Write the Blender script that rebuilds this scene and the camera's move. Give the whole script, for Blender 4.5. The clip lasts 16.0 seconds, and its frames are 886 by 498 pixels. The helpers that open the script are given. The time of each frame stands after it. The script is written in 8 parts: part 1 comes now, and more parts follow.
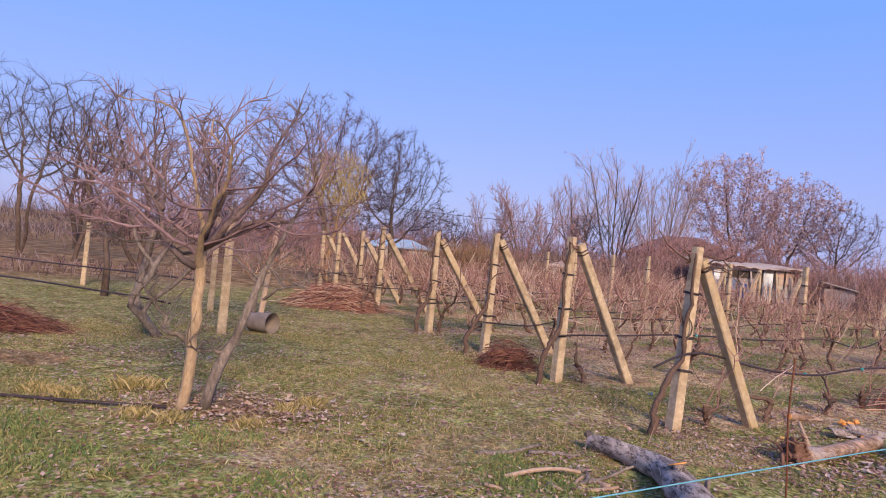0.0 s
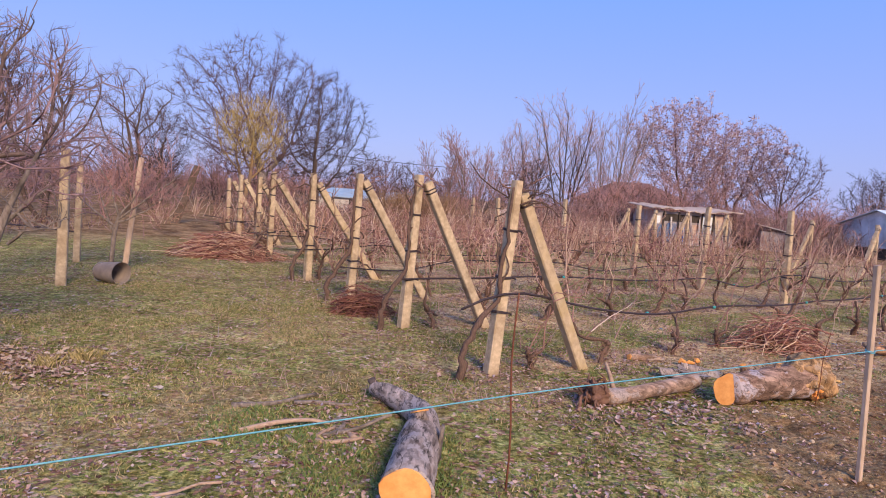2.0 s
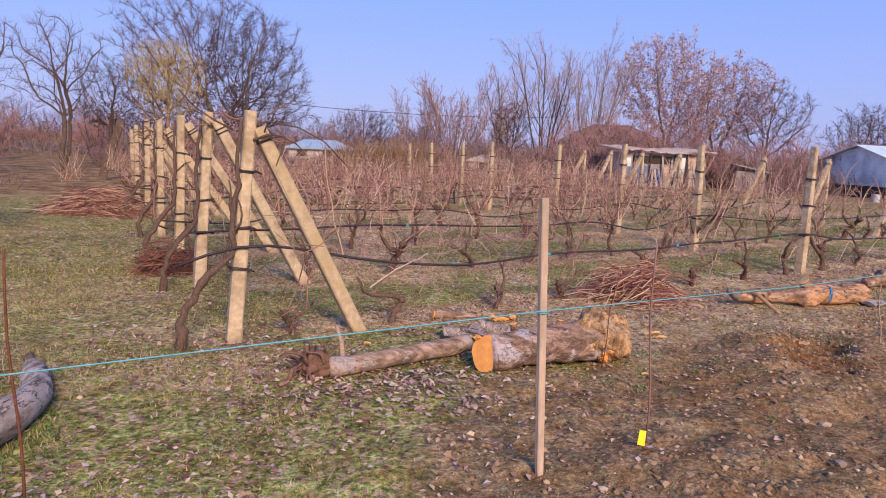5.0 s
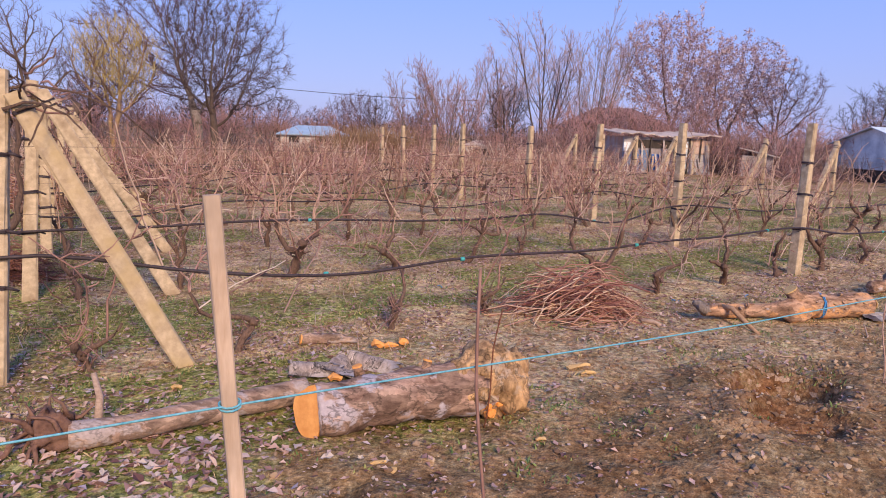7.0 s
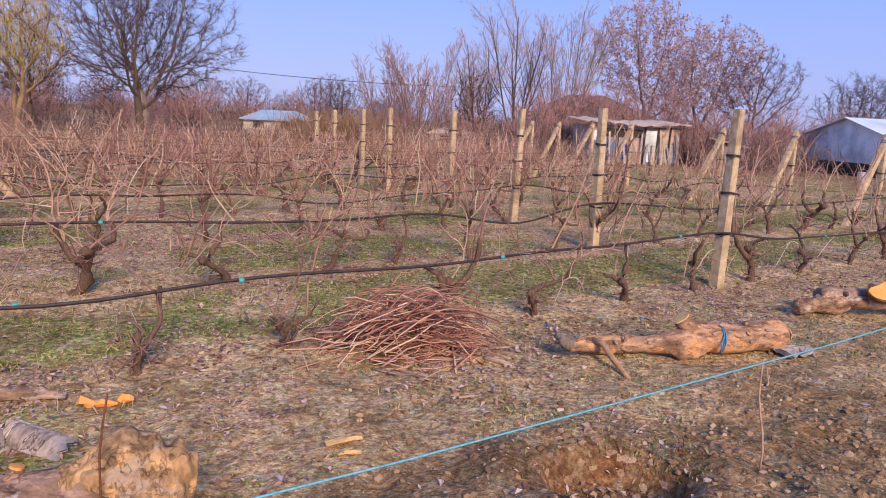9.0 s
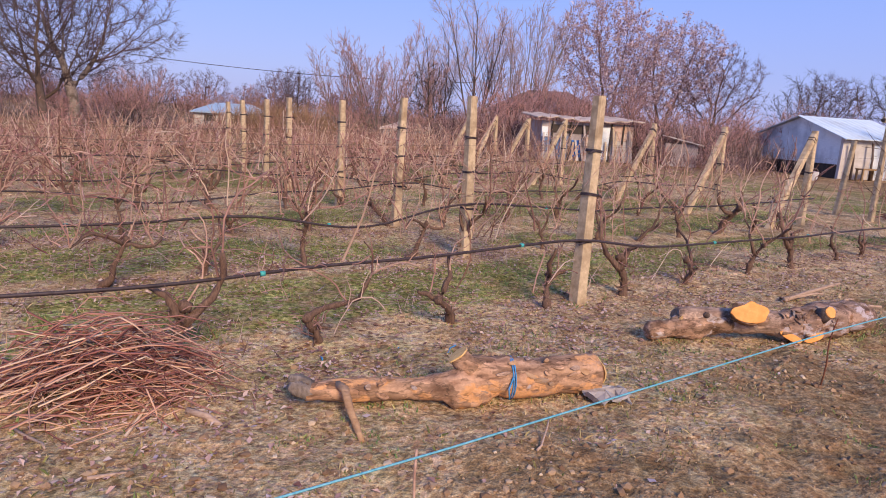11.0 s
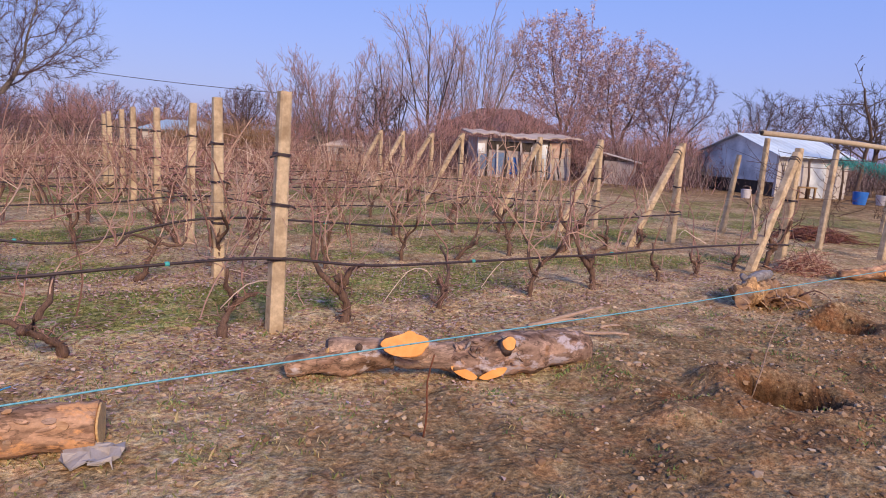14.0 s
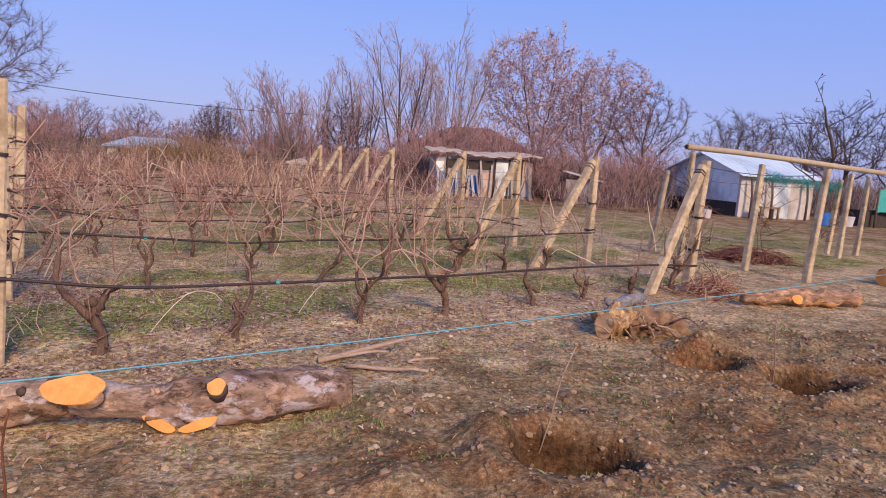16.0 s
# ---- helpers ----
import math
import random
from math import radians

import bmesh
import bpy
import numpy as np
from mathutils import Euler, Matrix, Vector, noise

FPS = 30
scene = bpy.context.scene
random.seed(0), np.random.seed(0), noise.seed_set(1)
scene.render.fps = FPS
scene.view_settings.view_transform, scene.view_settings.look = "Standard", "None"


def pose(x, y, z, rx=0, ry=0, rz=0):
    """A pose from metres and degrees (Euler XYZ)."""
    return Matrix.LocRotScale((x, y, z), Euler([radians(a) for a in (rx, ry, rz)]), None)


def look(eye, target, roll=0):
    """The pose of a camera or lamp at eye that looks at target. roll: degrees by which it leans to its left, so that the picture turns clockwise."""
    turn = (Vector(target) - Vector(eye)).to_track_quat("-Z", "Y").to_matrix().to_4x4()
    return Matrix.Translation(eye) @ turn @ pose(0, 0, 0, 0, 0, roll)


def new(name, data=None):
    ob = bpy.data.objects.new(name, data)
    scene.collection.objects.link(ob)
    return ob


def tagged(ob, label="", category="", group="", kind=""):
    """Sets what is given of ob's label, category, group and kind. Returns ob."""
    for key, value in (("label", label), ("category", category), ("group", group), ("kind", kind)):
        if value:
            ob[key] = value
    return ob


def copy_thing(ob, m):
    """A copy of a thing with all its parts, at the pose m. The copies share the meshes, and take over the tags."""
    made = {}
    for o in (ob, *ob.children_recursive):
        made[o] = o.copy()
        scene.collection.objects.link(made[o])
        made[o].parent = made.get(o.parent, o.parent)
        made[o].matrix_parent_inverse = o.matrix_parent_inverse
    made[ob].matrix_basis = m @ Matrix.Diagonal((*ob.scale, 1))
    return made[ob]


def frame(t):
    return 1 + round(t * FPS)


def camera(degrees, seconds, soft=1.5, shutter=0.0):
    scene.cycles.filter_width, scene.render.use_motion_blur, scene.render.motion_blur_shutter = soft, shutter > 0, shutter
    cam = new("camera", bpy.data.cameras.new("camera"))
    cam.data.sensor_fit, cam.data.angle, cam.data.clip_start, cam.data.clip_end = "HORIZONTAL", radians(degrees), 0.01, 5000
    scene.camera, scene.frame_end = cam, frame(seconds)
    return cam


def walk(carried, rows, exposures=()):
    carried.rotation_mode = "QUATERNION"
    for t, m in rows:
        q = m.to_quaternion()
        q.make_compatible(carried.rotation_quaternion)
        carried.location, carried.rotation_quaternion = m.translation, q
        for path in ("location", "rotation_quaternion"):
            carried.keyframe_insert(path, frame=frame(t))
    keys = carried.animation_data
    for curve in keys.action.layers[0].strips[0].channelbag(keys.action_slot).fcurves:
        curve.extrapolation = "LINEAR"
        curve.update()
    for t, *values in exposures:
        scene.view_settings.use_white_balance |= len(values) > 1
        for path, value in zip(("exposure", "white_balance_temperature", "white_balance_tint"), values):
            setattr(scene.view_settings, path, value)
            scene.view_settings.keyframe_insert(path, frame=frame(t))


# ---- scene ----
cam = camera(70.0, 16.0, 1.0)
PATH = [
    (0, (0.311, -0.162, 1.49), (0.238, 1.837, 1.475), 5.0),
    (0.5, (0.656, -0.038, 1.505), (0.64, 1.961, 1.45), 4.7),
    (1, (1.046, 0.041, 1.506), (1.031, 2.039, 1.409), 4.3),
    (1.5, (1.417, 0.189, 1.479), (1.414, 2.185, 1.344), 4.2),
    (2, (1.773, 0.306, 1.48), (1.804, 2.3, 1.317), 4.2),
    (2.5, (2.179, 0.382, 1.484), (2.208, 2.372, 1.282), 3.8),
    (3, (2.516, 0.484, 1.479), (2.564, 2.471, 1.262), 3.8),
    (3.5, (2.857, 0.657, 1.479), (2.919, 2.643, 1.251), 3.7),
    (4, (3.205, 0.81, 1.452), (3.267, 2.793, 1.2), 3.2),
    (4.2, (3.343, 0.874, 1.474), (3.404, 2.855, 1.205), 3.0),
    (6.3, (4.513, 1.957, 1.444), (4.464, 3.926, 1.097), 2.1),
    (6.5, (4.601, 2.131, 1.438), (4.556, 4.1, 1.088), 2.0),
    (7, (4.817, 2.462, 1.428), (4.803, 4.429, 1.068), 2.2),
    (7.5, (5.099, 2.813, 1.414), (5.103, 4.777, 1.037), 2.3),
    (8, (5.362, 3.136, 1.417), (5.376, 5.097, 1.027), 2.7),
    (8.5, (5.667, 3.422, 1.425), (5.693, 5.383, 1.033), 2.8),
    (9, (6.051, 3.652, 1.449), (6.078, 5.612, 1.052), 2.8),
    (9.5, (6.397, 3.899, 1.42), (6.435, 5.859, 1.023), 2.8),
    (9.7, (6.56, 4.021, 1.421), (6.61, 5.978, 1.014), 3.0),
    (11.8, (8.033, 4.775, 1.449), (8.137, 6.731, 1.046), 3.1),
    (12, (8.208, 4.83, 1.449), (8.309, 6.786, 1.044), 2.9),
    (12.5, (8.576, 4.954, 1.461), (8.685, 6.913, 1.072), 3.2),
    (13, (8.989, 5.09, 1.451), (9.118, 7.05, 1.073), 3.3),
    (13.5, (9.401, 5.134, 1.428), (9.53, 7.097, 1.064), 3.4),
    (14, (9.79, 5.171, 1.43), (9.911, 7.137, 1.088), 3.5),
    (14.5, (10.175, 5.322, 1.42), (10.294, 7.289, 1.081), 3.6),
    (15, (10.549, 5.454, 1.411), (10.664, 7.426, 1.099), 3.8),
    (15.5, (10.915, 5.606, 1.424), (11.034, 7.58, 1.128), 3.9),
    (16, (11.289, 5.837, 1.385), (11.427, 7.813, 1.108), 3.8),
]
walk(cam, [(t, look(eye, target, roll)) for t, eye, target, roll in PATH], [(0, 0.11), (4, 0.10), (7, 0.12), (8.5, 0.17), (9.5, 0.10), (12, 0.09), (13, -0.03), (14.5, 0.0), (16, -0.03)])

# ---- world and light ----
SUN_AZ, SUN_EL = 160.0, 31.0
world = bpy.data.worlds.new("sky")
scene.world = world
world.use_nodes = True
wn = world.node_tree.nodes
wl = world.node_tree.links
wn.clear()
w_out = wn.new("ShaderNodeOutputWorld")
w_bg = wn.new("ShaderNodeBackground")
w_sky = wn.new("ShaderNodeTexSky")
w_sky.sky_type, w_sky.sun_disc = "NISHITA", False
w_sky.sun_elevation, w_sky.sun_rotation = radians(SUN_EL), radians(SUN_AZ)
w_sky.air_density, w_sky.dust_density, w_sky.ozone_density = 1.0, 1.0, 3.0
# evening haze: lilac towards the horizon, blue overhead
w_co = wn.new("ShaderNodeTexCoord")
w_sep = wn.new("ShaderNodeSeparateXYZ")
wl.new(w_co.outputs["Generated"], w_sep.inputs[0])
w_ramp = wn.new("ShaderNodeValToRGB")
stops = w_ramp.color_ramp.elements
stops.new(0.5), stops.new(0.5)
for stop, (at, colour) in zip(stops, ((0.0, (3.9, 4.05, 8.0)), (0.14, (3.2, 4.1, 9.4)), (0.34, (2.0, 3.9, 10.2)), (1.0, (1.6, 3.0, 7.5)))):
    stop.position, stop.color = at, (*colour, 1)
wl.new(w_sep.outputs["Z"], w_ramp.inputs["Fac"])
w_mix = wn.new("ShaderNodeMix")
w_mix.data_type = "RGBA"
w_mix.inputs[0].default_value = 0.75
wl.new(w_sky.outputs[0], w_mix.inputs[6])
wl.new(w_ramp.outputs[0], w_mix.inputs[7])
w_bg.inputs["Strength"].default_value = 0.11
wl.new(w_mix.outputs[2], w_bg.inputs["Color"])
wl.new(w_bg.outputs[0], w_out.inputs["Surface"])

sun = new("sun", bpy.data.lights.new("sun", "SUN"))
sun.data.energy, sun.data.angle, sun.data.color = 4.2, radians(16), (1.0, 0.755, 0.495)
sun_way = Vector((math.sin(radians(SUN_AZ)) * math.cos(radians(SUN_EL)), math.cos(radians(SUN_AZ)) * math.cos(radians(SUN_EL)), math.sin(radians(SUN_EL))))
sun.matrix_world = look(sun_way * 50, (0, 0, 0))


# ---- mesh helpers ----
class Build:
    """Collects vertices and faces of one mesh."""

    def __init__(self):
        self.v, self.f, self.n, self.flat = [], [], 0, True

    def add(self, verts, faces):
        self.v.append(np.asarray(verts, float).reshape(-1, 3))
        self.f.append([tuple(i + self.n for i in f) for f in faces])
        self.n += len(self.v[-1])
        return self

    def add_np(self, verts, faces):
        self.v.append(verts.reshape(-1, 3))
        self.f.append((faces + self.n).tolist())
        self.n += len(self.v[-1])
        return self

    def mesh(self, name, smooth=True):
        me = bpy.data.meshes.new(name)
        faces = [f for some in self.f for f in some]
        me.from_pydata(np.concatenate(self.v).tolist() if self.v else [], [], faces)
        me.polygons.foreach_set("use_smooth", [smooth] * len(faces))
        me.update()
        return me


def part(name, shape, material, parent, label="", smooth=True):
    me = shape.mesh(name, smooth)
    me.materials.append(material)
    ob = new(name, me)
    ob.parent = parent
    if label:
        tagged(ob, label)
    return ob


def thing(name, where, label, category, group="", kind=""):
    ob = new(name)
    ob.empty_display_size = 0.1
    ob.matrix_world = where
    return tagged(ob, label, category, group, kind)


def single(name, shape, material, where, label, category, group="", kind="", smooth=True):
    me = shape.mesh(name, smooth)
    me.materials.append(material)
    ob = new(name, me)
    ob.matrix_world = where
    return tagged(ob, label, category, group, kind)


def tube(b, pts, rads, sides=6, cap=True, rough=0.0, rng=random, squash=1.0):
    """A tapering round bar along pts."""
    pts = [Vector(p) for p in pts]
    ref = Vector((0.31, 0.17, 0.93))
    verts, faces = [], []
    for i, p in enumerate(pts):
        way = (pts[min(i + 1, len(pts) - 1)] - pts[max(i - 1, 0)])
        way = way.normalized() if way.length > 1e-9 else Vector((0, 0, 1))
        if abs(way.dot(ref)) > 0.93:
            ref = Vector((0.9, 0.2, 0.1))
        s = way.cross(ref).normalized()
        q = s.cross(way)
        for k in range(sides):
            a = 2 * math.pi * k / sides
            r = rads[i] * (1 + (rng.uniform(-rough, rough) if rough else 0))
            verts.append(p + s * (r * math.cos(a)) + q * (r * squash * math.sin(a)))
    for i in range(len(pts) - 1):
        for k in range(sides):
            j = (k + 1) % sides
            faces.append((i * sides + k, i * sides + j, (i + 1) * sides + j, (i + 1) * sides + k))
    if cap:
        faces.append(tuple(range(sides - 1, -1, -1)))
        faces.append(tuple((len(pts) - 1) * sides + k for k in range(sides)))
    return b.add(verts, faces)


def beam(b, p0, p1, w0, d0, w1, d1, turn=0.0, bevel=0.012, nicks=0.0, rng=random):
    """A rectangular post from p0 to p1 with chamfered, slightly chipped edges."""
    p0, p1 = Vector(p0), Vector(p1)
    way = (p1 - p0).normalized()
    s = Vector((math.cos(turn), math.sin(turn), 0))
    s = (s - way * s.dot(way)).normalized()
    q = way.cross(s)
    rings = 7
    verts, faces = [], []
    for i in range(rings):
        f = i / (rings - 1)
        w, d, p = (w0 + (w1 - w0) * f) / 2, (d0 + (d1 - d0) * f) / 2, p0.lerp(p1, f)
        for a, c in ((w, d - bevel), (w - bevel, d), (-w + bevel, d), (-w, d - bevel), (-w, -d + bevel), (-w + bevel, -d), (w - bevel, -d), (w, -d + bevel)):
            k = 1 - (rng.random() ** 3) * nicks
            verts.append(p + s * a * k + q * c * k)
    for i in range(rings - 1):
        for k in range(8):
            j = (k + 1) % 8
            faces.append((i * 8 + k, i * 8 + j, i * 8 + 8 + j, i * 8 + 8 + k))
    faces.append(tuple(range(7, -1, -1)))
    faces.append(tuple((rings - 1) * 8 + k for k in range(8)))
    return b.add(verts, faces)


def box(b, x0, y0, z0, x1, y1, z1):
    v = [(x, y, z) for z in (z0, z1) for x, y in ((x0, y0), (x1, y0), (x1, y1), (x0, y1))]
    return b.add(v, [(3, 2, 1, 0), (4, 5, 6, 7), (0, 1, 5, 4), (1, 2, 6, 5), (2, 3, 7, 6), (3, 0, 4, 7)])


def spikes(b, p0, p1, r0):
    """Many thin three-sided tapering twigs at once."""
    p0, p1 = np.asarray(p0, float), np.asarray(p1, float)
    n = len(p0)
    way = p1 - p0
    way = way / (np.linalg.norm(way, axis=1, keepdims=True) + 1e-9)
    ref = np.where(np.abs(way[:, 2:3]) > 0.9, np.array([[1.0, 0, 0]]), np.array([[0, 0, 1.0]]))
    s = np.cross(way, ref)
    s = s / (np.linalg.norm(s, axis=1, keepdims=True) + 1e-9)
    q = np.cross(s, way)
    r = np.broadcast_to(np.asarray(r0, float).reshape(-1, 1), (n, 1))
    v = np.stack([p0 + s * r, p0 - s * r * 0.5 + q * r * 0.87, p0 - s * r * 0.5 - q * r * 0.87, p1], 1)
    base = np.arange(n)[:, None] * 4
    f = np.concatenate([base + np.array([[0, 1, 3]]), base + np.array([[1, 2, 3]]), base + np.array([[2, 0, 3]])])
    return b.add_np(v, f)


def bent(b, p0, p1, p2, r0):
    """Twigs of two bows each: a three-sided bar, then a tapering tip."""
    p0, p1, p2 = (np.asarray(p, float) for p in (p0, p1, p2))
    n = len(p0)
    way = p2 - p0
    way = way / (np.linalg.norm(way, axis=1, keepdims=True) + 1e-9)
    ref = np.where(np.abs(way[:, 2:3]) > 0.9, np.array([[1.0, 0, 0]]), np.array([[0, 0, 1.0]]))
    s = np.cross(way, ref)
    s = s / (np.linalg.norm(s, axis=1, keepdims=True) + 1e-9)
    q = np.cross(s, way)
    r = np.broadcast_to(np.asarray(r0, float).reshape(-1, 1), (n, 1))
    ring = [s, -0.5 * s + 0.87 * q, -0.5 * s - 0.87 * q]
    v = np.stack([p0 + d * r for d in ring] + [p1 + d * r * 0.75 for d in ring] + [p2], 1)
    base = np.arange(n)[:, None] * 7
    quad = np.concatenate([base + np.array([[0, 1, 4, 3]]), base + np.array([[1, 2, 5, 4]]), base + np.array([[2, 0, 3, 5]])])
    tri = np.concatenate([base + np.array([[3, 4, 6]]), base + np.array([[4, 5, 6]]), base + np.array([[5, 3, 6]])])
    b.v.append(v.reshape(-1, 3))
    b.f.append((quad + b.n).tolist())
    b.f.append((tri + b.n).tolist())
    b.n += 7 * n
    return b


def wands(b, pts, r0, r1=0.45):
    """Many bowed three-sided canes at once; pts holds one polyline a cane."""
    pts = np.asarray(pts, float)
    n, k = pts.shape[:2]
    way = pts[:, -1] - pts[:, 0]
    way = way / (np.linalg.norm(way, axis=1, keepdims=True) + 1e-9)
    ref = np.where(np.abs(way[:, 2:3]) > 0.9, np.array([[1.0, 0, 0]]), np.array([[0, 0, 1.0]]))
    s = np.cross(way, ref)
    s = s / (np.linalg.norm(s, axis=1, keepdims=True) + 1e-9)
    q = np.cross(s, way)
    ring = np.stack([s, -0.5 * s + 0.87 * q, -0.5 * s - 0.87 * q], 1)
    r = np.broadcast_to(np.asarray(r0, float).reshape(-1, 1), (n, 1)) * np.linspace(1, r1, k)[None]
    v = pts[:, :, None] + ring[:, None] * r[:, :, None, None]
    faces = [(3 * i + a, 3 * i + c, 3 * i + 3 + c, 3 * i + 3 + a) for i in range(k - 1) for a, c in ((0, 1), (1, 2), (2, 0))]
    return b.add_np(v, (np.arange(n)[:, None, None] * 3 * k + np.array(faces)[None]).reshape(-1, 4))


def roam(r, p, d, length, k, wander, droop=0.0):
    """Polylines of k points that wander off from p along d."""
    d = d / (np.linalg.norm(d, axis=1, keepdims=True) + 1e-9)
    out, p = [p], p.copy()
    for _ in range(k - 1):
        d = d + r.normal(0, wander, d.shape)
        d[:, 2] -= droop
        d = d / np.linalg.norm(d, axis=1, keepdims=True)
        p = p + d * (np.asarray(length).reshape(-1, 1) / (k - 1))
        out.append(p)
    return np.stack(out, 1)


# ---- smooth value noise on arrays ----
TABLE = np.random.RandomState(7).rand(256, 256)


def vnoise(x, y, size, seed=0):
    x, y = np.asarray(x, float) / size + 17.3 * seed, np.asarray(y, float) / size + 9.7 * seed
    i, j = np.floor(x).astype(int), np.floor(y).astype(int)
    fx, fy = x - i, y - j
    fx, fy = fx * fx * (3 - 2 * fx), fy * fy * (3 - 2 * fy)
    t = lambda a, c: TABLE[a % 256, c % 256]
    return (t(i, j) * (1 - fx) + t(i + 1, j) * fx) * (1 - fy) + (t(i, j + 1) * (1 - fx) + t(i + 1, j + 1) * fx) * fy


def step(a, lo, hi):
    f = np.clip((np.asarray(a, float) - lo) / (hi - lo), 0, 1)
    return f * f * (3 - 2 * f)


# ---- the plan: vine rows run along U, one beside the other along V ----
ROW_X, ROW_Y, UX, UY = 2.34, 5.73, 0.853, 0.522


def row_xy(u, v):
    return ROW_X + u * UX - v * UY, ROW_Y + u * UY + v * UX


def to_uv(x, y):
    return (x - ROW_X) * UX + (y - ROW_Y) * UY, -(x - ROW_X) * UY + (y - ROW_Y) * UX


ROW_TURN = math.atan2(UY, UX)
ROWS_V = [0.0, 1.79, 3.5, 5.25, 7.75, 9.25, 10.7, 12.0]
MOUNDS = [(11.16, 9.12, 0.28, 0.07), (11.85, 8.85, 0.22, 0.05), (13.75, 10.6, 0.22, 0.07), (12.8, 8.3, 0.35, 0.04), (11.5, 8.4, 0.3, 0.05), (14.7, 9.7, 0.35, 0.05), (7.6, 5.9, 0.4, 0.07), (6.4, 5.6, 0.35, 0.06), (13.9, 10.6, 0.3, 0.06), (5.0, 3.9, 0.3, 0.04)]
# pits that were dug in the bare strip: x, y, radius, depth
PITS = [(12.2, 8.72, 0.30, 0.27), (14.24, 9.97, 0.26, 0.27), (13.62, 10.3, 0.24, 0.2), (6.86, 6.06, 0.30, 0.14), (6.7, 5.6, 0.24, 0.08)]


def soil_at(x, y):
    u, v = to_uv(x, y)
    n = vnoise(x, y, 0.9, 1) * 0.6 + vnoise(x, y, 0.35, 2) * 0.4
    strip = step(-v + (n - 0.5) * 2.2, 0.9, 2.6) * step(u + (n - 0.5) * 2.0, -0.9, 0.9)
    margin = 0.36 * step(-v + (n - 0.5) * 1.5, -0.2, 0.6) * step(u + (n - 0.5) * 2.0, 0.6, 2.6)
    under = np.min([np.abs(v - r) for r in ROWS_V], axis=0)
    rows = 0.45 * step(n, 0.4, 0.62) * step(0.6 - under, 0.0, 0.4) * step(v, -0.4, 0.3) * step(u, -0.5, 0.6)
    bald = 0.42 * step(vnoise(x, y, 0.7, 5), 0.66, 0.82)
    sand = step(1 - np.hypot((np.asarray(x) + 4.1) / 0.7, (np.asarray(y) - 6.0) / 0.45), 0.0, 0.5)
    foot = 0.62 * np.exp(-(((np.asarray(x) + 1.45) / 0.8) ** 2 + ((np.asarray(y) - 4.95) / 0.45) ** 2))
    return np.clip(np.maximum.reduce([strip, margin, rows, bald * (v < 2), sand, foot]), 0, 1)


def ground_z(x, y):
    x, y = np.asarray(x, float), np.asarray(y, float)
    near = step(60 - np.hypot(x - 6, y - 8), 0, 40)
    soil = soil_at(x, y)
    z = (vnoise(x, y, 2.3, 3) - 0.5) * 0.06 + (vnoise(x, y, 0.5, 4) - 0.5) * 0.03
    clods = (vnoise(x, y, 0.21, 6) - 0.5) * 0.05 + (vnoise(x, y, 0.10, 8) - 0.4) * 0.036
    z = z + clods * (0.2 + 0.8 * soil) + (vnoise(x, y, 0.7, 12) - 0.5) * 0.06 * soil * step(-to_uv(x, y)[1], 1.6, 3.0)
    for px, py, r, depth in PITS:
        d = np.hypot(x - px, (y - py) * 1.25) / r
        z = z - depth * step(1.15 - d, 0, 0.42) + min(0.25 * depth, 0.045) * np.exp(-(((d - 1.6) / 0.45) ** 2)) * (0.3 + 1.2 * vnoise(x, y, 0.2, 9))
    for px, py, r, high in MOUNDS:
        z = z + high * np.exp(-(((x - px) ** 2 + (y - py) ** 2) / r ** 2)) * (0.6 + 0.8 * vnoise(x, y, 0.16, 14))
    return z * near


def gz(x, y):
    return float(ground_z(x, y))


# ---- materials ----
def material(name, rough=0.8, metal=0.0):
    m = bpy.data.materials.new(name)
    m.use_nodes = True
    n = m.node_tree.nodes
    bsdf = n["Principled BSDF"]
    bsdf.inputs["Roughness"].default_value = rough
    bsdf.inputs["Metallic"].default_value = metal
    bsdf.inputs["Specular IOR Level"].default_value = 0.25
    return m, n, m.node_tree.links, bsdf


def noise_node(n, l, coord, scale, detail=4.0, rough=0.6, stretch=None):
    t = n.new("ShaderNodeTexNoise")
    t.inputs["Scale"].default_value, t.inputs["Detail"].default_value, t.inputs["Roughness"].default_value = scale, detail, rough
    if stretch:
        mp = n.new("ShaderNodeMapping")
        mp.inputs["Scale"].default_value = stretch
        l.new(coord, mp.inputs["Vector"])
        coord = mp.outputs[0]
    l.new(coord, t.inputs["Vector"])
    return t


def ramp(n, l, fac, stops):
    r = n.new("ShaderNodeValToRGB")
    el = r.color_ramp.elements
    while len(el) < len(stops):
        el.new(0.5)
    for e, (p, c) in zip(el, stops):
        e.position, e.color = p, (*c, 1)
    l.new(fac, r.inputs["Fac"])
    return r.outputs["Color"]


def mix(n, l, a, b, fac, mode="MIX"):
    m = n.new("ShaderNodeMix")
    m.data_type, m.blend_type = "RGBA", mode
    for sock, val in ((m.inputs[0], fac), (m.inputs[6], a), (m.inputs[7], b)):
        if isinstance(val, (int, float)):
            sock.default_value = val
        elif isinstance(val, tuple):
            sock.default_value = (*val, 1)
        else:
            l.new(val, sock)
    return m.outputs[2]


def bump(n, l, height, bsdf, strength=0.5, dist=0.02):
    b = n.new("ShaderNodeBump")
    b.inputs["Strength"].default_value, b.inputs["Distance"].default_value = strength, dist
    l.new(height, b.inputs["Height"])
    l.new(b.outputs[0], bsdf.inputs["Normal"])


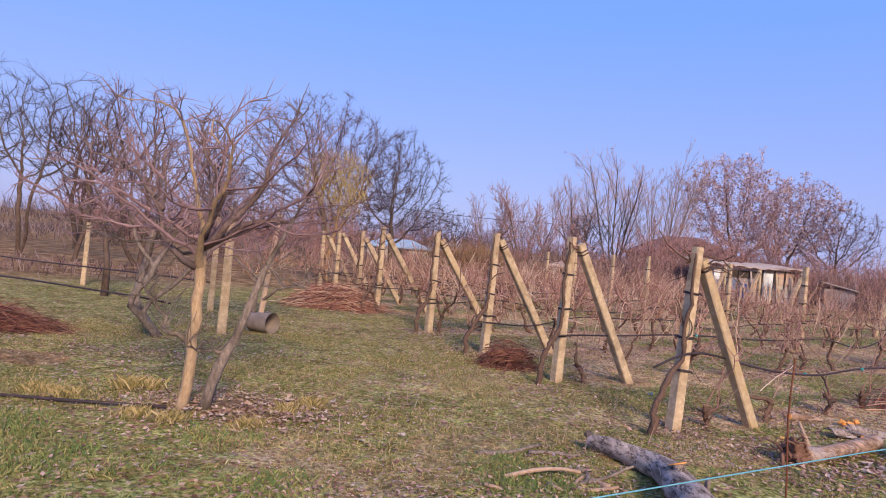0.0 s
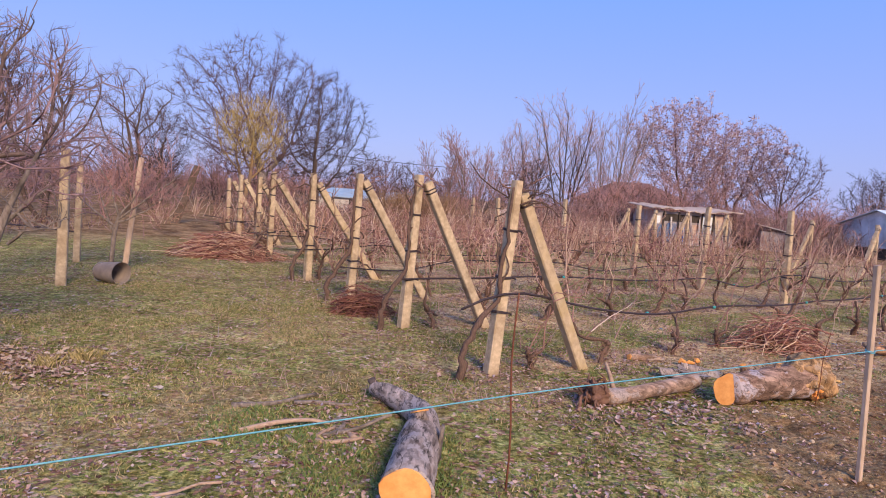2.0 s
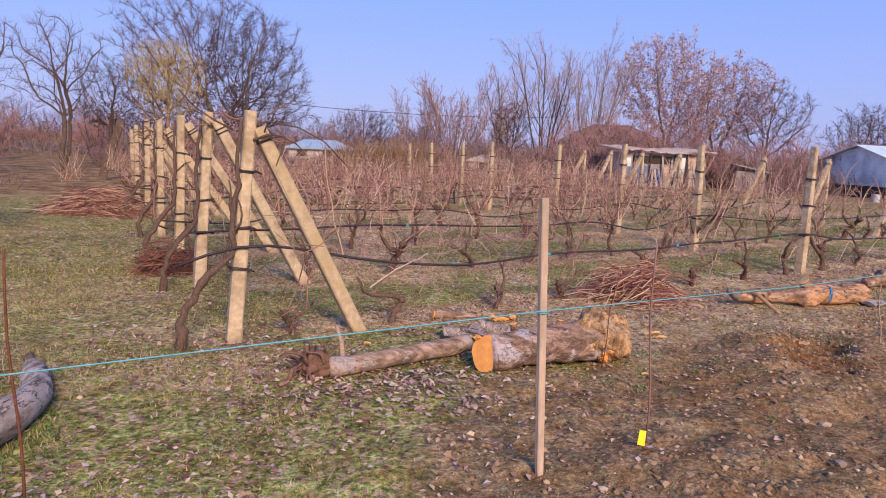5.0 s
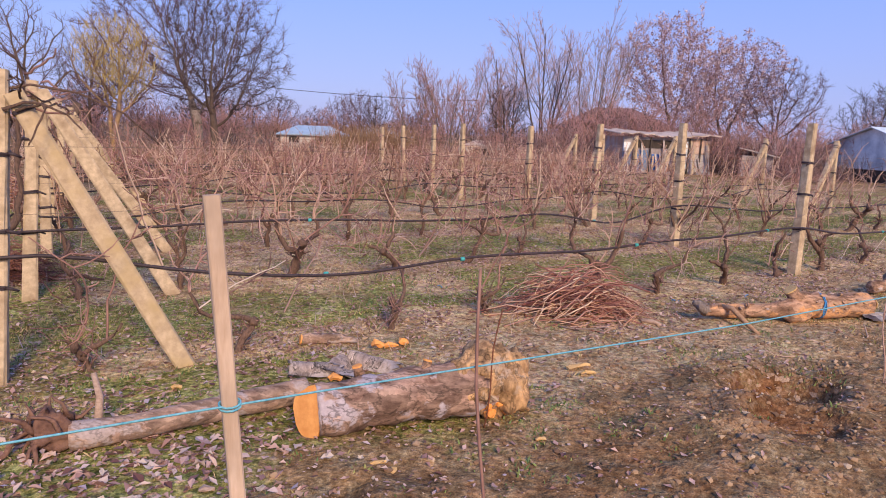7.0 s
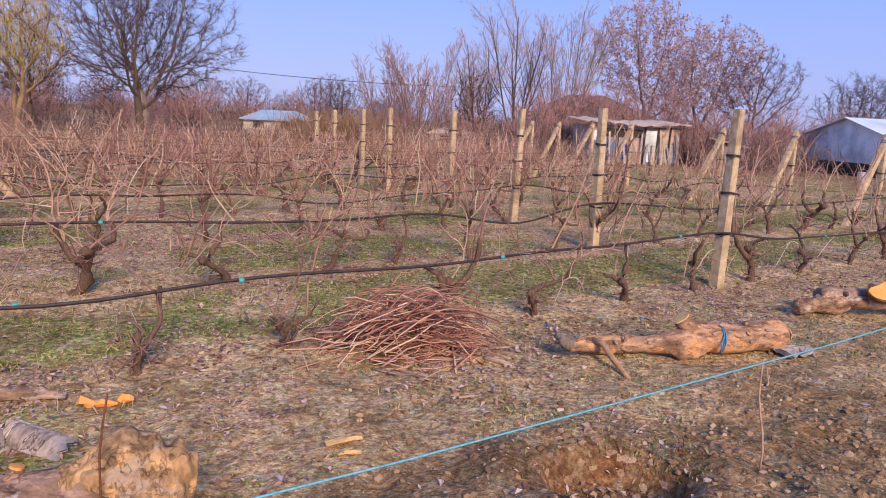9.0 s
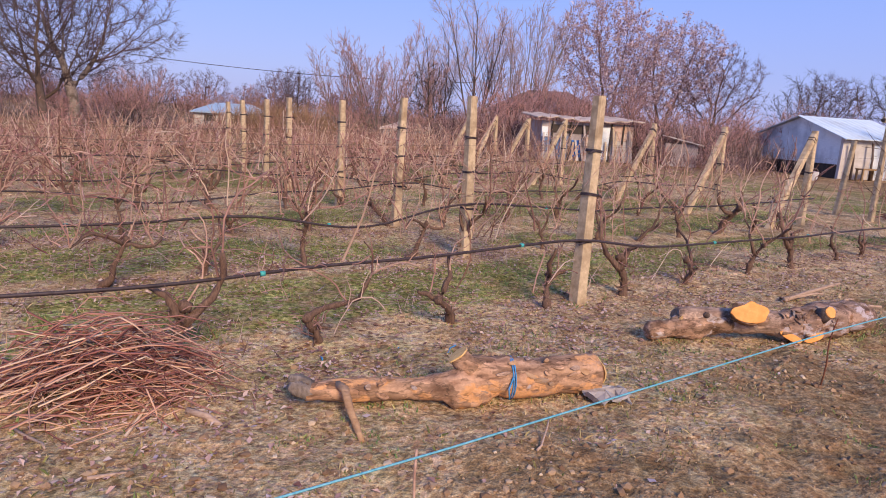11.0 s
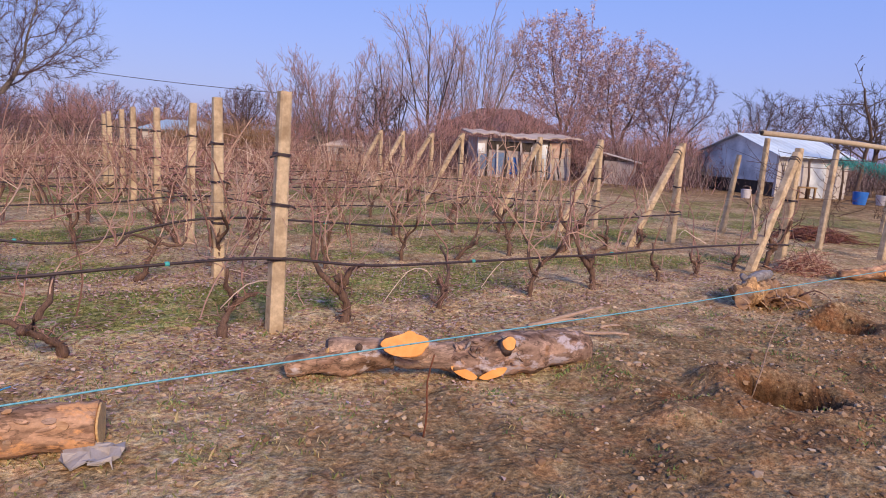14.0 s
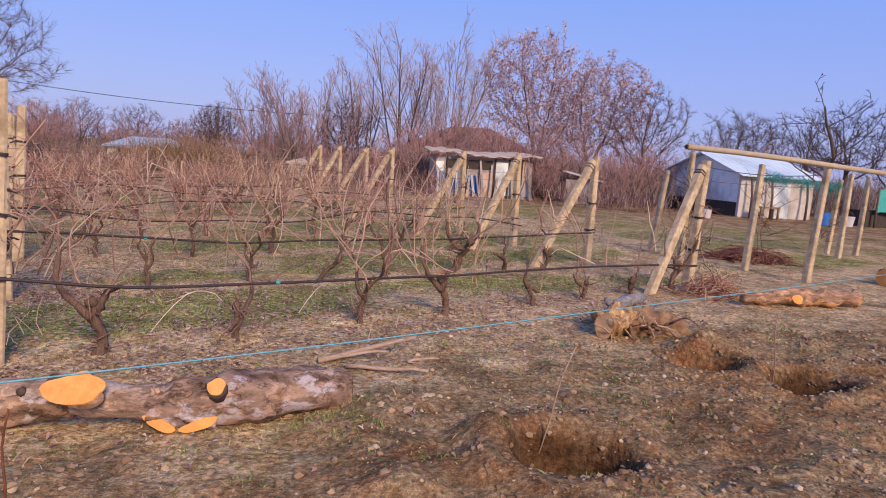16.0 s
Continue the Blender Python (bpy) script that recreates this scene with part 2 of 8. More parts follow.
def surface(name, dark, light, scale=12.0, rough=0.85, stretch=None, spread=0.25, bumps=0.5, dist=0.01, stain=None, stain_scale=2.0, island=0.0, metal=0.0):
    """A worn surface: two scales of noise between two colours, stains, relief; and a shift of tone from piece to piece."""
    m, n, l, bsdf = material(name, rough, metal)
    co = n.new("ShaderNodeTexCoord").outputs["Object"]
    fine = noise_node(n, l, co, scale, 6, 0.65, stretch)
    col = ramp(n, l, fine.outputs["Fac"], [(0.5 - spread, dark), (0.5 + spread, light)])
    if stain:
        big = noise_node(n, l, co, stain_scale, 4)
        f = n.new("ShaderNodeMapRange")
        f.inputs[1].default_value, f.inputs[2].default_value = 0.45, 0.68
        l.new(big.outputs["Fac"], f.inputs[0])
        col = mix(n, l, col, stain, f.outputs[0])
    if island:
        g = n.new("ShaderNodeNewGeometry")
        oi = n.new("ShaderNodeObjectInfo")
        s = n.new("ShaderNodeMath")
        s.operation = "ADD"
        l.new(g.outputs["Random Per Island"], s.inputs[0])
        l.new(oi.outputs["Random"], s.inputs[1])
        v = n.new("ShaderNodeMapRange")
        v.inputs[1].default_value, v.inputs[2].default_value = 0.0, 2.0
        v.inputs[3].default_value, v.inputs[4].default_value = 1 - island, 1 + island
        l.new(s.outputs[0], v.inputs[0])
        hs = n.new("ShaderNodeHueSaturation")
        l.new(v.outputs[0], hs.inputs["Value"])
        l.new(col, hs.inputs["Color"])
        col = hs.outputs[0]
    l.new(col, bsdf.inputs["Base Color"])
    if bumps:
        bump(n, l, fine.outputs["Fac"], bsdf, bumps, dist)
    return m


def varied(name, stops, rough=0.9, translucent=0.0):
    """A colour for each loose piece of a mesh, picked from a ramp."""
    m, n, l, bsdf = material(name, rough)
    g = n.new("ShaderNodeNewGeometry")
    col = ramp(n, l, g.outputs["Random Per Island"], stops)
    l.new(col, bsdf.inputs["Base Color"])
    return m


def bark(name, dark, light, patch, stretch=(1, 1, 1), crack=0.6, rough=0.9, share=0.52, flake=22):
    """Flaking bark: grain along the log, loose scales, bare patches and thin dark cracks."""
    m, n, l, bsdf = material(name, rough)
    co = n.new("ShaderNodeTexCoord").outputs["Object"]
    grain = noise_node(n, l, co, 13, 4, 0.6, stretch)
    fine = noise_node(n, l, co, 60, 5, 0.7)
    big = noise_node(n, l, co, 6, 5, 0.65, tuple(0.5 + 0.5 * c for c in stretch))
    tone = ramp(n, l, grain.outputs["Fac"], [(0.34, dark), (0.64, light)])
    mp = n.new("ShaderNodeMapping")
    mp.inputs["Scale"].default_value = stretch
    warp = n.new("ShaderNodeVectorMath")
    warp.operation = "MULTIPLY_ADD"
    warp.inputs[1].default_value = (0.12, 0.12, 0.12)
    l.new(big.outputs["Color"], warp.inputs[0])
    l.new(co, warp.inputs[2])
    l.new(warp.outputs[0], mp.inputs["Vector"])
    cell = n.new("ShaderNodeTexVoronoi")
    cell.inputs["Scale"].default_value = flake
    l.new(mp.outputs[0], cell.inputs["Vector"])
    sep = n.new("ShaderNodeSeparateColor")
    l.new(cell.outputs["Color"], sep.inputs[0])
    scale = ramp(n, l, sep.outputs[0], [(0.0, (0.5, 0.47, 0.45)), (0.5, (0.95, 0.93, 0.92)), (1.0, (1.35, 1.28, 1.25))])
    tone = mix(n, l, tone, scale, 0.8, "MULTIPLY")
    pf = n.new("ShaderNodeMapRange")
    pf.inputs[1].default_value, pf.inputs[2].default_value = share, share + 0.05
    l.new(big.outputs["Fac"], pf.inputs[0])
    tone = mix(n, l, tone, patch, pf.outputs[0])
    ridge = n.new("ShaderNodeMath")
    ridge.operation, ridge.inputs[1].default_value = "SUBTRACT", 0.5
    cn = noise_node(n, l, co, 7, 4, 0.6, stretch)
    l.new(cn.outputs["Fac"], ridge.inputs[0])
    ab = n.new("ShaderNodeMath")
    ab.operation = "ABSOLUTE"
    l.new(ridge.outputs[0], ab.inputs[0])
    edge = ramp(n, l, ab.outputs[0], [(0.0, (1 - crack, 1 - crack, 1 - crack)), (0.022, (1, 1, 1))])
    tone = mix(n, l, tone, edge, 1.0, "MULTIPLY")
    speck = ramp(n, l, fine.outputs["Fac"], [(0.35, (0.85, 0.84, 0.83)), (0.6, (1.08, 1.07, 1.07))])
    tone = mix(n, l, tone, speck, 1.0, "MULTIPLY")
    l.new(tone, bsdf.inputs["Base Color"])
    hsum = n.new("ShaderNodeMath")
    hsum.operation = "MULTIPLY_ADD"
    hsum.inputs[1].default_value = 0.8
    l.new(sep.outputs[0], hsum.inputs[0])
    l.new(grain.outputs["Fac"], hsum.inputs[2])
    bump(n, l, hsum.outputs[0], bsdf, 0.55, 0.008)
    return m


CONCRETE = surface("weathered_concrete", (0.34, 0.25, 0.165), (0.70, 0.54, 0.37), 18, 0.9, None, 0.26, 0.7, 0.008, (0.31, 0.22, 0.14), 6.0, 0.14)
LICHEN = surface("lichen_concrete", (0.33, 0.235, 0.15), (0.64, 0.49, 0.33), 18, 0.9, None, 0.26, 0.7, 0.008, (0.46, 0.335, 0.18), 5.0, 0.14)
STAKE_WOOD = surface("planed_stake_wood", (0.42, 0.28, 0.19), (0.66, 0.50, 0.40), 9, 0.8, (6, 6, 0.7), 0.25, 0.4, 0.004, (0.35, 0.26, 0.2), 3.0, 0.1)
BARK_DARK = surface("dark_bark", (0.045, 0.03, 0.025), (0.17, 0.115, 0.09), 16, 0.95, (2, 2, 0.6), 0.25, 0.9, 0.02, (0.15, 0.11, 0.10), 3.0, 0.2)
BARK_GREY = surface("grey_bark", (0.10, 0.075, 0.065), (0.40, 0.32, 0.28), 14, 0.95, (2, 2, 0.8), 0.22, 0.9, 0.02, (0.10, 0.075, 0.06), 4.0, 0.15)
BARK_TAN = surface("peeled_tan_bark", (0.26, 0.13, 0.065), (0.60, 0.37, 0.21), 11, 0.8, (0.8, 3, 3), 0.25, 0.8, 0.015, (0.34, 0.25, 0.2), 5.0, 0.15)
BARK_ORCHARD = surface("orchard_bark", (0.15, 0.085, 0.04), (0.42, 0.27, 0.13), 18, 0.9, (2, 2, 0.5), 0.25, 0.8, 0.012, (0.16, 0.11, 0.09), 3.0, 0.2)
BARK_OCHRE = surface("ochre_orchard_bark", (0.28, 0.175, 0.095), (0.62, 0.45, 0.29), 22, 0.9, (2, 2, 0.5), 0.25, 0.8, 0.010, (0.30, 0.22, 0.16), 5.0, 0.15)
BARK_LIMB = surface("rosy_limb_bark", (0.09, 0.058, 0.056), (0.33, 0.235, 0.215), 16, 0.95, (2, 2, 0.6), 0.25, 0.9, 0.015, (0.14, 0.10, 0.10), 3.0, 0.2)
STONE = varied("pale_stones", [(0.0, (0.17, 0.11, 0.075)), (0.65, (0.31, 0.215, 0.15)), (1.0, (0.48, 0.37, 0.29))], 1.0)
TWIG_ROSE = surface("rose_twigs", (0.15, 0.09, 0.105), (0.46, 0.30, 0.315), 3, 0.95, None, 0.25, 0.0, 0.01, None, 2.0, 0.3)
STICK_WOOD = surface("dry_stick_bark", (0.24, 0.15, 0.11), (0.56, 0.40, 0.31), 20, 0.9, (1, 4, 4), 0.25, 0.5, 0.004, None, 2.0, 0.2)
BIG_LEAF = varied("large_fallen_leaves", [(0.0, (0.26, 0.14, 0.10)), (0.4, (0.38, 0.26, 0.19)), (0.8, (0.55, 0.43, 0.33)), (1.0, (0.40, 0.34, 0.36))], 0.85)
LOG_GREY = bark("cracked_grey_bark", (0.16, 0.12, 0.105), (0.50, 0.41, 0.37), (0.42, 0.35, 0.33), (1.6, 0.4, 1.6), 0.85)
LOG_SCALY = bark("flaking_log_bark", (0.15, 0.08, 0.05), (0.44, 0.28, 0.19), (0.50, 0.42, 0.41), (0.55, 1.3, 1.3), 0.6, 0.9, 0.56, 15)
LOG_PINK = bark("pale_pink_log_bark", (0.125, 0.07, 0.052), (0.46, 0.31, 0.24), (0.43, 0.365, 0.39), (0.5, 1.4, 1.4), 0.6, 0.9, 0.55, 15)
LOG_TAN = bark("half_peeled_log_bark", (0.22, 0.12, 0.075), (0.52, 0.325, 0.215), (0.60, 0.31, 0.145), (0.4, 1.6, 1.6), 0.5, 0.8, 0.54, 18)
LOG_SLIM = bark("smooth_slim_bark", (0.19, 0.12, 0.09), (0.46, 0.32, 0.245), (0.40, 0.32, 0.30), (0.5, 1.6, 1.6), 0.4, 0.8)
CUT_WOOD = surface("fresh_cut_wood", (0.66, 0.255, 0.07), (0.92, 0.46, 0.155), 15, 0.8, None, 0.26, 0.6, 0.006, (0.74, 0.29, 0.075), 7.0, 0.08)
PALE_WOOD = surface("pale_split_wood", (0.5, 0.28, 0.10), (0.82, 0.55, 0.25), 14, 0.8, (1, 5, 5), 0.25, 0.6, 0.008, (0.45, 0.28, 0.14), 3.0, 0.15)
VINE_BARK = surface("vine_bark", (0.058, 0.034, 0.028), (0.23, 0.14, 0.105), 30, 0.95, (3, 3, 0.6), 0.25, 0.9, 0.01, None, 2.0, 0.2)
OLD_VINE = surface("old_vine_bark", (0.05, 0.03, 0.026), (0.20, 0.125, 0.095), 30, 0.95, (3, 3, 0.6), 0.25, 0.9, 0.01, None, 2.0, 0.2)
CANE = surface("vine_cane", (0.27, 0.15, 0.12), (0.58, 0.385, 0.295), 20, 0.7, None, 0.25, 0.0, 0.01, None, 2.0, 0.35)
CANE_RED = surface("red_cane", (0.17, 0.085, 0.075), (0.44, 0.25, 0.205), 8, 0.75, None, 0.25, 0.0, 0.01, None, 2.0, 0.45)
BRUSH = varied("cut_cane_brush", [(0.0, (0.12, 0.045, 0.04)), (0.3, (0.33, 0.13, 0.105)), (0.65, (0.55, 0.29, 0.20)), (1.0, (0.78, 0.57, 0.40))], 0.8)
BRUSH_OLD = varied("old_brush", [(0.0, (0.08, 0.03, 0.03)), (0.4, (0.20, 0.075, 0.06)), (0.8, (0.32, 0.14, 0.10)), (1.0, (0.40, 0.22, 0.14))], 0.85)
HOSE = surface("black_drip_hose", (0.020, 0.015, 0.018), (0.085, 0.06, 0.068), 30, 0.5, None, 0.3, 0.1, 0.002)
WIRE = surface("dull_wire", (0.10, 0.07, 0.06), (0.22, 0.17, 0.15), 30, 0.6, None, 0.3, 0.0, 0.002, metal=0.4)
ROPE = surface("blue_cord", (0.05, 0.26, 0.36), (0.24, 0.53, 0.64), 90, 0.6, None, 0.25, 0.3, 0.001)
TWINE = surface("blue_twine", (0.03, 0.16, 0.40), (0.10, 0.36, 0.70), 60, 0.7, None, 0.25, 0.2, 0.001)
RUST = surface("rusty_rod", (0.09, 0.03, 0.02), (0.24, 0.09, 0.05), 40, 0.85, None, 0.3, 0.5, 0.002)
TWIG_FAR = surface("winter_twigs", (0.075, 0.042, 0.05), (0.22, 0.13, 0.135), 3, 0.95, None, 0.25, 0.0, 0.01, None, 2.0, 0.3)
TWIG_PALE = surface("pale_rosy_twigs", (0.22, 0.14, 0.15), (0.56, 0.40, 0.40), 3, 0.95, None, 0.25, 0.0, 0.01, None, 2.0, 0.3)
TWIG_DARK = surface("dark_winter_twigs", (0.035, 0.025, 0.03), (0.12, 0.085, 0.085), 3, 0.95, None, 0.25, 0.0, 0.01, None, 2.0, 0.3)
TWIG_PINK = surface("rosy_winter_twigs", (0.24, 0.115, 0.115), (0.56, 0.33, 0.30), 3, 0.95, None, 0.25, 0.0, 0.01, None, 2.0, 0.3)
TWIG_YELLOW = surface("yellow_willow_shoots", (0.30, 0.20, 0.07), (0.58, 0.44, 0.18), 3, 0.9, None, 0.25, 0.0, 0.01, None, 2.0, 0.3)
DRY_LEAF = varied("dry_hanging_leaves", [(0.0, (0.23, 0.12, 0.14)), (0.5, (0.47, 0.30, 0.32)), (0.8, (0.76, 0.60, 0.60)), (1.0, (0.54, 0.40, 0.36))], 0.9)
LITTER = varied("leaf_litter", [(0.0, (0.11, 0.05, 0.05)), (0.35, (0.31, 0.18, 0.165)), (0.72, (0.50, 0.335, 0.30)), (0.9, (0.56, 0.42, 0.36)), (1.0, (0.36, 0.29, 0.36))], 0.85)
GRASS = varied("winter_grass", [(0.0, (0.095, 0.115, 0.035)), (0.35, (0.17, 0.185, 0.065)), (0.6, (0.30, 0.26, 0.11)), (0.8, (0.46, 0.34, 0.18)), (1.0, (0.52, 0.41, 0.26))], 0.8)
GRASS_DRY = varied("dry_grass", [(0.0, (0.16, 0.14, 0.05)), (0.4, (0.31, 0.25, 0.10)), (0.8, (0.46, 0.35, 0.17)), (1.0, (0.58, 0.46, 0.28))], 0.8)
GRASS_FRESH = varied("fresh_grass", [(0.0, (0.08, 0.14, 0.05)), (0.5, (0.16, 0.22, 0.075)), (0.85, (0.26, 0.27, 0.10)), (1.0, (0.42, 0.35, 0.16))], 0.75)
CLOD = varied("soil_clods", [(0.0, (0.16, 0.09, 0.055)), (0.6, (0.30, 0.188, 0.115)), (0.93, (0.42, 0.285, 0.185)), (1.0, (0.58, 0.45, 0.33))], 1.0)
BRICK_PINK = surface("pink_plaster", (0.40, 0.20, 0.13), (0.62, 0.38, 0.27), 4, 0.9, None, 0.25, 0.4, 0.01, (0.55, 0.45, 0.4), 1.2, 0.05)
OLD_BOARD = surface("old_barn_board", (0.27, 0.225, 0.235), (0.50, 0.44, 0.44), 5, 0.9, (3, 3, 0.6), 0.3, 0.4, 0.01, (0.24, 0.19, 0.18), 1.2)
WHITE_WALL = surface("whitewashed_wall", (0.42, 0.38, 0.37), (0.64, 0.59, 0.575), 3, 0.85, None, 0.3, 0.2, 0.01, (0.42, 0.36, 0.33), 1.3)
GREY_BOARD = surface("blue_grey_board", (0.72, 0.76, 0.80), (0.84, 0.87, 0.90), 5, 0.7, (1, 1, 4), 0.3, 0.2, 0.01, (0.42, 0.45, 0.5), 0.9)
# dark wood; also shade of openings, put into the colour
DARK_GAP = surface("dark_wood_and_shade", (0.03, 0.025, 0.025), (0.09, 0.07, 0.06), 5, 0.95, (3, 3, 0.5), 0.3, 0.4, 0.01)
METAL_ROOF = surface("pale_metal_roof", (0.50, 0.60, 0.70), (0.70, 0.78, 0.86), 2, 0.45, None, 0.3, 0.1, 0.01, (0.5, 0.55, 0.6), 0.8)
BLUE_ROOF = surface("faded_blue_roof", (0.20, 0.30, 0.46), (0.36, 0.48, 0.64), 2, 0.6, None, 0.3, 0.1, 0.01, (0.3, 0.36, 0.45), 0.8)
OLD_ROOF = surface("old_asbestos_roof", (0.46, 0.34, 0.28), (0.68, 0.56, 0.48), 5, 0.9, None, 0.3, 0.3, 0.01, (0.38, 0.28, 0.22), 1.0)
TILE_ROOF = surface("dark_tile_roof", (0.14, 0.082, 0.095), (0.25, 0.155, 0.17), 5, 0.9, (1, 1, 6), 0.3, 0.4, 0.02, (0.13, 0.07, 0.065), 0.6)
BLUE_DOOR = surface("faded_blue_panel", (0.08, 0.13, 0.26), (0.18, 0.26, 0.42), 4, 0.7, None, 0.3, 0.1, 0.01, (0.2, 0.22, 0.3), 1.5)
TEAL = surface("teal_netting", (0.02, 0.25, 0.26), (0.10, 0.48, 0.46), 20, 0.7, None, 0.3, 0.2, 0.01)
RED_PLASTIC = surface("red_plastic", (0.45, 0.02, 0.03), (0.62, 0.05, 0.06), 5, 0.4, None, 0.3, 0.0)
BLUE_PLASTIC = surface("blue_plastic", (0.02, 0.10, 0.42), (0.05, 0.20, 0.60), 5, 0.4, None, 0.3, 0.0)
DUSTY_PLASTIC = surface("dusty_plastic", (0.26, 0.22, 0.21), (0.46, 0.41, 0.40), 20, 0.7, None, 0.3, 0.3)
WHITE_PLASTIC = surface("white_plastic", (0.44, 0.40, 0.42), (0.66, 0.63, 0.65), 7, 0.5, None, 0.3, 0.2)
YELLOW_TAG = surface("yellow_tag", (0.85, 0.66, 0.02), (0.95, 0.80, 0.05), 9, 0.5, None, 0.3, 0.0)
PIPE = surface("weathered_pole", (0.34, 0.25, 0.17), (0.58, 0.46, 0.34), 12, 0.8, (0.6, 5, 5), 0.25, 0.4, 0.006, (0.36, 0.3, 0.24), 2.0)
BUCKET_GREY = surface("galvanised_sheet", (0.15, 0.115, 0.10), (0.30, 0.24, 0.21), 8, 0.55, None, 0.3, 0.2, 0.005, (0.33, 0.26, 0.22), 3.0)


def ground_material():
    m, n, l, bsdf = material("vineyard_ground", 1.0)
    bsdf.inputs["Specular IOR Level"].default_value = 0.05
    co = n.new("ShaderNodeNewGeometry").outputs["Position"]
    masks = []
    for nm in ("soil", "lush", "field", "dug", "damp"):
        a = n.new("ShaderNodeAttribute")
        a.attribute_name = nm
        masks.append(a.outputs["Fac"])
    soil, lush, field, dug, damp = masks
    n1 = noise_node(n, l, co, 1.5, 5).outputs["Fac"]
    n2 = noise_node(n, l, co, 10, 4, 0.62).outputs["Fac"]
    n3 = noise_node(n, l, co, 30, 4, 0.65).outputs["Fac"]
    n4 = noise_node(n, l, co, 4.5, 4, 0.6).outputs["Fac"]
    n6 = noise_node(n, l, co, 6.5, 4, 0.65, (1.3, 0.9, 1)).outputs["Fac"]
    n5 = noise_node(n, l, co, 130, 3, 0.7).outputs["Fac"]
    dry = ramp(n, l, n3, [(0.36, (0.29, 0.20, 0.125)), (0.5, (0.52, 0.39, 0.255)), (0.62, (0.70, 0.56, 0.395))])
    green = ramp(n, l, n3, [(0.36, (0.085, 0.096, 0.034)), (0.5, (0.24, 0.25, 0.088)), (0.62, (0.44, 0.42, 0.19))])
    earth = ramp(n, l, n3, [(0.34, (0.155, 0.104, 0.065)), (0.5, (0.265, 0.186, 0.116)), (0.66, (0.42, 0.315, 0.208))])
    fresh = ramp(n, l, n3, [(0.34, (0.105, 0.052, 0.03)), (0.5, (0.18, 0.096, 0.055)), (0.66, (0.29, 0.168, 0.10))])
    far = ramp(n, l, n1, [(0.36, (0.20, 0.125, 0.075)), (0.62, (0.36, 0.25, 0.16))])

    def sharpen(fac, lo, hi):
        r = n.new("ShaderNodeMapRange")
        r.inputs[1].default_value, r.inputs[2].default_value = lo, hi
        l.new(fac, r.inputs[0])
        return r.outputs[0]

    def total(a, b, shift):
        t = n.new("ShaderNodeMath")
        t.operation = "ADD"
        l.new(a, t.inputs[0])
        l.new(b, t.inputs[1])
        u = n.new("ShaderNodeMath")
        u.operation, u.inputs[1].default_value = "SUBTRACT", shift
        l.new(t.outputs[0], u.inputs[0])
        return u.outputs[0]

    col = mix(n, l, dry, green, sharpen(total(lush, n2, 0.5), 0.25, 0.62))
    col = mix(n, l, col, earth, sharpen(total(soil, n2, 0.5), 0.3, 0.6))
    col = mix(n, l, col, fresh, sharpen(total(dug, n2, 0.5), 0.35, 0.75))
    # flecks of leaf fragments
    vor = n.new("ShaderNodeTexVoronoi")
    vor.inputs["Scale"].default_value = 34
    l.new(co, vor.inputs["Vector"])
    sep = n.new("ShaderNodeSeparateColor")
    l.new(vor.outputs["Color"], sep.inputs[0])
    tone = ramp(n, l, sep.outputs[1], [(0.0, (0.17, 0.09, 0.07)), (0.5, (0.38, 0.25, 0.19)), (1.0, (0.56, 0.43, 0.36))])
    soft = n.new("ShaderNodeMath")
    soft.operation = "MULTIPLY"
    l.new(sharpen(soil, 0.7, 0.2), soft.inputs[1])
    l.new(sharpen(sep.outputs[0], 0.7, 0.85), soft.inputs[0])
    col = mix(n, l, col, tone, soft.outputs[0])
    col = mix(n, l, col, far, field)
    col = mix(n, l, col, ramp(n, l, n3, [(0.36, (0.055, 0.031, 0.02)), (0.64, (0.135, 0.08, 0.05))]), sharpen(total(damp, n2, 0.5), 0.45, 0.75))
    # dark and pale patches of several sizes
    for fac, lo, hi in ((n1, (0.86, 0.84, 0.83), (1.12, 1.11, 1.10)), (n4, (0.78, 0.73, 0.66), (1.18, 1.17, 1.13)), (n2, (0.80, 0.77, 0.75), (1.18, 1.17, 1.16)), (n6, (1.05, 0.97, 0.90), (0.93, 1.02, 1.02)), (n5, (0.74, 0.71, 0.69), (1.22, 1.21, 1.20))):
        col = mix(n, l, col, ramp(n, l, fac, [(0.38, lo), (0.62, hi)]), 1.0, "MULTIPLY")
    l.new(col, bsdf.inputs["Base Color"])
    h = n.new("ShaderNodeMath")
    h.operation = "MULTIPLY_ADD"
    h.inputs[1].default_value = 2.0
    l.new(n2, h.inputs[0])
    l.new(n3, h.inputs[2])
    bump(n, l, h.outputs[0], bsdf, 0.65, 0.03)
    return m


GROUND = ground_material()

# ---- ground: one sheet, fine near the vines, wide to the horizon ----
def axis(lo, hi, fine, far):
    inner = np.arange(lo, hi + 1e-6, fine)
    out = fine * 1.16 ** np.arange(1, 80)
    out = np.cumsum(out)
    out = out[out < far]
    return np.concatenate([lo - out[::-1], inner, hi + out])


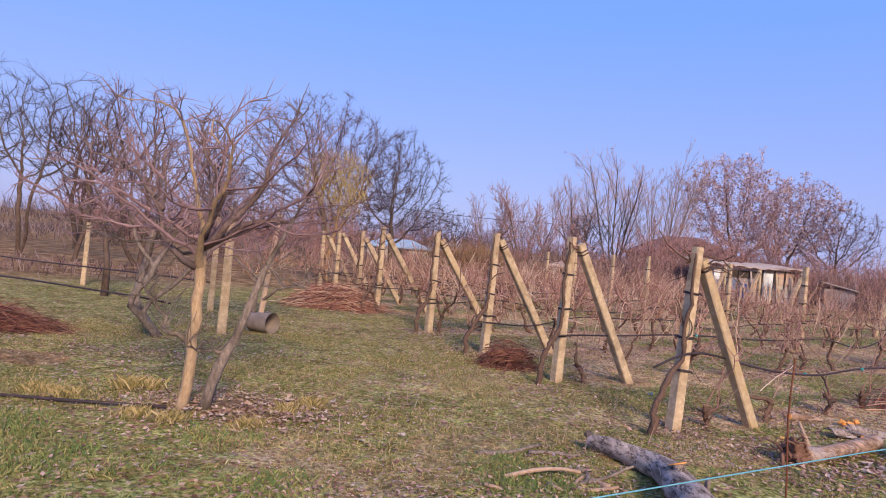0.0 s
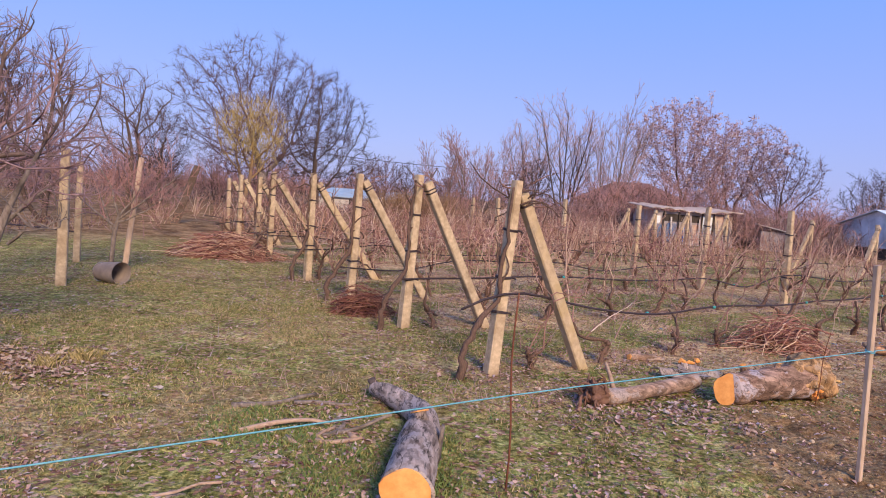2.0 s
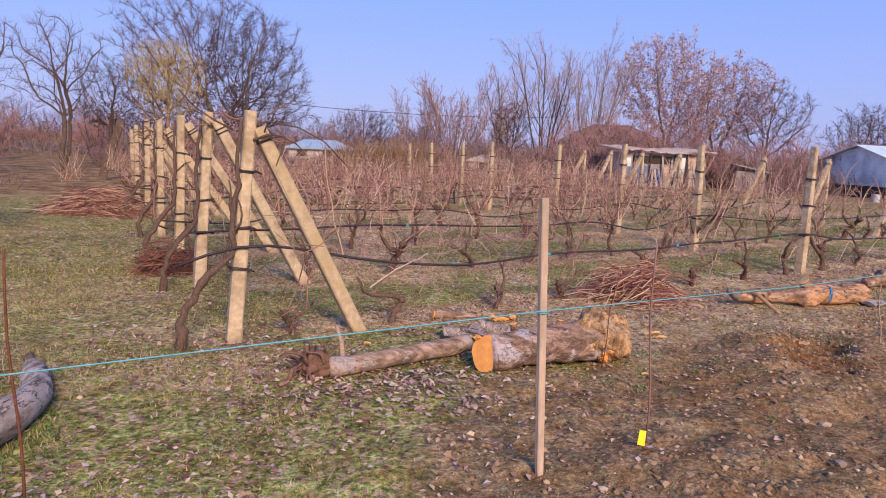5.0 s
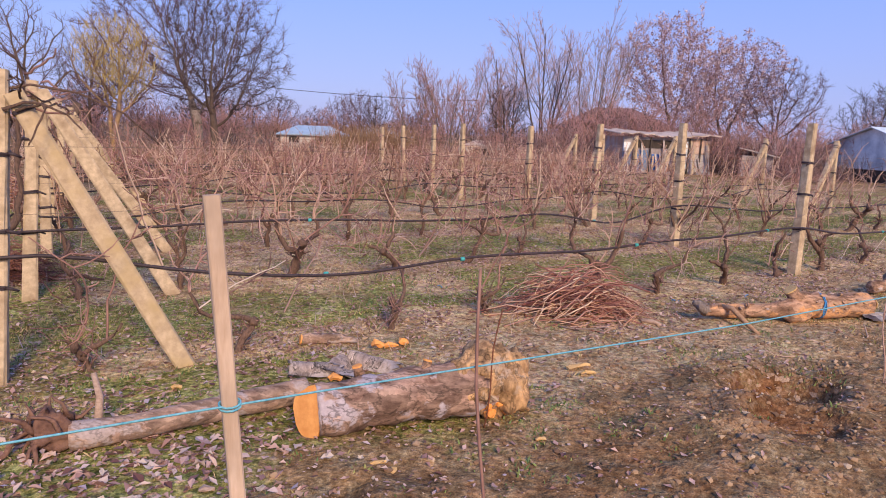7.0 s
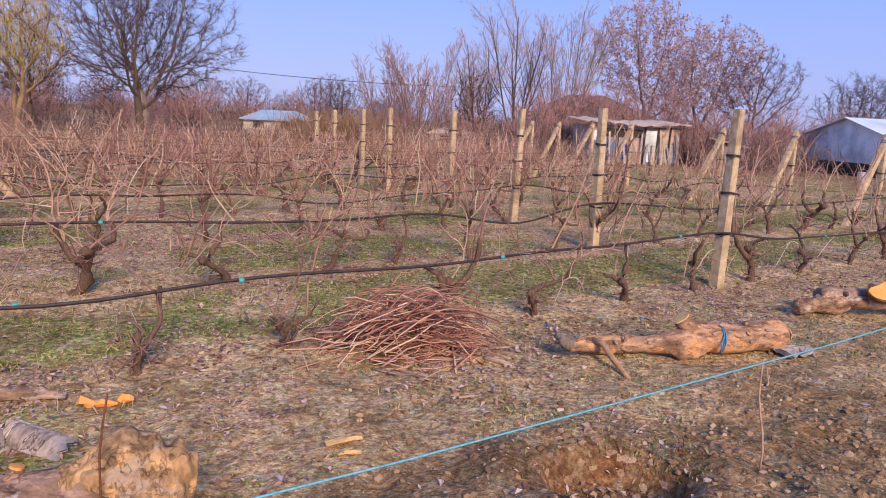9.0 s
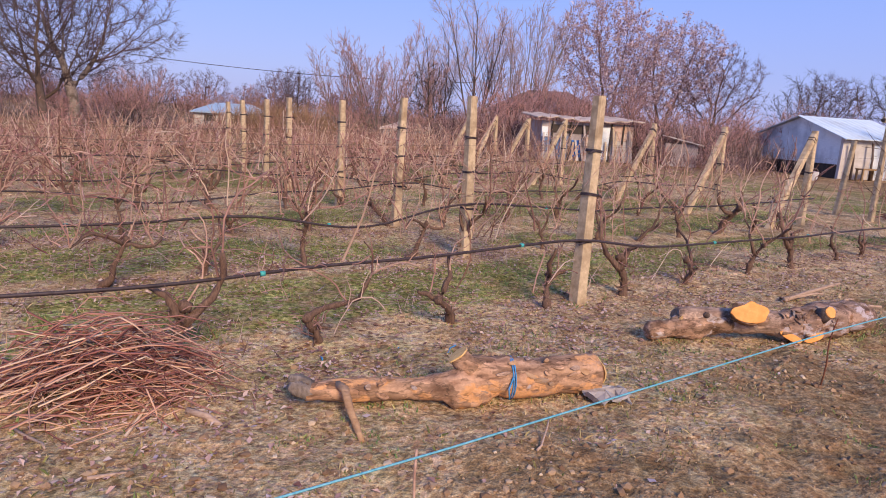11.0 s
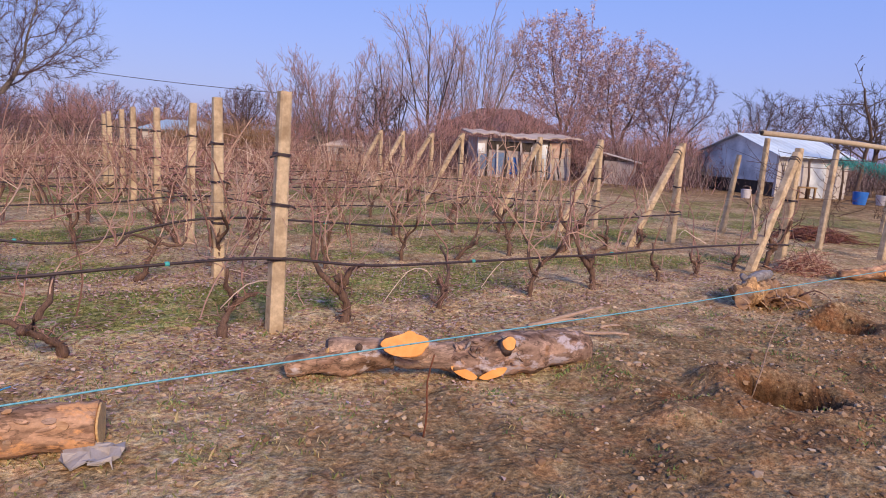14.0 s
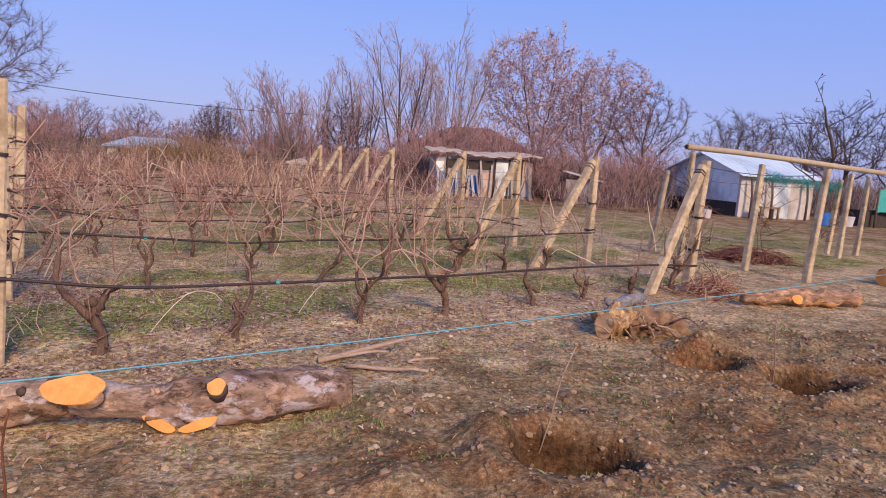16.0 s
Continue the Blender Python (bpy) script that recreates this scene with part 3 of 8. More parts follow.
gx, gy = axis(-5.5, 17.5, 0.038, 900), axis(2.2, 14.0, 0.038, 900)
mx, my = np.meshgrid(gx, gy)
mz = ground_z(mx, my)
sheet = bpy.data.meshes.new("ground")
nx, ny = len(gx), len(gy)
verts = np.stack([mx, my, mz], -1).reshape(-1, 3)
idx = (np.arange(ny - 1)[:, None] * nx + np.arange(nx - 1)[None]).reshape(-1, 1)
quads = idx + np.array([[0, 1, nx + 1, nx]])
sheet.vertices.add(len(verts))
sheet.vertices.foreach_set("co", verts.ravel())
sheet.loops.add(quads.size)
sheet.loops.foreach_set("vertex_index", quads.ravel())
sheet.polygons.add(len(quads))
sheet.polygons.foreach_set("loop_start", np.arange(len(quads)) * 4)
sheet.polygons.foreach_set("loop_total", np.full(len(quads), 4))
sheet.polygons.foreach_set("use_smooth", np.ones(len(quads), bool))
sheet.update(calc_edges=True)
gu, gv = to_uv(mx, my)
lanes = np.zeros_like(gu)
for k in range(len(ROWS_V)):
    hi = ROWS_V[k + 1] if k + 1 < len(ROWS_V) else 13.4
    mid = (ROWS_V[k] + hi) / 2
    lanes = np.maximum(lanes, 1 - np.abs(gv - mid) / (0.5 * (hi - ROWS_V[k])))
n_a = vnoise(mx, my, 1.6, 11)
lush = np.where(gv > -0.2, np.where(gu > 0.5, 0.22 + 0.95 * step(lanes, 0.2, 0.6) * step(n_a * 0.6 + vnoise(mx, my, 0.6, 13) * 0.4, 0.3, 0.6), 0.72), 0.74 - 0.45 * step(gu, 0.8, 3.0))
lush = lush * (0.3 + 0.75 * n_a + 0.6 * vnoise(mx, my, 0.5, 12))
field = step(np.hypot(mx - 4, my - 6), 18, 30)
field = np.maximum(field, step(gv - 0.25 * gu, 11, 16) * step(gu, -6, 3))
field = np.maximum(field, step(my - 0.55 * (mx + 3), 15.0, 18.5) * (mx < -2))
dug = np.max([0.85 * np.exp(-((np.hypot(mx - p[0], (my - p[1]) * 1.15) / (p[2] * 2.1)) ** 2)) for p in PITS], axis=0)
# earth turned along the planting line, darker than the trodden strip beside it
turned = step(-gv + 0.9 * (vnoise(mx, my, 1.1, 33) - 0.5) - 0.6 * step(gu, 4.5, 7.0), 1.0, 2.0) * (0.46 * step(gu, 0.0, 1.4) - 0.14 * step(gu, 2.2, 4.2) + 0.20 * step(gu, 7.0, 9.0))
turned = turned * (0.75 + 0.5 * vnoise(mx, my, 0.5, 34)) * (1 - 0.8 * step(-gv, 3.0, 3.6) * step(gu, 8.0, 9.0))
dug = np.maximum(dug, turned)
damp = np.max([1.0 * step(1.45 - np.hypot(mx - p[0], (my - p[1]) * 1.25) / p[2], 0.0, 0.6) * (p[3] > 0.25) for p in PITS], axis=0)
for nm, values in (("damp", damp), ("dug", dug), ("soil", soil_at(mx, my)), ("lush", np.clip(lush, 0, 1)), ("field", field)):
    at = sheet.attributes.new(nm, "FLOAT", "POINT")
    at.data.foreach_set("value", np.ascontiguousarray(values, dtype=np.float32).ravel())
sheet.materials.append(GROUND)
tagged(new("ground", sheet), "bare brown earth and patchy winter grass of a vineyard", "ground", kind="structure")

# ---- trellis posts and braces ----
def trellis_post(u, v, height, lean_u=0.0, lean_v=0.0, bands=(0.55, 0.86, 1.27), rng=None, label="weathered concrete trellis post with wire ties, standing in grass"):
    rng = rng or random.Random(int(u * 100 + v * 1000))
    x, y = row_xy(u, v)
    z = gz(x, y)
    post = thing("trellis_post", pose(x, y, z, 0, 0, math.degrees(ROW_TURN)), label, "post", "vineyard posts")
    top = Vector((lean_u * height, lean_v * height, height))
    twist = rng.uniform(-0.12, 0.12)
    b = Build()
    beam(b, (0, 0, -0.15), top, 0.115, 0.125, 0.085, 0.095, twist, 0.014, 0.12, rng)
    part("shaft", b, CONCRETE, post, smooth=False)
    for h in bands:
        c = top * (h / height)
        b = Build()
        w = 0.115 - 0.03 * h / height
        tilt = Vector((rng.uniform(-0.16, 0.16), rng.uniform(-0.16, 0.16), 1)).normalized()
        beam(b, c - tilt * 0.011, c + tilt * 0.011, w + 0.014, w + 0.022, w + 0.014, w + 0.022, twist, 0.012, 0.14, rng)
        side = rng.choice((-1, 1))
        tube(b, [c + Vector((side * w * 0.5, -w * 0.5, 0)), c + Vector((side * (w * 0.5 + 0.025), -w * 0.5 - 0.01, -0.006)), c + Vector((side * (w * 0.5 + 0.055), -w * 0.45, -0.022))], [0.011, 0.009, 0.007], 6, rough=0.1, rng=rng)
        part("tie", b, HOSE, post, "black wire tie")
    return post, top


def brace(u0, v0, z0, u1, v1, rng, mossy=False):
    """A slanting concrete strut: foot at u0, v0 on the ground, head at u1, v1, height z0."""
    x0, y0 = row_xy(u0, v0)
    x1, y1 = row_xy(u1, v1)
    g = gz(x0, y0)
    ob = thing("brace", pose(x0, y0, g), "slanting concrete strut leaning on a trellis post", "brace", "vineyard braces")
    foot = Vector((0, 0, -0.06))
    head = Vector((x1 - x0, y1 - y0, z0 - g))
    foot = foot - head.normalized() * 0.05
    b = Build()
    beam(b, foot, head, 0.10, 0.115, 0.095, 0.10, ROW_TURN + math.pi / 2, 0.012, 0.10, rng)
    part("shaft", b, LICHEN if mossy else CONCRETE, ob, smooth=False)
    way = (head - foot).normalized()
    b = Build()
    for o in (0.07, 0.1):
        c = head - way * (o + rng.uniform(0, 0.03))
        beam(b, c - way * 0.007, c + way * 0.007, 0.106, 0.11, 0.106, 0.11, ROW_TURN + math.pi / 2, 0.012, 0.1, rng)
    part("tie", b, HOSE, ob, "black wire tie")
    return ob


rng = random.Random(3)
POST_H = [1.70, 1.71, 1.72, 1.69, 1.71, 1.62, 1.65, 1.59]
FIRST_U = [0.0, 0.10, 0.20, 0.24, 0.37, 0.53, 0.52, 0.58]
MID = [(7.64, 0.0, 1.72), (7.72, 1.78, 1.70), (7.85, 3.56, 1.66), (7.82, 5.28, 1.60), (7.88, 7.70, 1.63), (7.90, 9.00, 1.61), (7.90, 10.5, 1.58), (7.95, 11.9, 1.52)]
END = [(14.72, 0.0), (15.02, 1.94), (14.95, 3.55), (15.08, 5.28), (15.0, 7.90), (15.2, 9.5), (15.1, 10.75), (15.1, 12.0)]
for k, v in enumerate(ROWS_V):
    h, first = POST_H[k], FIRST_U[k]
    trellis_post(first, v, h, [0.09, 0.08, 0.035, 0.01, 0.02, 0.03, 0.01, 0.0][k], [0.01, 0.05, 0.01, 0.0, 0.03, 0.03, 0.0, 0.02][k], rng=rng)
    brace(first + [1.0, 1.08, 1.2, 1.2, 1.28, 1.1, 1.0, 1.0][k], v + [-0.13, -0.12, -0.04, -0.06, 0.1, -0.05, -0.05, -0.05][k], h - [0.15, 0.08, 0.1, 0.14, 0.12, 0.15, 0.1, 0.1][k], first + [0.20, 0.19, 0.12, 0.10, 0.10, 0.10, 0.10, 0.10][k], v, rng, k in (0, 3))
    mid, mid_v, mid_h = MID[k]
    trellis_post(mid, mid_v, mid_h, [0.045, 0.005, 0.05, 0.01, 0.02, 0.01, -0.01, 0.0][k], [0.035, 0.03, 0.03, 0.0, 0.02, 0.0, 0.02, 0.0][k], (0.53, 0.92, 1.28), rng)
    end, end_v = END[k]
    trellis_post(end, end_v, 1.60, [0.10, 0.03, 0.0, 0.0, 0.02, 0.02, 0.0, 0.0][k], 0.02, (0.5, 0.9), rng)
    brace(end - [0.86, 1.17, 1.02, 1.1, 1.05, 1.1, 1.0, 1.0][k], end_v - 0.08, 1.52, end - [0.0, 0.09, 0.06, 0.05, 0.05, 0.05, 0.05, 0.05][k], end_v - 0.03, rng)

# ---- trellis wires and drip hoses ----
def run_line(name, pts, radius, mat, label, category, group, sides=5):
    b = Build()
    o = Vector(pts[0])
    tube(b, [Vector(p) - o for p in pts], [radius] * len(pts), sides)
    return single(name, b, mat, Matrix.Translation(o), label, category, group)


HOSE_Z = {0: [(-0.40, 0.58), (-0.2, 0.69), (0.0, 0.73), (0.35, 0.70), (0.9, 0.56), (1.6, 0.46), (2.2, 0.43), (2.8, 0.48), (3.4, 0.50), (4.2, 0.46), (5.0, 0.49), (6.0, 0.50), (7.0, 0.53), (7.63, 0.55), (8.1, 0.43), (9.0, 0.40), (10.0, 0.38), (11.0, 0.37), (12.4, 0.37), (13.6, 0.36), (14.8, 0.30)],
          1: [(0.0, 0.55), (1.2, 0.56), (2.0, 0.58), (3.4, 0.52), (4.4, 0.49), (5.2, 0.54), (5.7, 0.50), (6.3, 0.35), (6.8, 0.38), (7.2, 0.55), (7.75, 0.58), (8.5, 0.53), (9.6, 0.42), (10.6, 0.45), (12.0, 0.42), (13.5, 0.45), (14.9, 0.48)]}
for k, v in enumerate(ROWS_V):
    prof = HOSE_Z.get(k) or [(u, 0.5 + 0.075 * math.sin(1.3 * u + k * 2.1) + 0.045 * math.sin(3.1 * u + k) + 0.02 * math.sin(6.7 * u + 2 * k)) for u in np.linspace(0, 15, 50)]
    dense = []
    us, zs = [p[0] for p in prof], [p[1] for p in prof]
    for u in np.linspace(us[0], us[-1], 70):
        x, y = row_xy(u, v - 0.07 + 0.015 * math.sin(u * 2.7 + k))
        dense.append((x, y, float(np.interp(u, us, zs)) + 0.006 * math.sin(5 * u)))
    # ease the corners of the profile
    d = np.array(dense)
    for _ in range(3):
        d[1:-1, 2] = (d[:-2, 2] + d[1:-1, 2] * 2 + d[2:, 2]) / 4
    run_line("drip_hose", d.tolist(), 0.0115 if k < 2 else 0.0095, HOSE, "black drip irrigation hose sagging along a vine row", "hose", "drip hoses")
    for h in (0.90, 1.27):
        pts = []
        for u in np.linspace(0, 14.9, 16):
            x, y = row_xy(u, v + 0.05)
            pts.append((x, y, h - 0.02 * math.sin(math.pi * (u % 7.5) / 7.5) + 0.02 * math.sin(u + k)))
        run_line("trellis_wire", pts, 0.0012, WIRE, "thin dull trellis wire between concrete posts", "wire", "trellis wires", 4)
    # little green clips on the hose
    if k < 2:
        for u in ((1.9, 3.0, 4.9, 6.9, 9.4, 11.2) if k == 0 else (2.4, 4.0, 6.1, 8.8)):
            x, y = row_xy(u, v - 0.07)
            i = int(np.argmin(np.abs(np.linspace(us[0], us[-1], 70) - u)))
            b = Build()
            tube(b, [(-0.014 * UX, -0.014 * UY, 0), (0.014 * UX, 0.014 * UY, 0)], [0.016, 0.016], 7)
            single("hose_clip", b, TEAL, pose(x, y, d[i, 2]), "small green clip round a drip hose", "clip", "hose clips")

# ---- grapevines ----
def crooked(rng, p, d, length, steps, wander, lift=0.0):
    pts, d, p = [Vector(p)], Vector(d).normalized(), Vector(p)
    for _ in range(steps):
        d = (d + Vector((rng.gauss(0, wander), rng.gauss(0, wander), rng.gauss(0, wander) + lift))).normalized()
        p = p + d * (length / steps)
        pts.append(p.copy())
    return pts


def taper(r0, r1, n):
    return [r0 + (r1 - r0) * i / (n - 1) for i in range(n)]


def grapevine(rng, canes, stump, reach):
    vine = thing("grapevine", Matrix.Identity(4), "gnarled dormant grapevine with bare canes tied to wires", "grapevine", "grapevines")
    b = Build()
    girth = rng.uniform(0.019, 0.034)
    trunk = crooked(rng, (0, 0, -0.05), (rng.uniform(-0.45, 0.45), rng.uniform(-0.15, 0.15), 1), stump, 11, 0.26, 0.1)
    tube(b, trunk, [girth * (1 + 0.28 * rng.uniform(-1, 1)) * (1.35 - 0.06 * i) for i in range(12)], 9, rough=0.22, rng=rng)
    knob = trunk[-1]
    tube(b, [knob - Vector((0, 0, 0.03)), knob, knob + Vector((0.01, 0, 0.03))], [girth * 0.8, girth * 1.25, girth * 0.5], 8, rough=0.3, rng=rng)
    part("trunk", b, VINE_BARK, vine)
    b = Build()
    for _ in range(9):
        q = rng.choice(trunk[3:])
        tube(b, crooked(rng, q, (rng.gauss(0, 1), rng.gauss(0, 0.5), rng.uniform(0, 0.8)), rng.uniform(0.04, 0.14), 3, 0.35), [0.010, 0.008, 0.006, 0.003], 5, rough=0.2, rng=rng)
    tagged(part("spur_growth", b, VINE_BARK, vine), kind="stuff")
    b = Build()
    for _ in range(15):
        q = rng.choice(trunk[2:]) + Vector((rng.gauss(0, 0.04), rng.gauss(0, 0.03), rng.gauss(0, 0.03)))
        tube(b, crooked(rng, q, (rng.gauss(0, 0.8), rng.gauss(0, 0.5), rng.uniform(0.1, 1)), rng.uniform(0.06, 0.26), 4, 0.3), taper(0.0042, 0.002, 5), 3, cap=False)
    tagged(part("shoot_tangle", b, CANE_RED, vine), kind="stuff")
    heads = [trunk[-1]]
    for side in (-1, 1):
        if rng.random() < 0.85:
            b = Build()
            arm = crooked(rng, trunk[-1 - rng.randrange(5)], (side * 0.9, rng.uniform(-0.25, 0.25), rng.uniform(0.2, 0.9)), rng.uniform(0.2, 0.55), 7, 0.3, 0.16)
            tube(b, arm, [r * rng.uniform(0.85, 1.2) for r in taper(girth * 0.85, girth * 0.42, 8)], 7, rough=0.18, rng=rng)
            part("arm", b, VINE_BARK, vine)
            heads += [arm[-1], arm[4]]
    for _ in range(canes):
        b = Build()
        start = rng.choice(heads)
        length = rng.uniform(0.35, 1.1) * reach
        droop = rng.random() < 0.2
        pts = crooked(rng, start, (rng.gauss(0, 0.5), rng.gauss(0, 0.16), rng.uniform(0.5, 1.1)), length, 10, 0.2, -0.12 if droop else 0.04)
        pts = [Vector((p.x, p.y, max(p.z, 0.03))) for p in pts]
        r = rng.uniform(0.006, 0.0085)
        tube(b, pts, taper(r, r * 0.5, 11), 5, cap=False)
        for _ in range(rng.randrange(1, 4)):
            s = rng.choice(pts[2:9])
            tube(b, crooked(rng, s, (rng.gauss(0, 0.7), rng.gauss(0, 0.3), rng.uniform(0.0, 0.9)), rng.uniform(0.06, 0.3), 4, 0.25), taper(0.005, 0.003, 5), 4, cap=False)
        part("cane", b, CANE if rng.random() < 0.65 else CANE_RED, vine)
    return vine


rng = random.Random(11)
sparse = [grapevine(rng, rng.randrange(1, 4), rng.uniform(0.2, 0.5), 0.85) for _ in range(6)]
dense_v = [grapevine(rng, rng.randrange(5, 9), rng.uniform(0.32, 0.62), 0.95) for _ in range(6)]
first_use = set()


def plant(pool, u, v, size=1.0):
    x, y = row_xy(u, v)
    src = rng.choice(pool)
    m = pose(x, y, gz(x, y), 0, 0, math.degrees(ROW_TURN) + rng.choice((0, 180)) + rng.uniform(-12, 12)) @ Matrix.Diagonal((size, size, size, 1))
    if src.name not in first_use:
        first_use.add(src.name)
        src.matrix_world = m
    else:
        copy_thing(src, m)


for pool in (sparse, dense_v):
    for src in pool:
        src.matrix_world = pose(0, 0, -5)
for k, v in enumerate(ROWS_V):
    u = 0.45
    while u < 14.6:
        if k == 0:
            plant(dense_v if rng.random() < 0.12 else sparse, u, v + rng.uniform(-0.06, 0.06), rng.uniform(0.85, 1.15))
        else:
            plant(dense_v if rng.random() < (0.6 if k == 1 else 0.9) else sparse, u, v + rng.uniform(-0.08, 0.08), rng.uniform(0.85, 1.2))
        u += rng.uniform(0.75, 1.15)

# an old vine leaning up each of the first posts, its canes wound round the head
def end_vine(k):
    r = random.Random(900 + k)
    v, first, h = ROWS_V[k], FIRST_U[k], POST_H[k]
    lu, lv = [0.09, 0.08, 0.035, 0.01, 0.02, 0.03, 0.01, 0.0][k], [0.01, 0.05, 0.01, 0.0, 0.03, 0.03, 0.0, 0.02][k]
    x, y = row_xy(first, v)
    ob = thing("grapevine", pose(x, y, gz(x, y), 0, 0, math.degrees(ROW_TURN)), "old dark twisted vine trained up a concrete post", "grapevine", "grapevines")
    base = -r.uniform(0.3, 0.38)
    path = [(base, -0.10, -0.05), (base + 0.01, -0.11, 0.10), (base - 0.01, -0.10, 0.20), (base + 0.04, -0.09, 0.31), (base + 0.12, -0.08, 0.42), (base + 0.20, -0.07, 0.53)]
    path += [(lu * z - r.uniform(0.06, 0.085), lv * z - r.uniform(0.04, 0.07), z) for z in (0.66, 0.8, 0.95, 1.1, 1.25, h - 0.2, h - 0.06)]
    pts = []
    for a, c in zip(path, path[1:]):
        a, c = Vector(a), Vector(c)
        pts += [a, (a + c) / 2 + Vector((r.gauss(0, 0.012), r.gauss(0, 0.01), r.gauss(0, 0.008)))]
    pts.append(Vector(path[-1]))
    n = len(pts)
    b = Build()
    tube(b, pts, [t * r.uniform(0.82, 1.2) for t in taper(0.034, 0.011, n)], 9, rough=0.2, rng=r)
    part("trunk", b, OLD_VINE, ob)
    for i in range(4):
        b = Build()
        q = r.choice(pts[6:])
        tube(b, crooked(r, q, (r.gauss(0, 0.6), r.gauss(0, 0.3), r.uniform(0.1, 0.9)), r.uniform(0.1, 0.3), 5, 0.3), taper(0.011, 0.005, 6), 6, rough=0.2, rng=r)
        part("arm", b, OLD_VINE, ob)
    head = Vector((lu * h, lv * h, h))
    for i in range(9 if k < 2 else 7):
        b = Build()
        s = head + Vector((r.uniform(-0.1, 0.16), r.uniform(-0.09, 0.05), r.uniform(-0.22, 0.02)))
        along = r.choice((-1, 1, 1))
        pts_c = crooked(r, s, (along * r.uniform(0.3, 1.0), r.gauss(0, 0.25), r.uniform(-0.35, 0.45)), r.uniform(0.18, 0.5), 8, 0.3, -0.03)
        tube(b, pts_c, taper(r.uniform(0.006, 0.010), 0.004, 9), 5, rough=0.1, rng=r)
        part("cane", b, OLD_VINE if r.random() < 0.6 else CANE_RED, ob)
    if k == 0:
        for far in ([(0.02, -0.02, 1.56), (-0.10, 0.02, 1.62), (-0.22, 0.05, 1.70), (-0.33, 0.06, 1.82)], [(0.1, 0.0, 1.58), (0.28, 0.02, 1.63), (0.5, 0.0, 1.60), (0.72, 0.02, 1.50), (0.9, 0.03, 1.33)]):
            b = Build()
            tube(b, far, taper(0.008, 0.004, len(far)), 5)
            part("cane", b, OLD_VINE, ob)
    return ob


for k in range(6):
    end_vine(k)

TAN_CANES = varied("tan_canes", [(0.0, (0.15, 0.07, 0.06)), (0.3, (0.32, 0.175, 0.135)), (0.7, (0.50, 0.33, 0.25)), (1.0, (0.72, 0.55, 0.43))], 0.75)
PALE_CANES = varied("pale_canes", [(0.0, (0.34, 0.19, 0.16)), (0.5, (0.56, 0.39, 0.32)), (1.0, (0.76, 0.61, 0.50))], 0.7)
ROSY = varied("rosy_shoots", [(0.0, (0.16, 0.06, 0.065)), (0.4, (0.36, 0.17, 0.16)), (0.8, (0.54, 0.32, 0.28)), (1.0, (0.66, 0.48, 0.40))], 0.8)


# bare canes fanning out of the vine heads
def cane_fans(vs, per_head, seed, mat, label, thick, us=(0.2, 15.2), gap=0.95, high=1.3):
    r = np.random.RandomState(seed)
    b = Build()
    for v in vs:
        heads = np.arange(us[0] + r.uniform(0.1, 0.6), us[1], gap)
        heads = heads + r.normal(0, 0.14, len(heads))
        many = np.repeat(np.arange(len(heads)), r.poisson(per_head, len(heads)))
        n = len(many)
        if not n:
            continue
        hz = r.uniform(0.22, 0.62, len(heads))[many]
        lean = r.normal(0, 0.22, len(heads))[many]
        u = heads[many] + r.normal(0, 0.09, n)
        x, y = row_xy(u, v + r.normal(0, 0.08, n))
        p = np.stack([x, y, ground_z(x, y) + hz + r.normal(0, 0.08, n)], 1)
        along, across = lean + r.normal(0, 0.28, n), r.normal(0, 0.2, n)
        d = np.stack([along * UX - across * UY, along * UY + across * UX, np.ones(n)], 1)
        size = np.minimum(r.uniform(0.3, 0.95, n), (high + r.uniform(-0.3, 0.15, n) - p[:, 2]) * np.sqrt(1 + along ** 2))
        pts = roam(r, p, d, np.maximum(size, 0.15), 6, 0.14, 0.02)
        wands(b, pts, r.uniform(0.75, 1.3, n) * thick)
        # short side shoots
        at = pts[np.arange(n), r.randint(1, 5, n)]
        wands(b, roam(r, at, r.normal(0, 1, (n, 3)) + [0, 0, 0.4], r.uniform(0.06, 0.22, n), 3, 0.25), 0.55 * thick)
    return single("vine_canes", b, mat, Matrix.Identity(4), label, "canes", kind="stuff")


cane_fans(ROWS_V[:1], 1.2, 4, TAN_CANES, "few bare tan canes bowing along the first row", 0.0075)
cane_fans(ROWS_V[1:2], 3.5, 5, TAN_CANES, "bare tan grapevine canes fanning along the second row", 0.008)
cane_fans(ROWS_V[2:4], 5, 7, TAN_CANES, "bare tan grapevine canes fanning along the middle rows", 0.0085)
cane_fans(ROWS_V[4:], 10, 6, TAN_CANES, "dense tan and reddish bare canes in the farther rows", 0.009, high=1.25)
cane_fans([13.2, 14.4, 15.8], 14, 8, TAN_CANES, "reddish bare canes at the back of the vineyard", 0.009, (-1.0, 16.5), high=1.2)


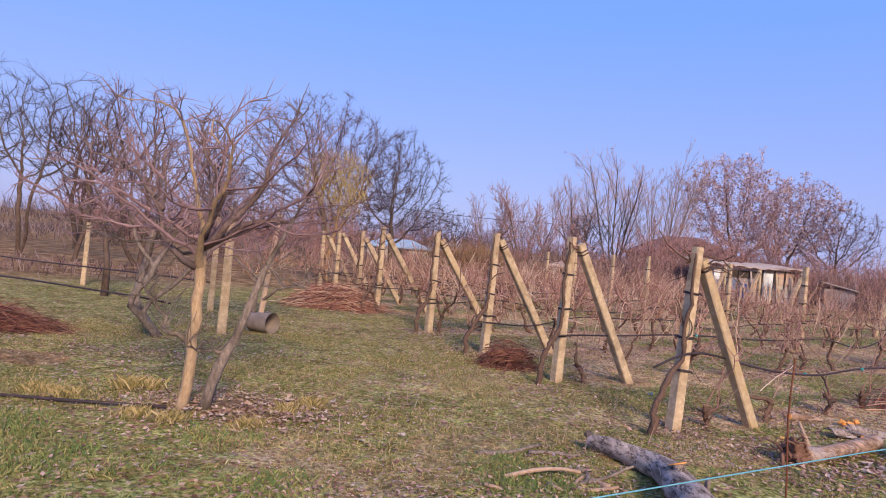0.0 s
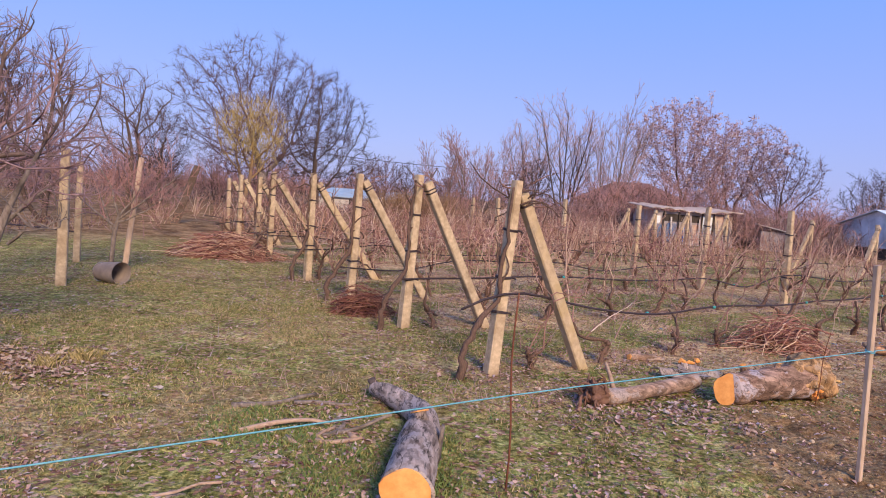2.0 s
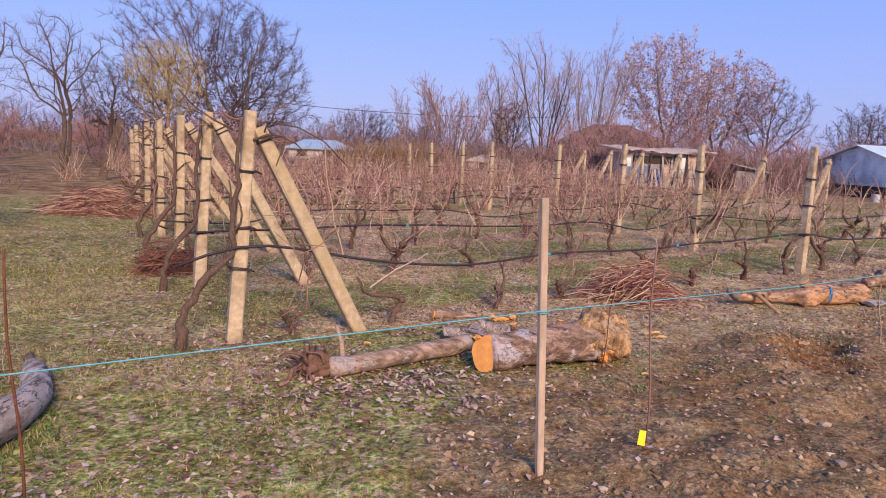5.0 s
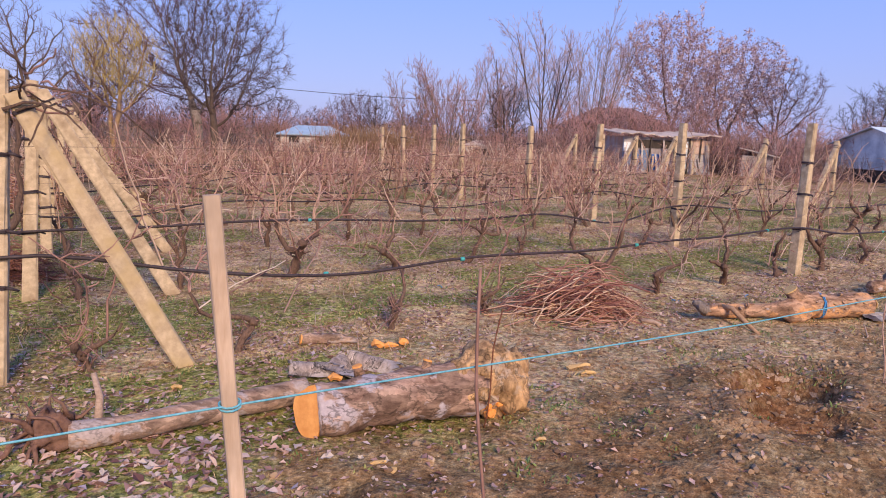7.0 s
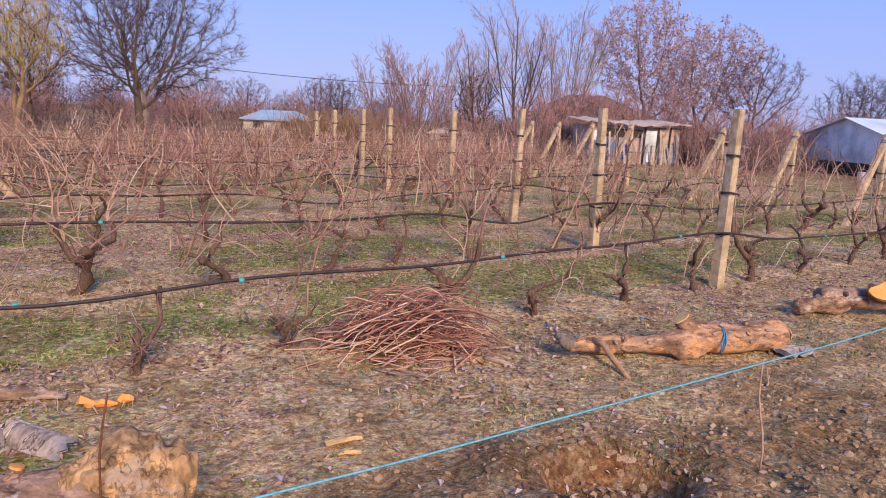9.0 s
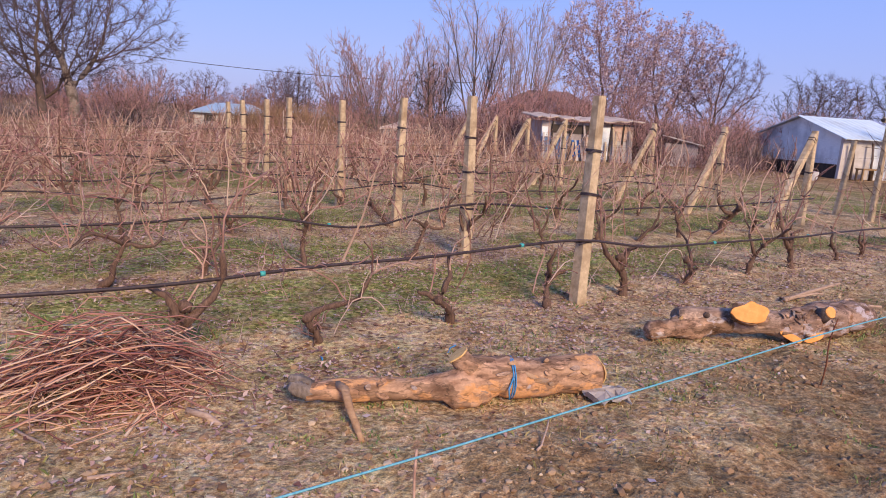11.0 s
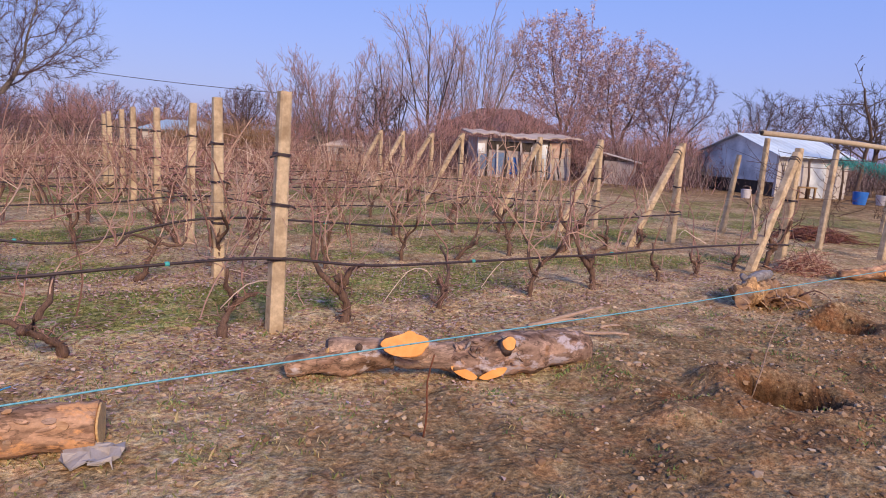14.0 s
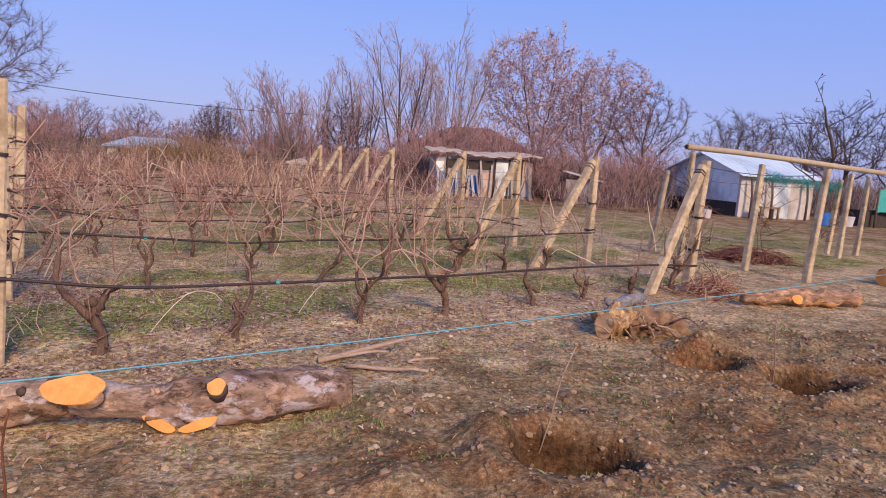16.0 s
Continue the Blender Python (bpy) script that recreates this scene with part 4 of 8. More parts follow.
# long pale canes slanting and drooping out of the rows
def long_canes(vs, count, seed, label, thick=0.0078):
    r = np.random.RandomState(seed)
    v = np.array(vs)[r.randint(len(vs), size=count)] + r.normal(0, 0.1, count)
    u = r.uniform(0.5, 14.7, count)
    x, y = row_xy(u, v)
    p = np.stack([x, y, ground_z(x, y) + r.uniform(0.12, 0.6, count)], 1)
    along = r.normal(0, 0.75, count)
    d = np.stack([along * UX, along * UY, np.ones(count)], 1) + r.normal(0, 0.08, (count, 3))
    pts = roam(r, p, d, r.uniform(0.5, 1.1, count), 8, 0.11, 0.02)
    # some hang over and touch the ground again
    over = r.uniform(0, 1, count) < 0.3
    bow = np.linspace(0, 1, 8)[None] ** 2
    pts[:, :, 2] -= np.where(over, 1, 0)[:, None] * bow * (pts[:, -1, 2] - 0.1)[:, None]
    pts[:, :, 2] = np.clip(pts[:, :, 2], 0.03, 1.42)
    b = Build()
    wands(b, pts, r.uniform(0.8, 1.2, count) * thick, 0.55)
    for k in (3, 5):
        wands(b, roam(r, pts[:, k], r.normal(0, 0.6, (count, 3)) + [0, 0, 0.5], r.uniform(0.08, 0.25, count), 3, 0.2), 0.5 * thick)
    return single("vine_canes", b, PALE_CANES, Matrix.Identity(4), label, "canes", kind="stuff")


long_canes(ROWS_V[:1], 12, 61, "few long pale canes on the first row")
long_canes(ROWS_V[1:4], 52, 62, "long pale canes slanting from the middle rows")
long_canes(ROWS_V[4:], 120, 63, "long pale canes rising from the farther rows", 0.010)


# rosy tangles of short shoots round the vine heads
def tangles(vs, per_row, per_head, seed, label, thick):
    r = np.random.RandomState(seed)
    b = Build()
    for v in vs:
        heads = r.uniform(0.4, 14.8, per_row)
        u = np.repeat(heads, per_head) + r.normal(0, 0.16, per_row * per_head)
        x, y = row_xy(u, v + r.normal(0, 0.07, len(u)))
        p = np.stack([x, y, ground_z(x, y) + np.repeat(r.uniform(0.2, 0.95, per_row), per_head) + r.normal(0, 0.14, len(u))], 1)
        p[:, 2] = np.maximum(p[:, 2], 0.05)
        d = r.normal(0, 0.8, (len(u), 3)) + [0, 0, 0.5]
        wands(b, roam(r, p, d, r.uniform(0.08, 0.34, len(u)), 4, 0.3), r.uniform(0.7, 1.3, len(u)) * thick)
    return single("vine_shoots", b, ROSY, Matrix.Identity(4), label, "shoots", kind="stuff")


tangles(ROWS_V[:1], 8, 10, 14, "sparse rosy shoots on the first vine row", 0.0035)
tangles(ROWS_V[1:3], 13, 22, 15, "rosy tangles of short shoots on the vine heads", 0.0055)
tangles(ROWS_V[3:], 16, 34, 16, "rosy tangles of short shoots in the farther rows", 0.007)

# ---- the cord, its stake, rods and marker ----
CORD_X = [-4.0, 0.0, 2.2, 4.3, 6.0, 7.5, 9.0, 11.0, 14.0, 20.0]
CORD_Z = [0.58, 0.709, 0.772, 0.784, 0.725, 0.712, 0.728, 0.698, 0.69, 0.71]


def cord_at(x):
    return (x, 3.83 + (0.562 if x < 4.3 else 0.628) * (x - 4.3), float(np.interp(x, CORD_X, CORD_Z)))


run_line("cord", [cord_at(x) for x in np.linspace(-4.0, 20.0, 80)], 0.0029, ROPE, "taut pale blue planting cord tied along a stake", "cord", "")

stake = thing("wooden_stake", pose(4.357, 3.868, gz(4.357, 3.868)), "pale wooden stake in the earth with blue cord tied round", "stake")
b = Build()
beam(b, (0.012, 0.004, -0.2), (-0.065, -0.02, 1.27), 0.036, 0.026, 0.038, 0.028, 0.5, 0.004, 0.06, rng)
part("shaft", b, STAKE_WOOD, stake, smooth=False)
b = Build()
c = Vector((-0.038, -0.012, 0.775))
for dz in (-0.004, 0.004):
    tube(b, [c + Vector((0.025 * math.cos(a), 0.022 * math.sin(a), dz + 0.004 * math.sin(a))) for a in np.linspace(0, 2 * math.pi, 13)], [0.0028] * 13, 5, cap=False)
part("cord_knot", b, ROPE, stake, "pale blue cord wound round")


def rod(x, y, h, lx, ly, r, mat, name, label):
    b = Build()
    pts = [(lx * f + 0.01 * math.sin(7 * f), ly * f, h * f - 0.05 * (f == 0)) for f in np.linspace(0, 1, 7)]
    tube(b, pts, taper(r, r * 0.8, 7), 6)
    return single(name, b, mat, pose(x, y, gz(x, y)), label, "rod", "thin rods")


rod(2.24, 3.5, 1.05, -0.02, 0.0, 0.006, RUST, "metal_rod", "thin rusty iron rod stuck upright in grass")
rod(4.97, 4.24, 1.06, -0.065, -0.05, 0.0058, CANE_RED, "sapling_whip", "reddish young sapling with a yellow tag at its foot")
rod(5.03, 5.42, 0.62, 0.06, 0.0, 0.004, RUST, "sapling_whip", "thin dark sapling whip before a thick log")
rod(7.52, 6.17, 0.5, -0.05, 0.03, 0.005, CANE, "sapling_whip", "thin planted sapling whip in the dug earth")
rod(9.92, 8.04, 0.42, 0.03, 0.0, 0.005, RUST, "sapling_whip", "thin planted sapling whip in the dug earth")
rod(12.07, 8.93, 0.56, 0.16, 0.05, 0.0042, STICK_WOOD, "sapling_whip", "pale thin sapling in a freshly dug pit")
rod(13.95, 9.95, 0.5, 0.0, 0.05, 0.005, CANE_RED, "sapling_whip", "thin planted sapling whip in the dug earth")
b = Build()
beam(b, (0, 0, 0), (0.012, 0.02, 0.07), 0.045, 0.004, 0.04, 0.004, 0.3, 0.0015)
single("plant_tag", b, YELLOW_TAG, pose(4.91, 4.14, gz(4.91, 4.14) + 0.005), "bright yellow plastic plant tag on bare earth", "tag", smooth=False)

# ---- felled logs ----
def log_body(pts, rads, rng, sides=16, lumps=0.06):
    """A round log along a smooth bow through pts, its bark knobbly and ridged."""
    b = Build()
    dense, rr = [], []
    n, sub = len(pts), 9
    for i in range(n - 1):
        for k in range(sub):
            f = k / sub
            p0, p1, p2, p3 = (Vector(pts[max(0, min(n - 1, i + o))]) for o in (-1, 0, 1, 2))
            dense.append(0.5 * ((2 * p1) + (p2 - p0) * f + (2 * p0 - 5 * p1 + 4 * p2 - p3) * f * f + (3 * p1 - p0 - 3 * p2 + p3) * f ** 3))
            rr.append(rads[i] + (rads[i + 1] - rads[i]) * f)
    dense.append(Vector(pts[-1]))
    rr.append(rads[-1])
    sides = max(sides * 2, 24)
    tube(b, dense, rr, sides)
    centre = np.repeat(np.array([tuple(p) for p in dense]), sides, 0)
    v = b.v[0]
    off = v - centre
    seed = rng.uniform(0, 50)
    bumps = np.array([noise.noise(Vector(p) * 7 + Vector((seed, 0, 0))) * 1.3 + noise.noise(Vector(p) * 24 + Vector((0, seed, 0))) * 0.7 for p in v])
    b.v[0] = centre + off * (1 + lumps * 1.6 * bumps)[:, None]
    return b


def cut_face(centre, normal, rx, ry, rng, thick=0.008, tilt=0.0):
    """A sawn face: an uneven disc a little proud of the bark's end."""
    b = Build()
    n = Vector(normal).normalized()
    s = n.cross(Vector((0, 0, 1))).normalized()
    q = s.cross(n)
    s, q = s * math.cos(tilt) + q * math.sin(tilt), q * math.cos(tilt) - s * math.sin(tilt)
    c = Vector(centre)
    k, verts = 22, []
    for off in (0, thick):
        for i in range(k):
            a = 2 * math.pi * i / k
            w = 1 + 0.07 * math.sin(2 * a + centre[0] * 9) + 0.06 * math.sin(3 * a + 1) + 0.035 * math.sin(5 * a) + rng.uniform(-0.02, 0.02) - (0.02 if off else 0)
            verts.append(c + n * off + s * (rx * w * math.cos(a)) + q * (ry * w * math.sin(a)))
    verts.append(c + n * (thick + 0.002))
    faces = [(i, (i + 1) % k, k + (i + 1) % k, k + i) for i in range(k)] + [(k + i, k + (i + 1) % k, 2 * k) for i in range(k)]
    return b.add(verts, faces)


def stub(p, d, length, r, rng):
    b = Build()
    p, d = Vector(p), Vector(d).normalized()
    tube(b, [p, p + d * length * 0.5, p + d * length], [r * 1.25, r, r * 0.95], 10, rough=0.06, rng=rng)
    return b, p + d * length


rng = random.Random(21)
ROOT_BARK = surface("dark_root_bark", (0.085, 0.04, 0.032), (0.30, 0.165, 0.12), 24, 0.95, None, 0.25, 0.9, 0.012, (0.20, 0.12, 0.09), 5.0, 0.2)
LICHEN_BARK = surface("lichened_bark", (0.11, 0.10, 0.115), (0.38, 0.355, 0.37), 26, 0.95, None, 0.2, 0.9, 0.012, (0.22, 0.17, 0.16), 6.0, 0.15)
CAKED = surface("caked_earth", (0.17, 0.092, 0.055), (0.40, 0.25, 0.155), 22, 1.0, None, 0.25, 1.0, 0.02, (0.22, 0.12, 0.07), 6.0, 0.1)
TORN = bark("torn_ochre_wood", (0.20, 0.115, 0.06), (0.58, 0.36, 0.18), (0.42, 0.30, 0.21), (1.5, 1.5, 0.5), 0.6, 0.9, 0.55)
# a bent log lying in the grass, sawn end towards the lane
log = thing("felled_log", pose(1.76, 3.87, gz(1.76, 3.87)), "bent grey log with fresh orange sawn end, on grass", "log", "felled logs")
part("bark", log_body([(-0.34, 0.98, 0.06), (-0.24, 0.84, 0.08), (-0.05, 0.55, 0.08), (0.03, 0.30, 0.10), (0.02, 0.0, 0.11), (-0.01, -0.38, 0.12), (-0.03, -0.76, 0.125)], [0.05, 0.068, 0.08, 0.09, 0.112, 0.125, 0.125], rng), LOG_GREY, log)
part("sawn_end", cut_face((-0.03, -0.765, 0.125), (-0.05, -1, 0.05), 0.122, 0.122, rng), CUT_WOOD, log, "orange fresh sawn face", False)
b, tip = stub((0.02, -0.02, 0.19), (-0.2, 0.5, 0.7), 0.07, 0.04, rng)
knot = part("branch_stub", b, LOG_GREY, log)
part("sawn_knot", cut_face(tip, (-0.2, 0.3, 0.8), 0.045, 0.06, rng), CUT_WOOD, knot, "orange sawn knot", False)
b = Build()
beam(b, (0.12, -0.12, 0.02), (0.14, -0.14, 0.23), 0.14, 0.03, 0.05, 0.02, 1.4, 0.008, 0.2, rng)
part("bark_flap", b, BARK_GREY, log)
b, _ = stub((-0.32, 0.95, 0.06), (-0.5, 0.5, 0.6), 0.1, 0.03, rng)
part("branch_stub", b, BARK_DARK, log)

# a thick short log, sawn at one end, torn at the other
log = thing("felled_log", pose(4.63, 5.44, gz(4.63, 5.44)), "thick scaly log, one end sawn orange, the other torn", "log", "felled logs")
ends = Vector((0.92, 0.39, 0)).normalized()
part("bark", log_body([ends * -0.44 + Vector((0, 0, 0.13)), ends * -0.2 + Vector((0, 0, 0.14)), ends * 0.1 + Vector((0, 0, 0.145)), ends * 0.27 + Vector((0, 0, 0.15)), ends * 0.38 + Vector((0, 0, 0.155)), ends * 0.50 + Vector((0, 0, 0.155)), ends * 0.56 + Vector((0, 0, 0.15))], [0.128, 0.125, 0.13, 0.14, 0.158, 0.155, 0.12], rng, 18, 0.08), LOG_PINK, log)
part("sawn_end", cut_face(ends * -0.462 + Vector((0, 0, 0.13)), (-0.46, -0.88, 0.08), 0.088, 0.138, rng, 0.02), CUT_WOOD, log, "orange fresh sawn face", False)
b = log_body([ends * 0.27 + Vector((0.0, 0, 0.15)), ends * 0.36 + Vector((0.0, -0.01, 0.165)), ends * 0.48 + Vector((0.0, -0.015, 0.178)), ends * 0.58 + Vector((0, -0.01, 0.17)), ends * 0.64 + Vector((0, 0, 0.155))], [0.12, 0.155, 0.182, 0.172, 0.10], rng, 24, 0.2)
torn_end = part("torn_end", b, TORN, log, "torn ochre wood caked with earth")
for _ in range(26):
    b = Build()
    a = rng.uniform(0, 2 * math.pi)
    side = Vector((-ends.y * math.cos(a), ends.x * math.cos(a), math.sin(a)))
    q = ends * rng.uniform(0.36, 0.62) + Vector((0, 0, 0.165)) + side * rng.uniform(0.13, 0.168)
    tube(b, crooked(rng, q, ends * 0.5 + side * 0.35 + Vector((rng.gauss(0, 0.5), rng.gauss(0, 0.5), rng.gauss(0, 0.5))), rng.uniform(0.02, 0.06), 3, 0.3), [0.016, 0.014, 0.009, 0.003], 5, rough=0.35, rng=rng)
    part("splinter", b, TORN, log, smooth=False)
# pale torn face on top and splintered orange wood low on the side
part("split_face", cut_face(ends * 0.40 + Vector((0.03, -0.10, 0.285)), (0.1, -0.6, 0.8), 0.075, 0.04, rng, 0.014, 0.2), TORN, torn_end, "pale split wood")
for _ in range(11):
    at = ends * rng.uniform(0.36, 0.54) + Vector((0.055, -0.135, rng.uniform(0.035, 0.115)))
    b = Build()
    way = Vector((rng.uniform(-0.3, 0.5), -1, rng.uniform(-0.2, 0.5)))
    tube(b, crooked(rng, at + Vector((0, 0.05, 0.01)), way, rng.uniform(0.06, 0.085), 4, 0.2), [0.02, 0.026, 0.024, 0.018, 0.008], 7, rough=0.35, rng=rng)
    part("root_stub", b, CUT_WOOD, log, "splintered orange root wood", False)
for p, d in (((0.1, 0.06, 0.26), (0.2, 0.3, 1)), ((-0.22, -0.02, 0.25), (-0.3, 0.0, 1))):
    b, tip = stub(p, d, 0.05, 0.025, rng)
    knot = part("branch_stub", b, LOG_SCALY, log)
    part("sawn_knot", cut_face(tip, d, 0.024, 0.024, rng), CUT_WOOD, knot, "small orange saw cut", False)

log = thing("felled_log", pose(3.6, 5.25, gz(3.6, 5.25)), "slender smooth trunk with root end, lying among dead leaves", "log", "felled logs")
part("bark", log_body([(-0.42, -0.2, 0.07), (-0.2, -0.1, 0.075), (0.05, 0.06, 0.085), (0.3, 0.22, 0.09), (0.5, 0.36, 0.10)], [0.066, 0.06, 0.058, 0.062, 0.066], rng, 14, 0.05), LOG_SLIM, log)
part("root_crown", log_body([(-0.58, -0.2, 0.06), (-0.52, -0.22, 0.075), (-0.46, -0.2, 0.08), (-0.38, -0.18, 0.075)], [0.04, 0.07, 0.078, 0.055], rng, 14, 0.5), ROOT_BARK, log, "dark gnarled root crown")
for _ in range(26):
    b = Build()
    tube(b, crooked(rng, (-0.5 + rng.uniform(-0.08, 0.08), -0.2 + rng.uniform(-0.06, 0.06), 0.08 + rng.uniform(-0.03, 0.05)), (rng.uniform(-1, 0.6), rng.uniform(-1, 0.9), rng.uniform(-0.4, 1.0)), rng.uniform(0.12, 0.28), 6, 0.38), taper(rng.uniform(0.010, 0.026), 0.004, 7), 6, rough=0.22, rng=rng)
    part("root", b, ROOT_BARK, log)
b = Build()
tube(b, [(-0.34, -0.12, 0.1), (-0.36, -0.06, 0.2), (-0.4, -0.03, 0.3)], [0.022, 0.017, 0.012], 8, rough=0.1, rng=rng)
part("branch_stub", b, STICK_WOOD, log, "pale upright broken stub")

# a peeled log with a sawn knot and blue twine round it
log = thing("felled_log", pose(7.68, 7.68, gz(7.68, 7.68), 0, 0, 9), "peeled tan log, thin at one end, tied with blue twine", "log", "felled logs")
part("bark", log_body([(-0.76, -0.06, 0.09), (-0.58, -0.04, 0.085), (-0.37, -0.03, 0.08), (-0.15, -0.05, 0.085), (0.0, -0.06, 0.10), (0.12, -0.02, 0.12), (0.3, 0.0, 0.115), (0.55, 0.03, 0.11), (0.82, 0.06, 0.11)], [0.052, 0.060, 0.056, 0.058, 0.088, 0.115, 0.105, 0.105, 0.108], rng, 16, 0.10), LOG_TAN, log)
part("sawn_end", cut_face((0.825, 0.06, 0.11), (1, 0.12, 0), 0.1, 0.1, rng), PALE_WOOD, log, "greyed sawn face", False)
b, tip = stub((0.07, -0.05, 0.18), (-0.55, 0.1, 0.75), 0.10, 0.055, rng)
knot = part("branch_stub", b, LOG_TAN, log)
part("sawn_knot", cut_face(tip, (-0.55, 0.1, 0.75), 0.056, 0.056, rng), PALE_WOOD, knot, "pale round sawn knot", False)
b = log_body([(-0.10, -0.06, 0.08), (0.0, -0.09, 0.07), (0.1, -0.09, 0.07), (0.25, -0.05, 0.09)], [0.045, 0.068, 0.07, 0.045], rng, 12, 0.2)
part("swelling", b, LOG_TAN, log)
b = Build()
for o in (0.0, 0.012):
    tube(b, [Vector((0.30 + o, 0.112 * math.cos(a), 0.115 + 0.112 * math.sin(a))) for a in np.linspace(0, 2 * math.pi, 15)], [0.0042] * 15, 5, cap=False)
tube(b, [(0.30, -0.1, 0.16), (0.27, -0.13, 0.10), (0.28, -0.12, 0.04)], [0.0042] * 3, 5)
part("twine", b, TWINE, log, "bright blue twine")
b = Build()
tube(b, [(-0.60, -0.06, 0.12), (-0.57, -0.14, 0.13), (-0.55, -0.25, 0.08), (-0.52, -0.34, 0.03), (-0.50, -0.42, 0.0)], [0.024, 0.022, 0.02, 0.018, 0.013], 8, rough=0.08, rng=rng)
part("side_branch", b, BARK_TAN, log)
for _ in range(24):
    x = rng.uniform(-0.5, 0.78)
    cy, cz = float(np.interp(x, [-0.58, -0.15, 0.12, 0.82], [-0.04, -0.05, -0.02, 0.06])), float(np.interp(x, [-0.58, -0.15, 0.12, 0.82], [0.085, 0.085, 0.12, 0.11]))
    cr = float(np.interp(x, [-0.58, -0.15, 0.0, 0.12, 0.82], [0.058, 0.058, 0.09, 0.115, 0.108]))
    a = rng.uniform(-0.3, 1.5)
    out = Vector((0, -math.cos(a), math.sin(a)))
    part("bark_flake", cut_face(Vector((x, cy, cz)) + out * (cr - 0.002), out + Vector((rng.gauss(0, 0.3), 0, rng.gauss(0, 0.2))), rng.uniform(0.015, 0.05), rng.uniform(0.008, 0.018), rng, rng.uniform(0.004, 0.010), rng.gauss(0, 0.35)), rng.choice((LOG_SLIM, LOG_TAN, BARK_TAN, BARK_TAN)), log, smooth=False)
for d in ((-0.8, 0.3, 0.2), (-0.7, -0.3, 0.1)):
    b = Build()
    tube(b, crooked(rng, (-0.73, -0.05, 0.09), d, 0.13, 3, 0.2), [0.05, 0.045, 0.035, 0.02], 8, rough=0.2, rng=rng)
    part("branch_stub", b, BARK_GREY, log)

# a long log with several orange saw cuts
log = thing("felled_log", pose(10.1, 8.92, gz(10.1, 8.92) + 0.02, 0, 0, 7), "long scaly log with several oval orange saw cuts", "log", "felled logs")
part("bark", log_body([(-0.74, 0.04, 0.135), (-0.5, 0.03, 0.138), (-0.25, 0.01, 0.13), (-0.03, -0.01, 0.112), (0.1, -0.015, 0.11)], [0.076, 0.08, 0.084, 0.085, 0.08], rng, 16, 0.1), LOG_SLIM, log, "smooth grey-brown bark")
part("flaking_bark", log_body([(-0.02, -0.01, 0.11), (0.12, -0.02, 0.112), (0.38, 0.02, 0.125), (0.66, 0.1, 0.115), (0.9, 0.18, 0.10), (0.99, 0.2, 0.095)], [0.07, 0.105, 0.13, 0.122, 0.11, 0.085], rng, 18, 0.12), LOG_PINK, log, "pink and lilac flaking bark")
part("hollow_end", cut_face((-0.742, 0.04, 0.135), (-1, -0.2, 0.05), 0.06, 0.066, rng, 0.006), BARK_GREY, log, "weathered grey end", False)
part("split_strip", cut_face((-0.75, -0.02, 0.125), (-0.75, -0.6, 0.1), 0.012, 0.05, rng, 0.008, 0.3), PALE_WOOD, log, "pale split edge", False)
# lower body of the left end, browner and darker than the bark above
part("muddy_limb", log_body([(-0.99, -0.03, 0.04), (-0.9, -0.02, 0.062), (-0.74, 0.0, 0.078), (-0.55, 0.01, 0.09), (-0.35, 0.01, 0.10)], [0.04, 0.066, 0.076, 0.08, 0.076], rng, 16, 0.2), LOG_SCALY, log, "darker brown lower limb")
for x, z, r_k in ((-0.56, 0.175, 0.02), (-0.63, 0.12, 0.016), (-0.46, 0.15, 0.014)):
    b, tip = stub((x, -0.03, z), (0.0, -0.8, 0.4), 0.025, r_k, rng)
    part("knot", b, BARK_DARK, log)
# plates of bark curling off the thick end
for _ in range(46):
    x = rng.uniform(0.02, 0.62)
    cy, cr = float(np.interp(x, [0.0, 0.12, 0.38, 0.66], [-0.01, -0.02, 0.02, 0.1])), float(np.interp(x, [0.0, 0.12, 0.38, 0.66], [0.085, 0.107, 0.132, 0.124]))
    a = rng.uniform(-0.25, 1.25)
    out = Vector((rng.uniform(-0.2, 0.2), -math.cos(a), math.sin(a)))
    at = Vector((x, cy, 0.118)) + Vector((0, -math.cos(a), math.sin(a))) * cr
    part("bark_flake", cut_face(at, out + Vector((rng.gauss(0, 0.3), 0, rng.gauss(0, 0.3))), rng.uniform(0.012, 0.034), rng.uniform(0.008, 0.018), rng, rng.uniform(0.004, 0.010), rng.uniform(-1.5, 1.5)), rng.choice((LOG_SCALY, LOG_PINK, LOG_SCALY, BARK_GREY)), log, smooth=False)
b = Build()
tube(b, [(-0.29, -0.05, 0.17), (-0.29, -0.10, 0.20), (-0.295, -0.142, 0.226)], [0.10, 0.125, 0.14], 18, squash=0.55, rough=0.05, rng=rng)
limb_stub = part("branch_stub", b, LOG_SCALY, log)
part("sawn_limb", cut_face((-0.295, -0.144, 0.228), (-0.06, -0.82, 0.57), 0.145, 0.07, rng, 0.01), CUT_WOOD, limb_stub, "large oval orange saw cut", False)
part("split_face", cut_face((-0.275, -0.115, 0.268), (-0.06, -0.82, 0.57), 0.048, 0.038, rng, 0.006), CUT_WOOD, limb_stub, "orange split face", False)
b, tip = stub((0.33, -0.07, 0.19), (0.05, -0.75, 0.5), 0.09, 0.048, rng)
knot = part("branch_stub", b, BARK_DARK, log)
part("sawn_knot", cut_face(tip, (0.05, -0.75, 0.5), 0.042, 0.042, rng), CUT_WOOD, knot, "round orange saw cut", False)
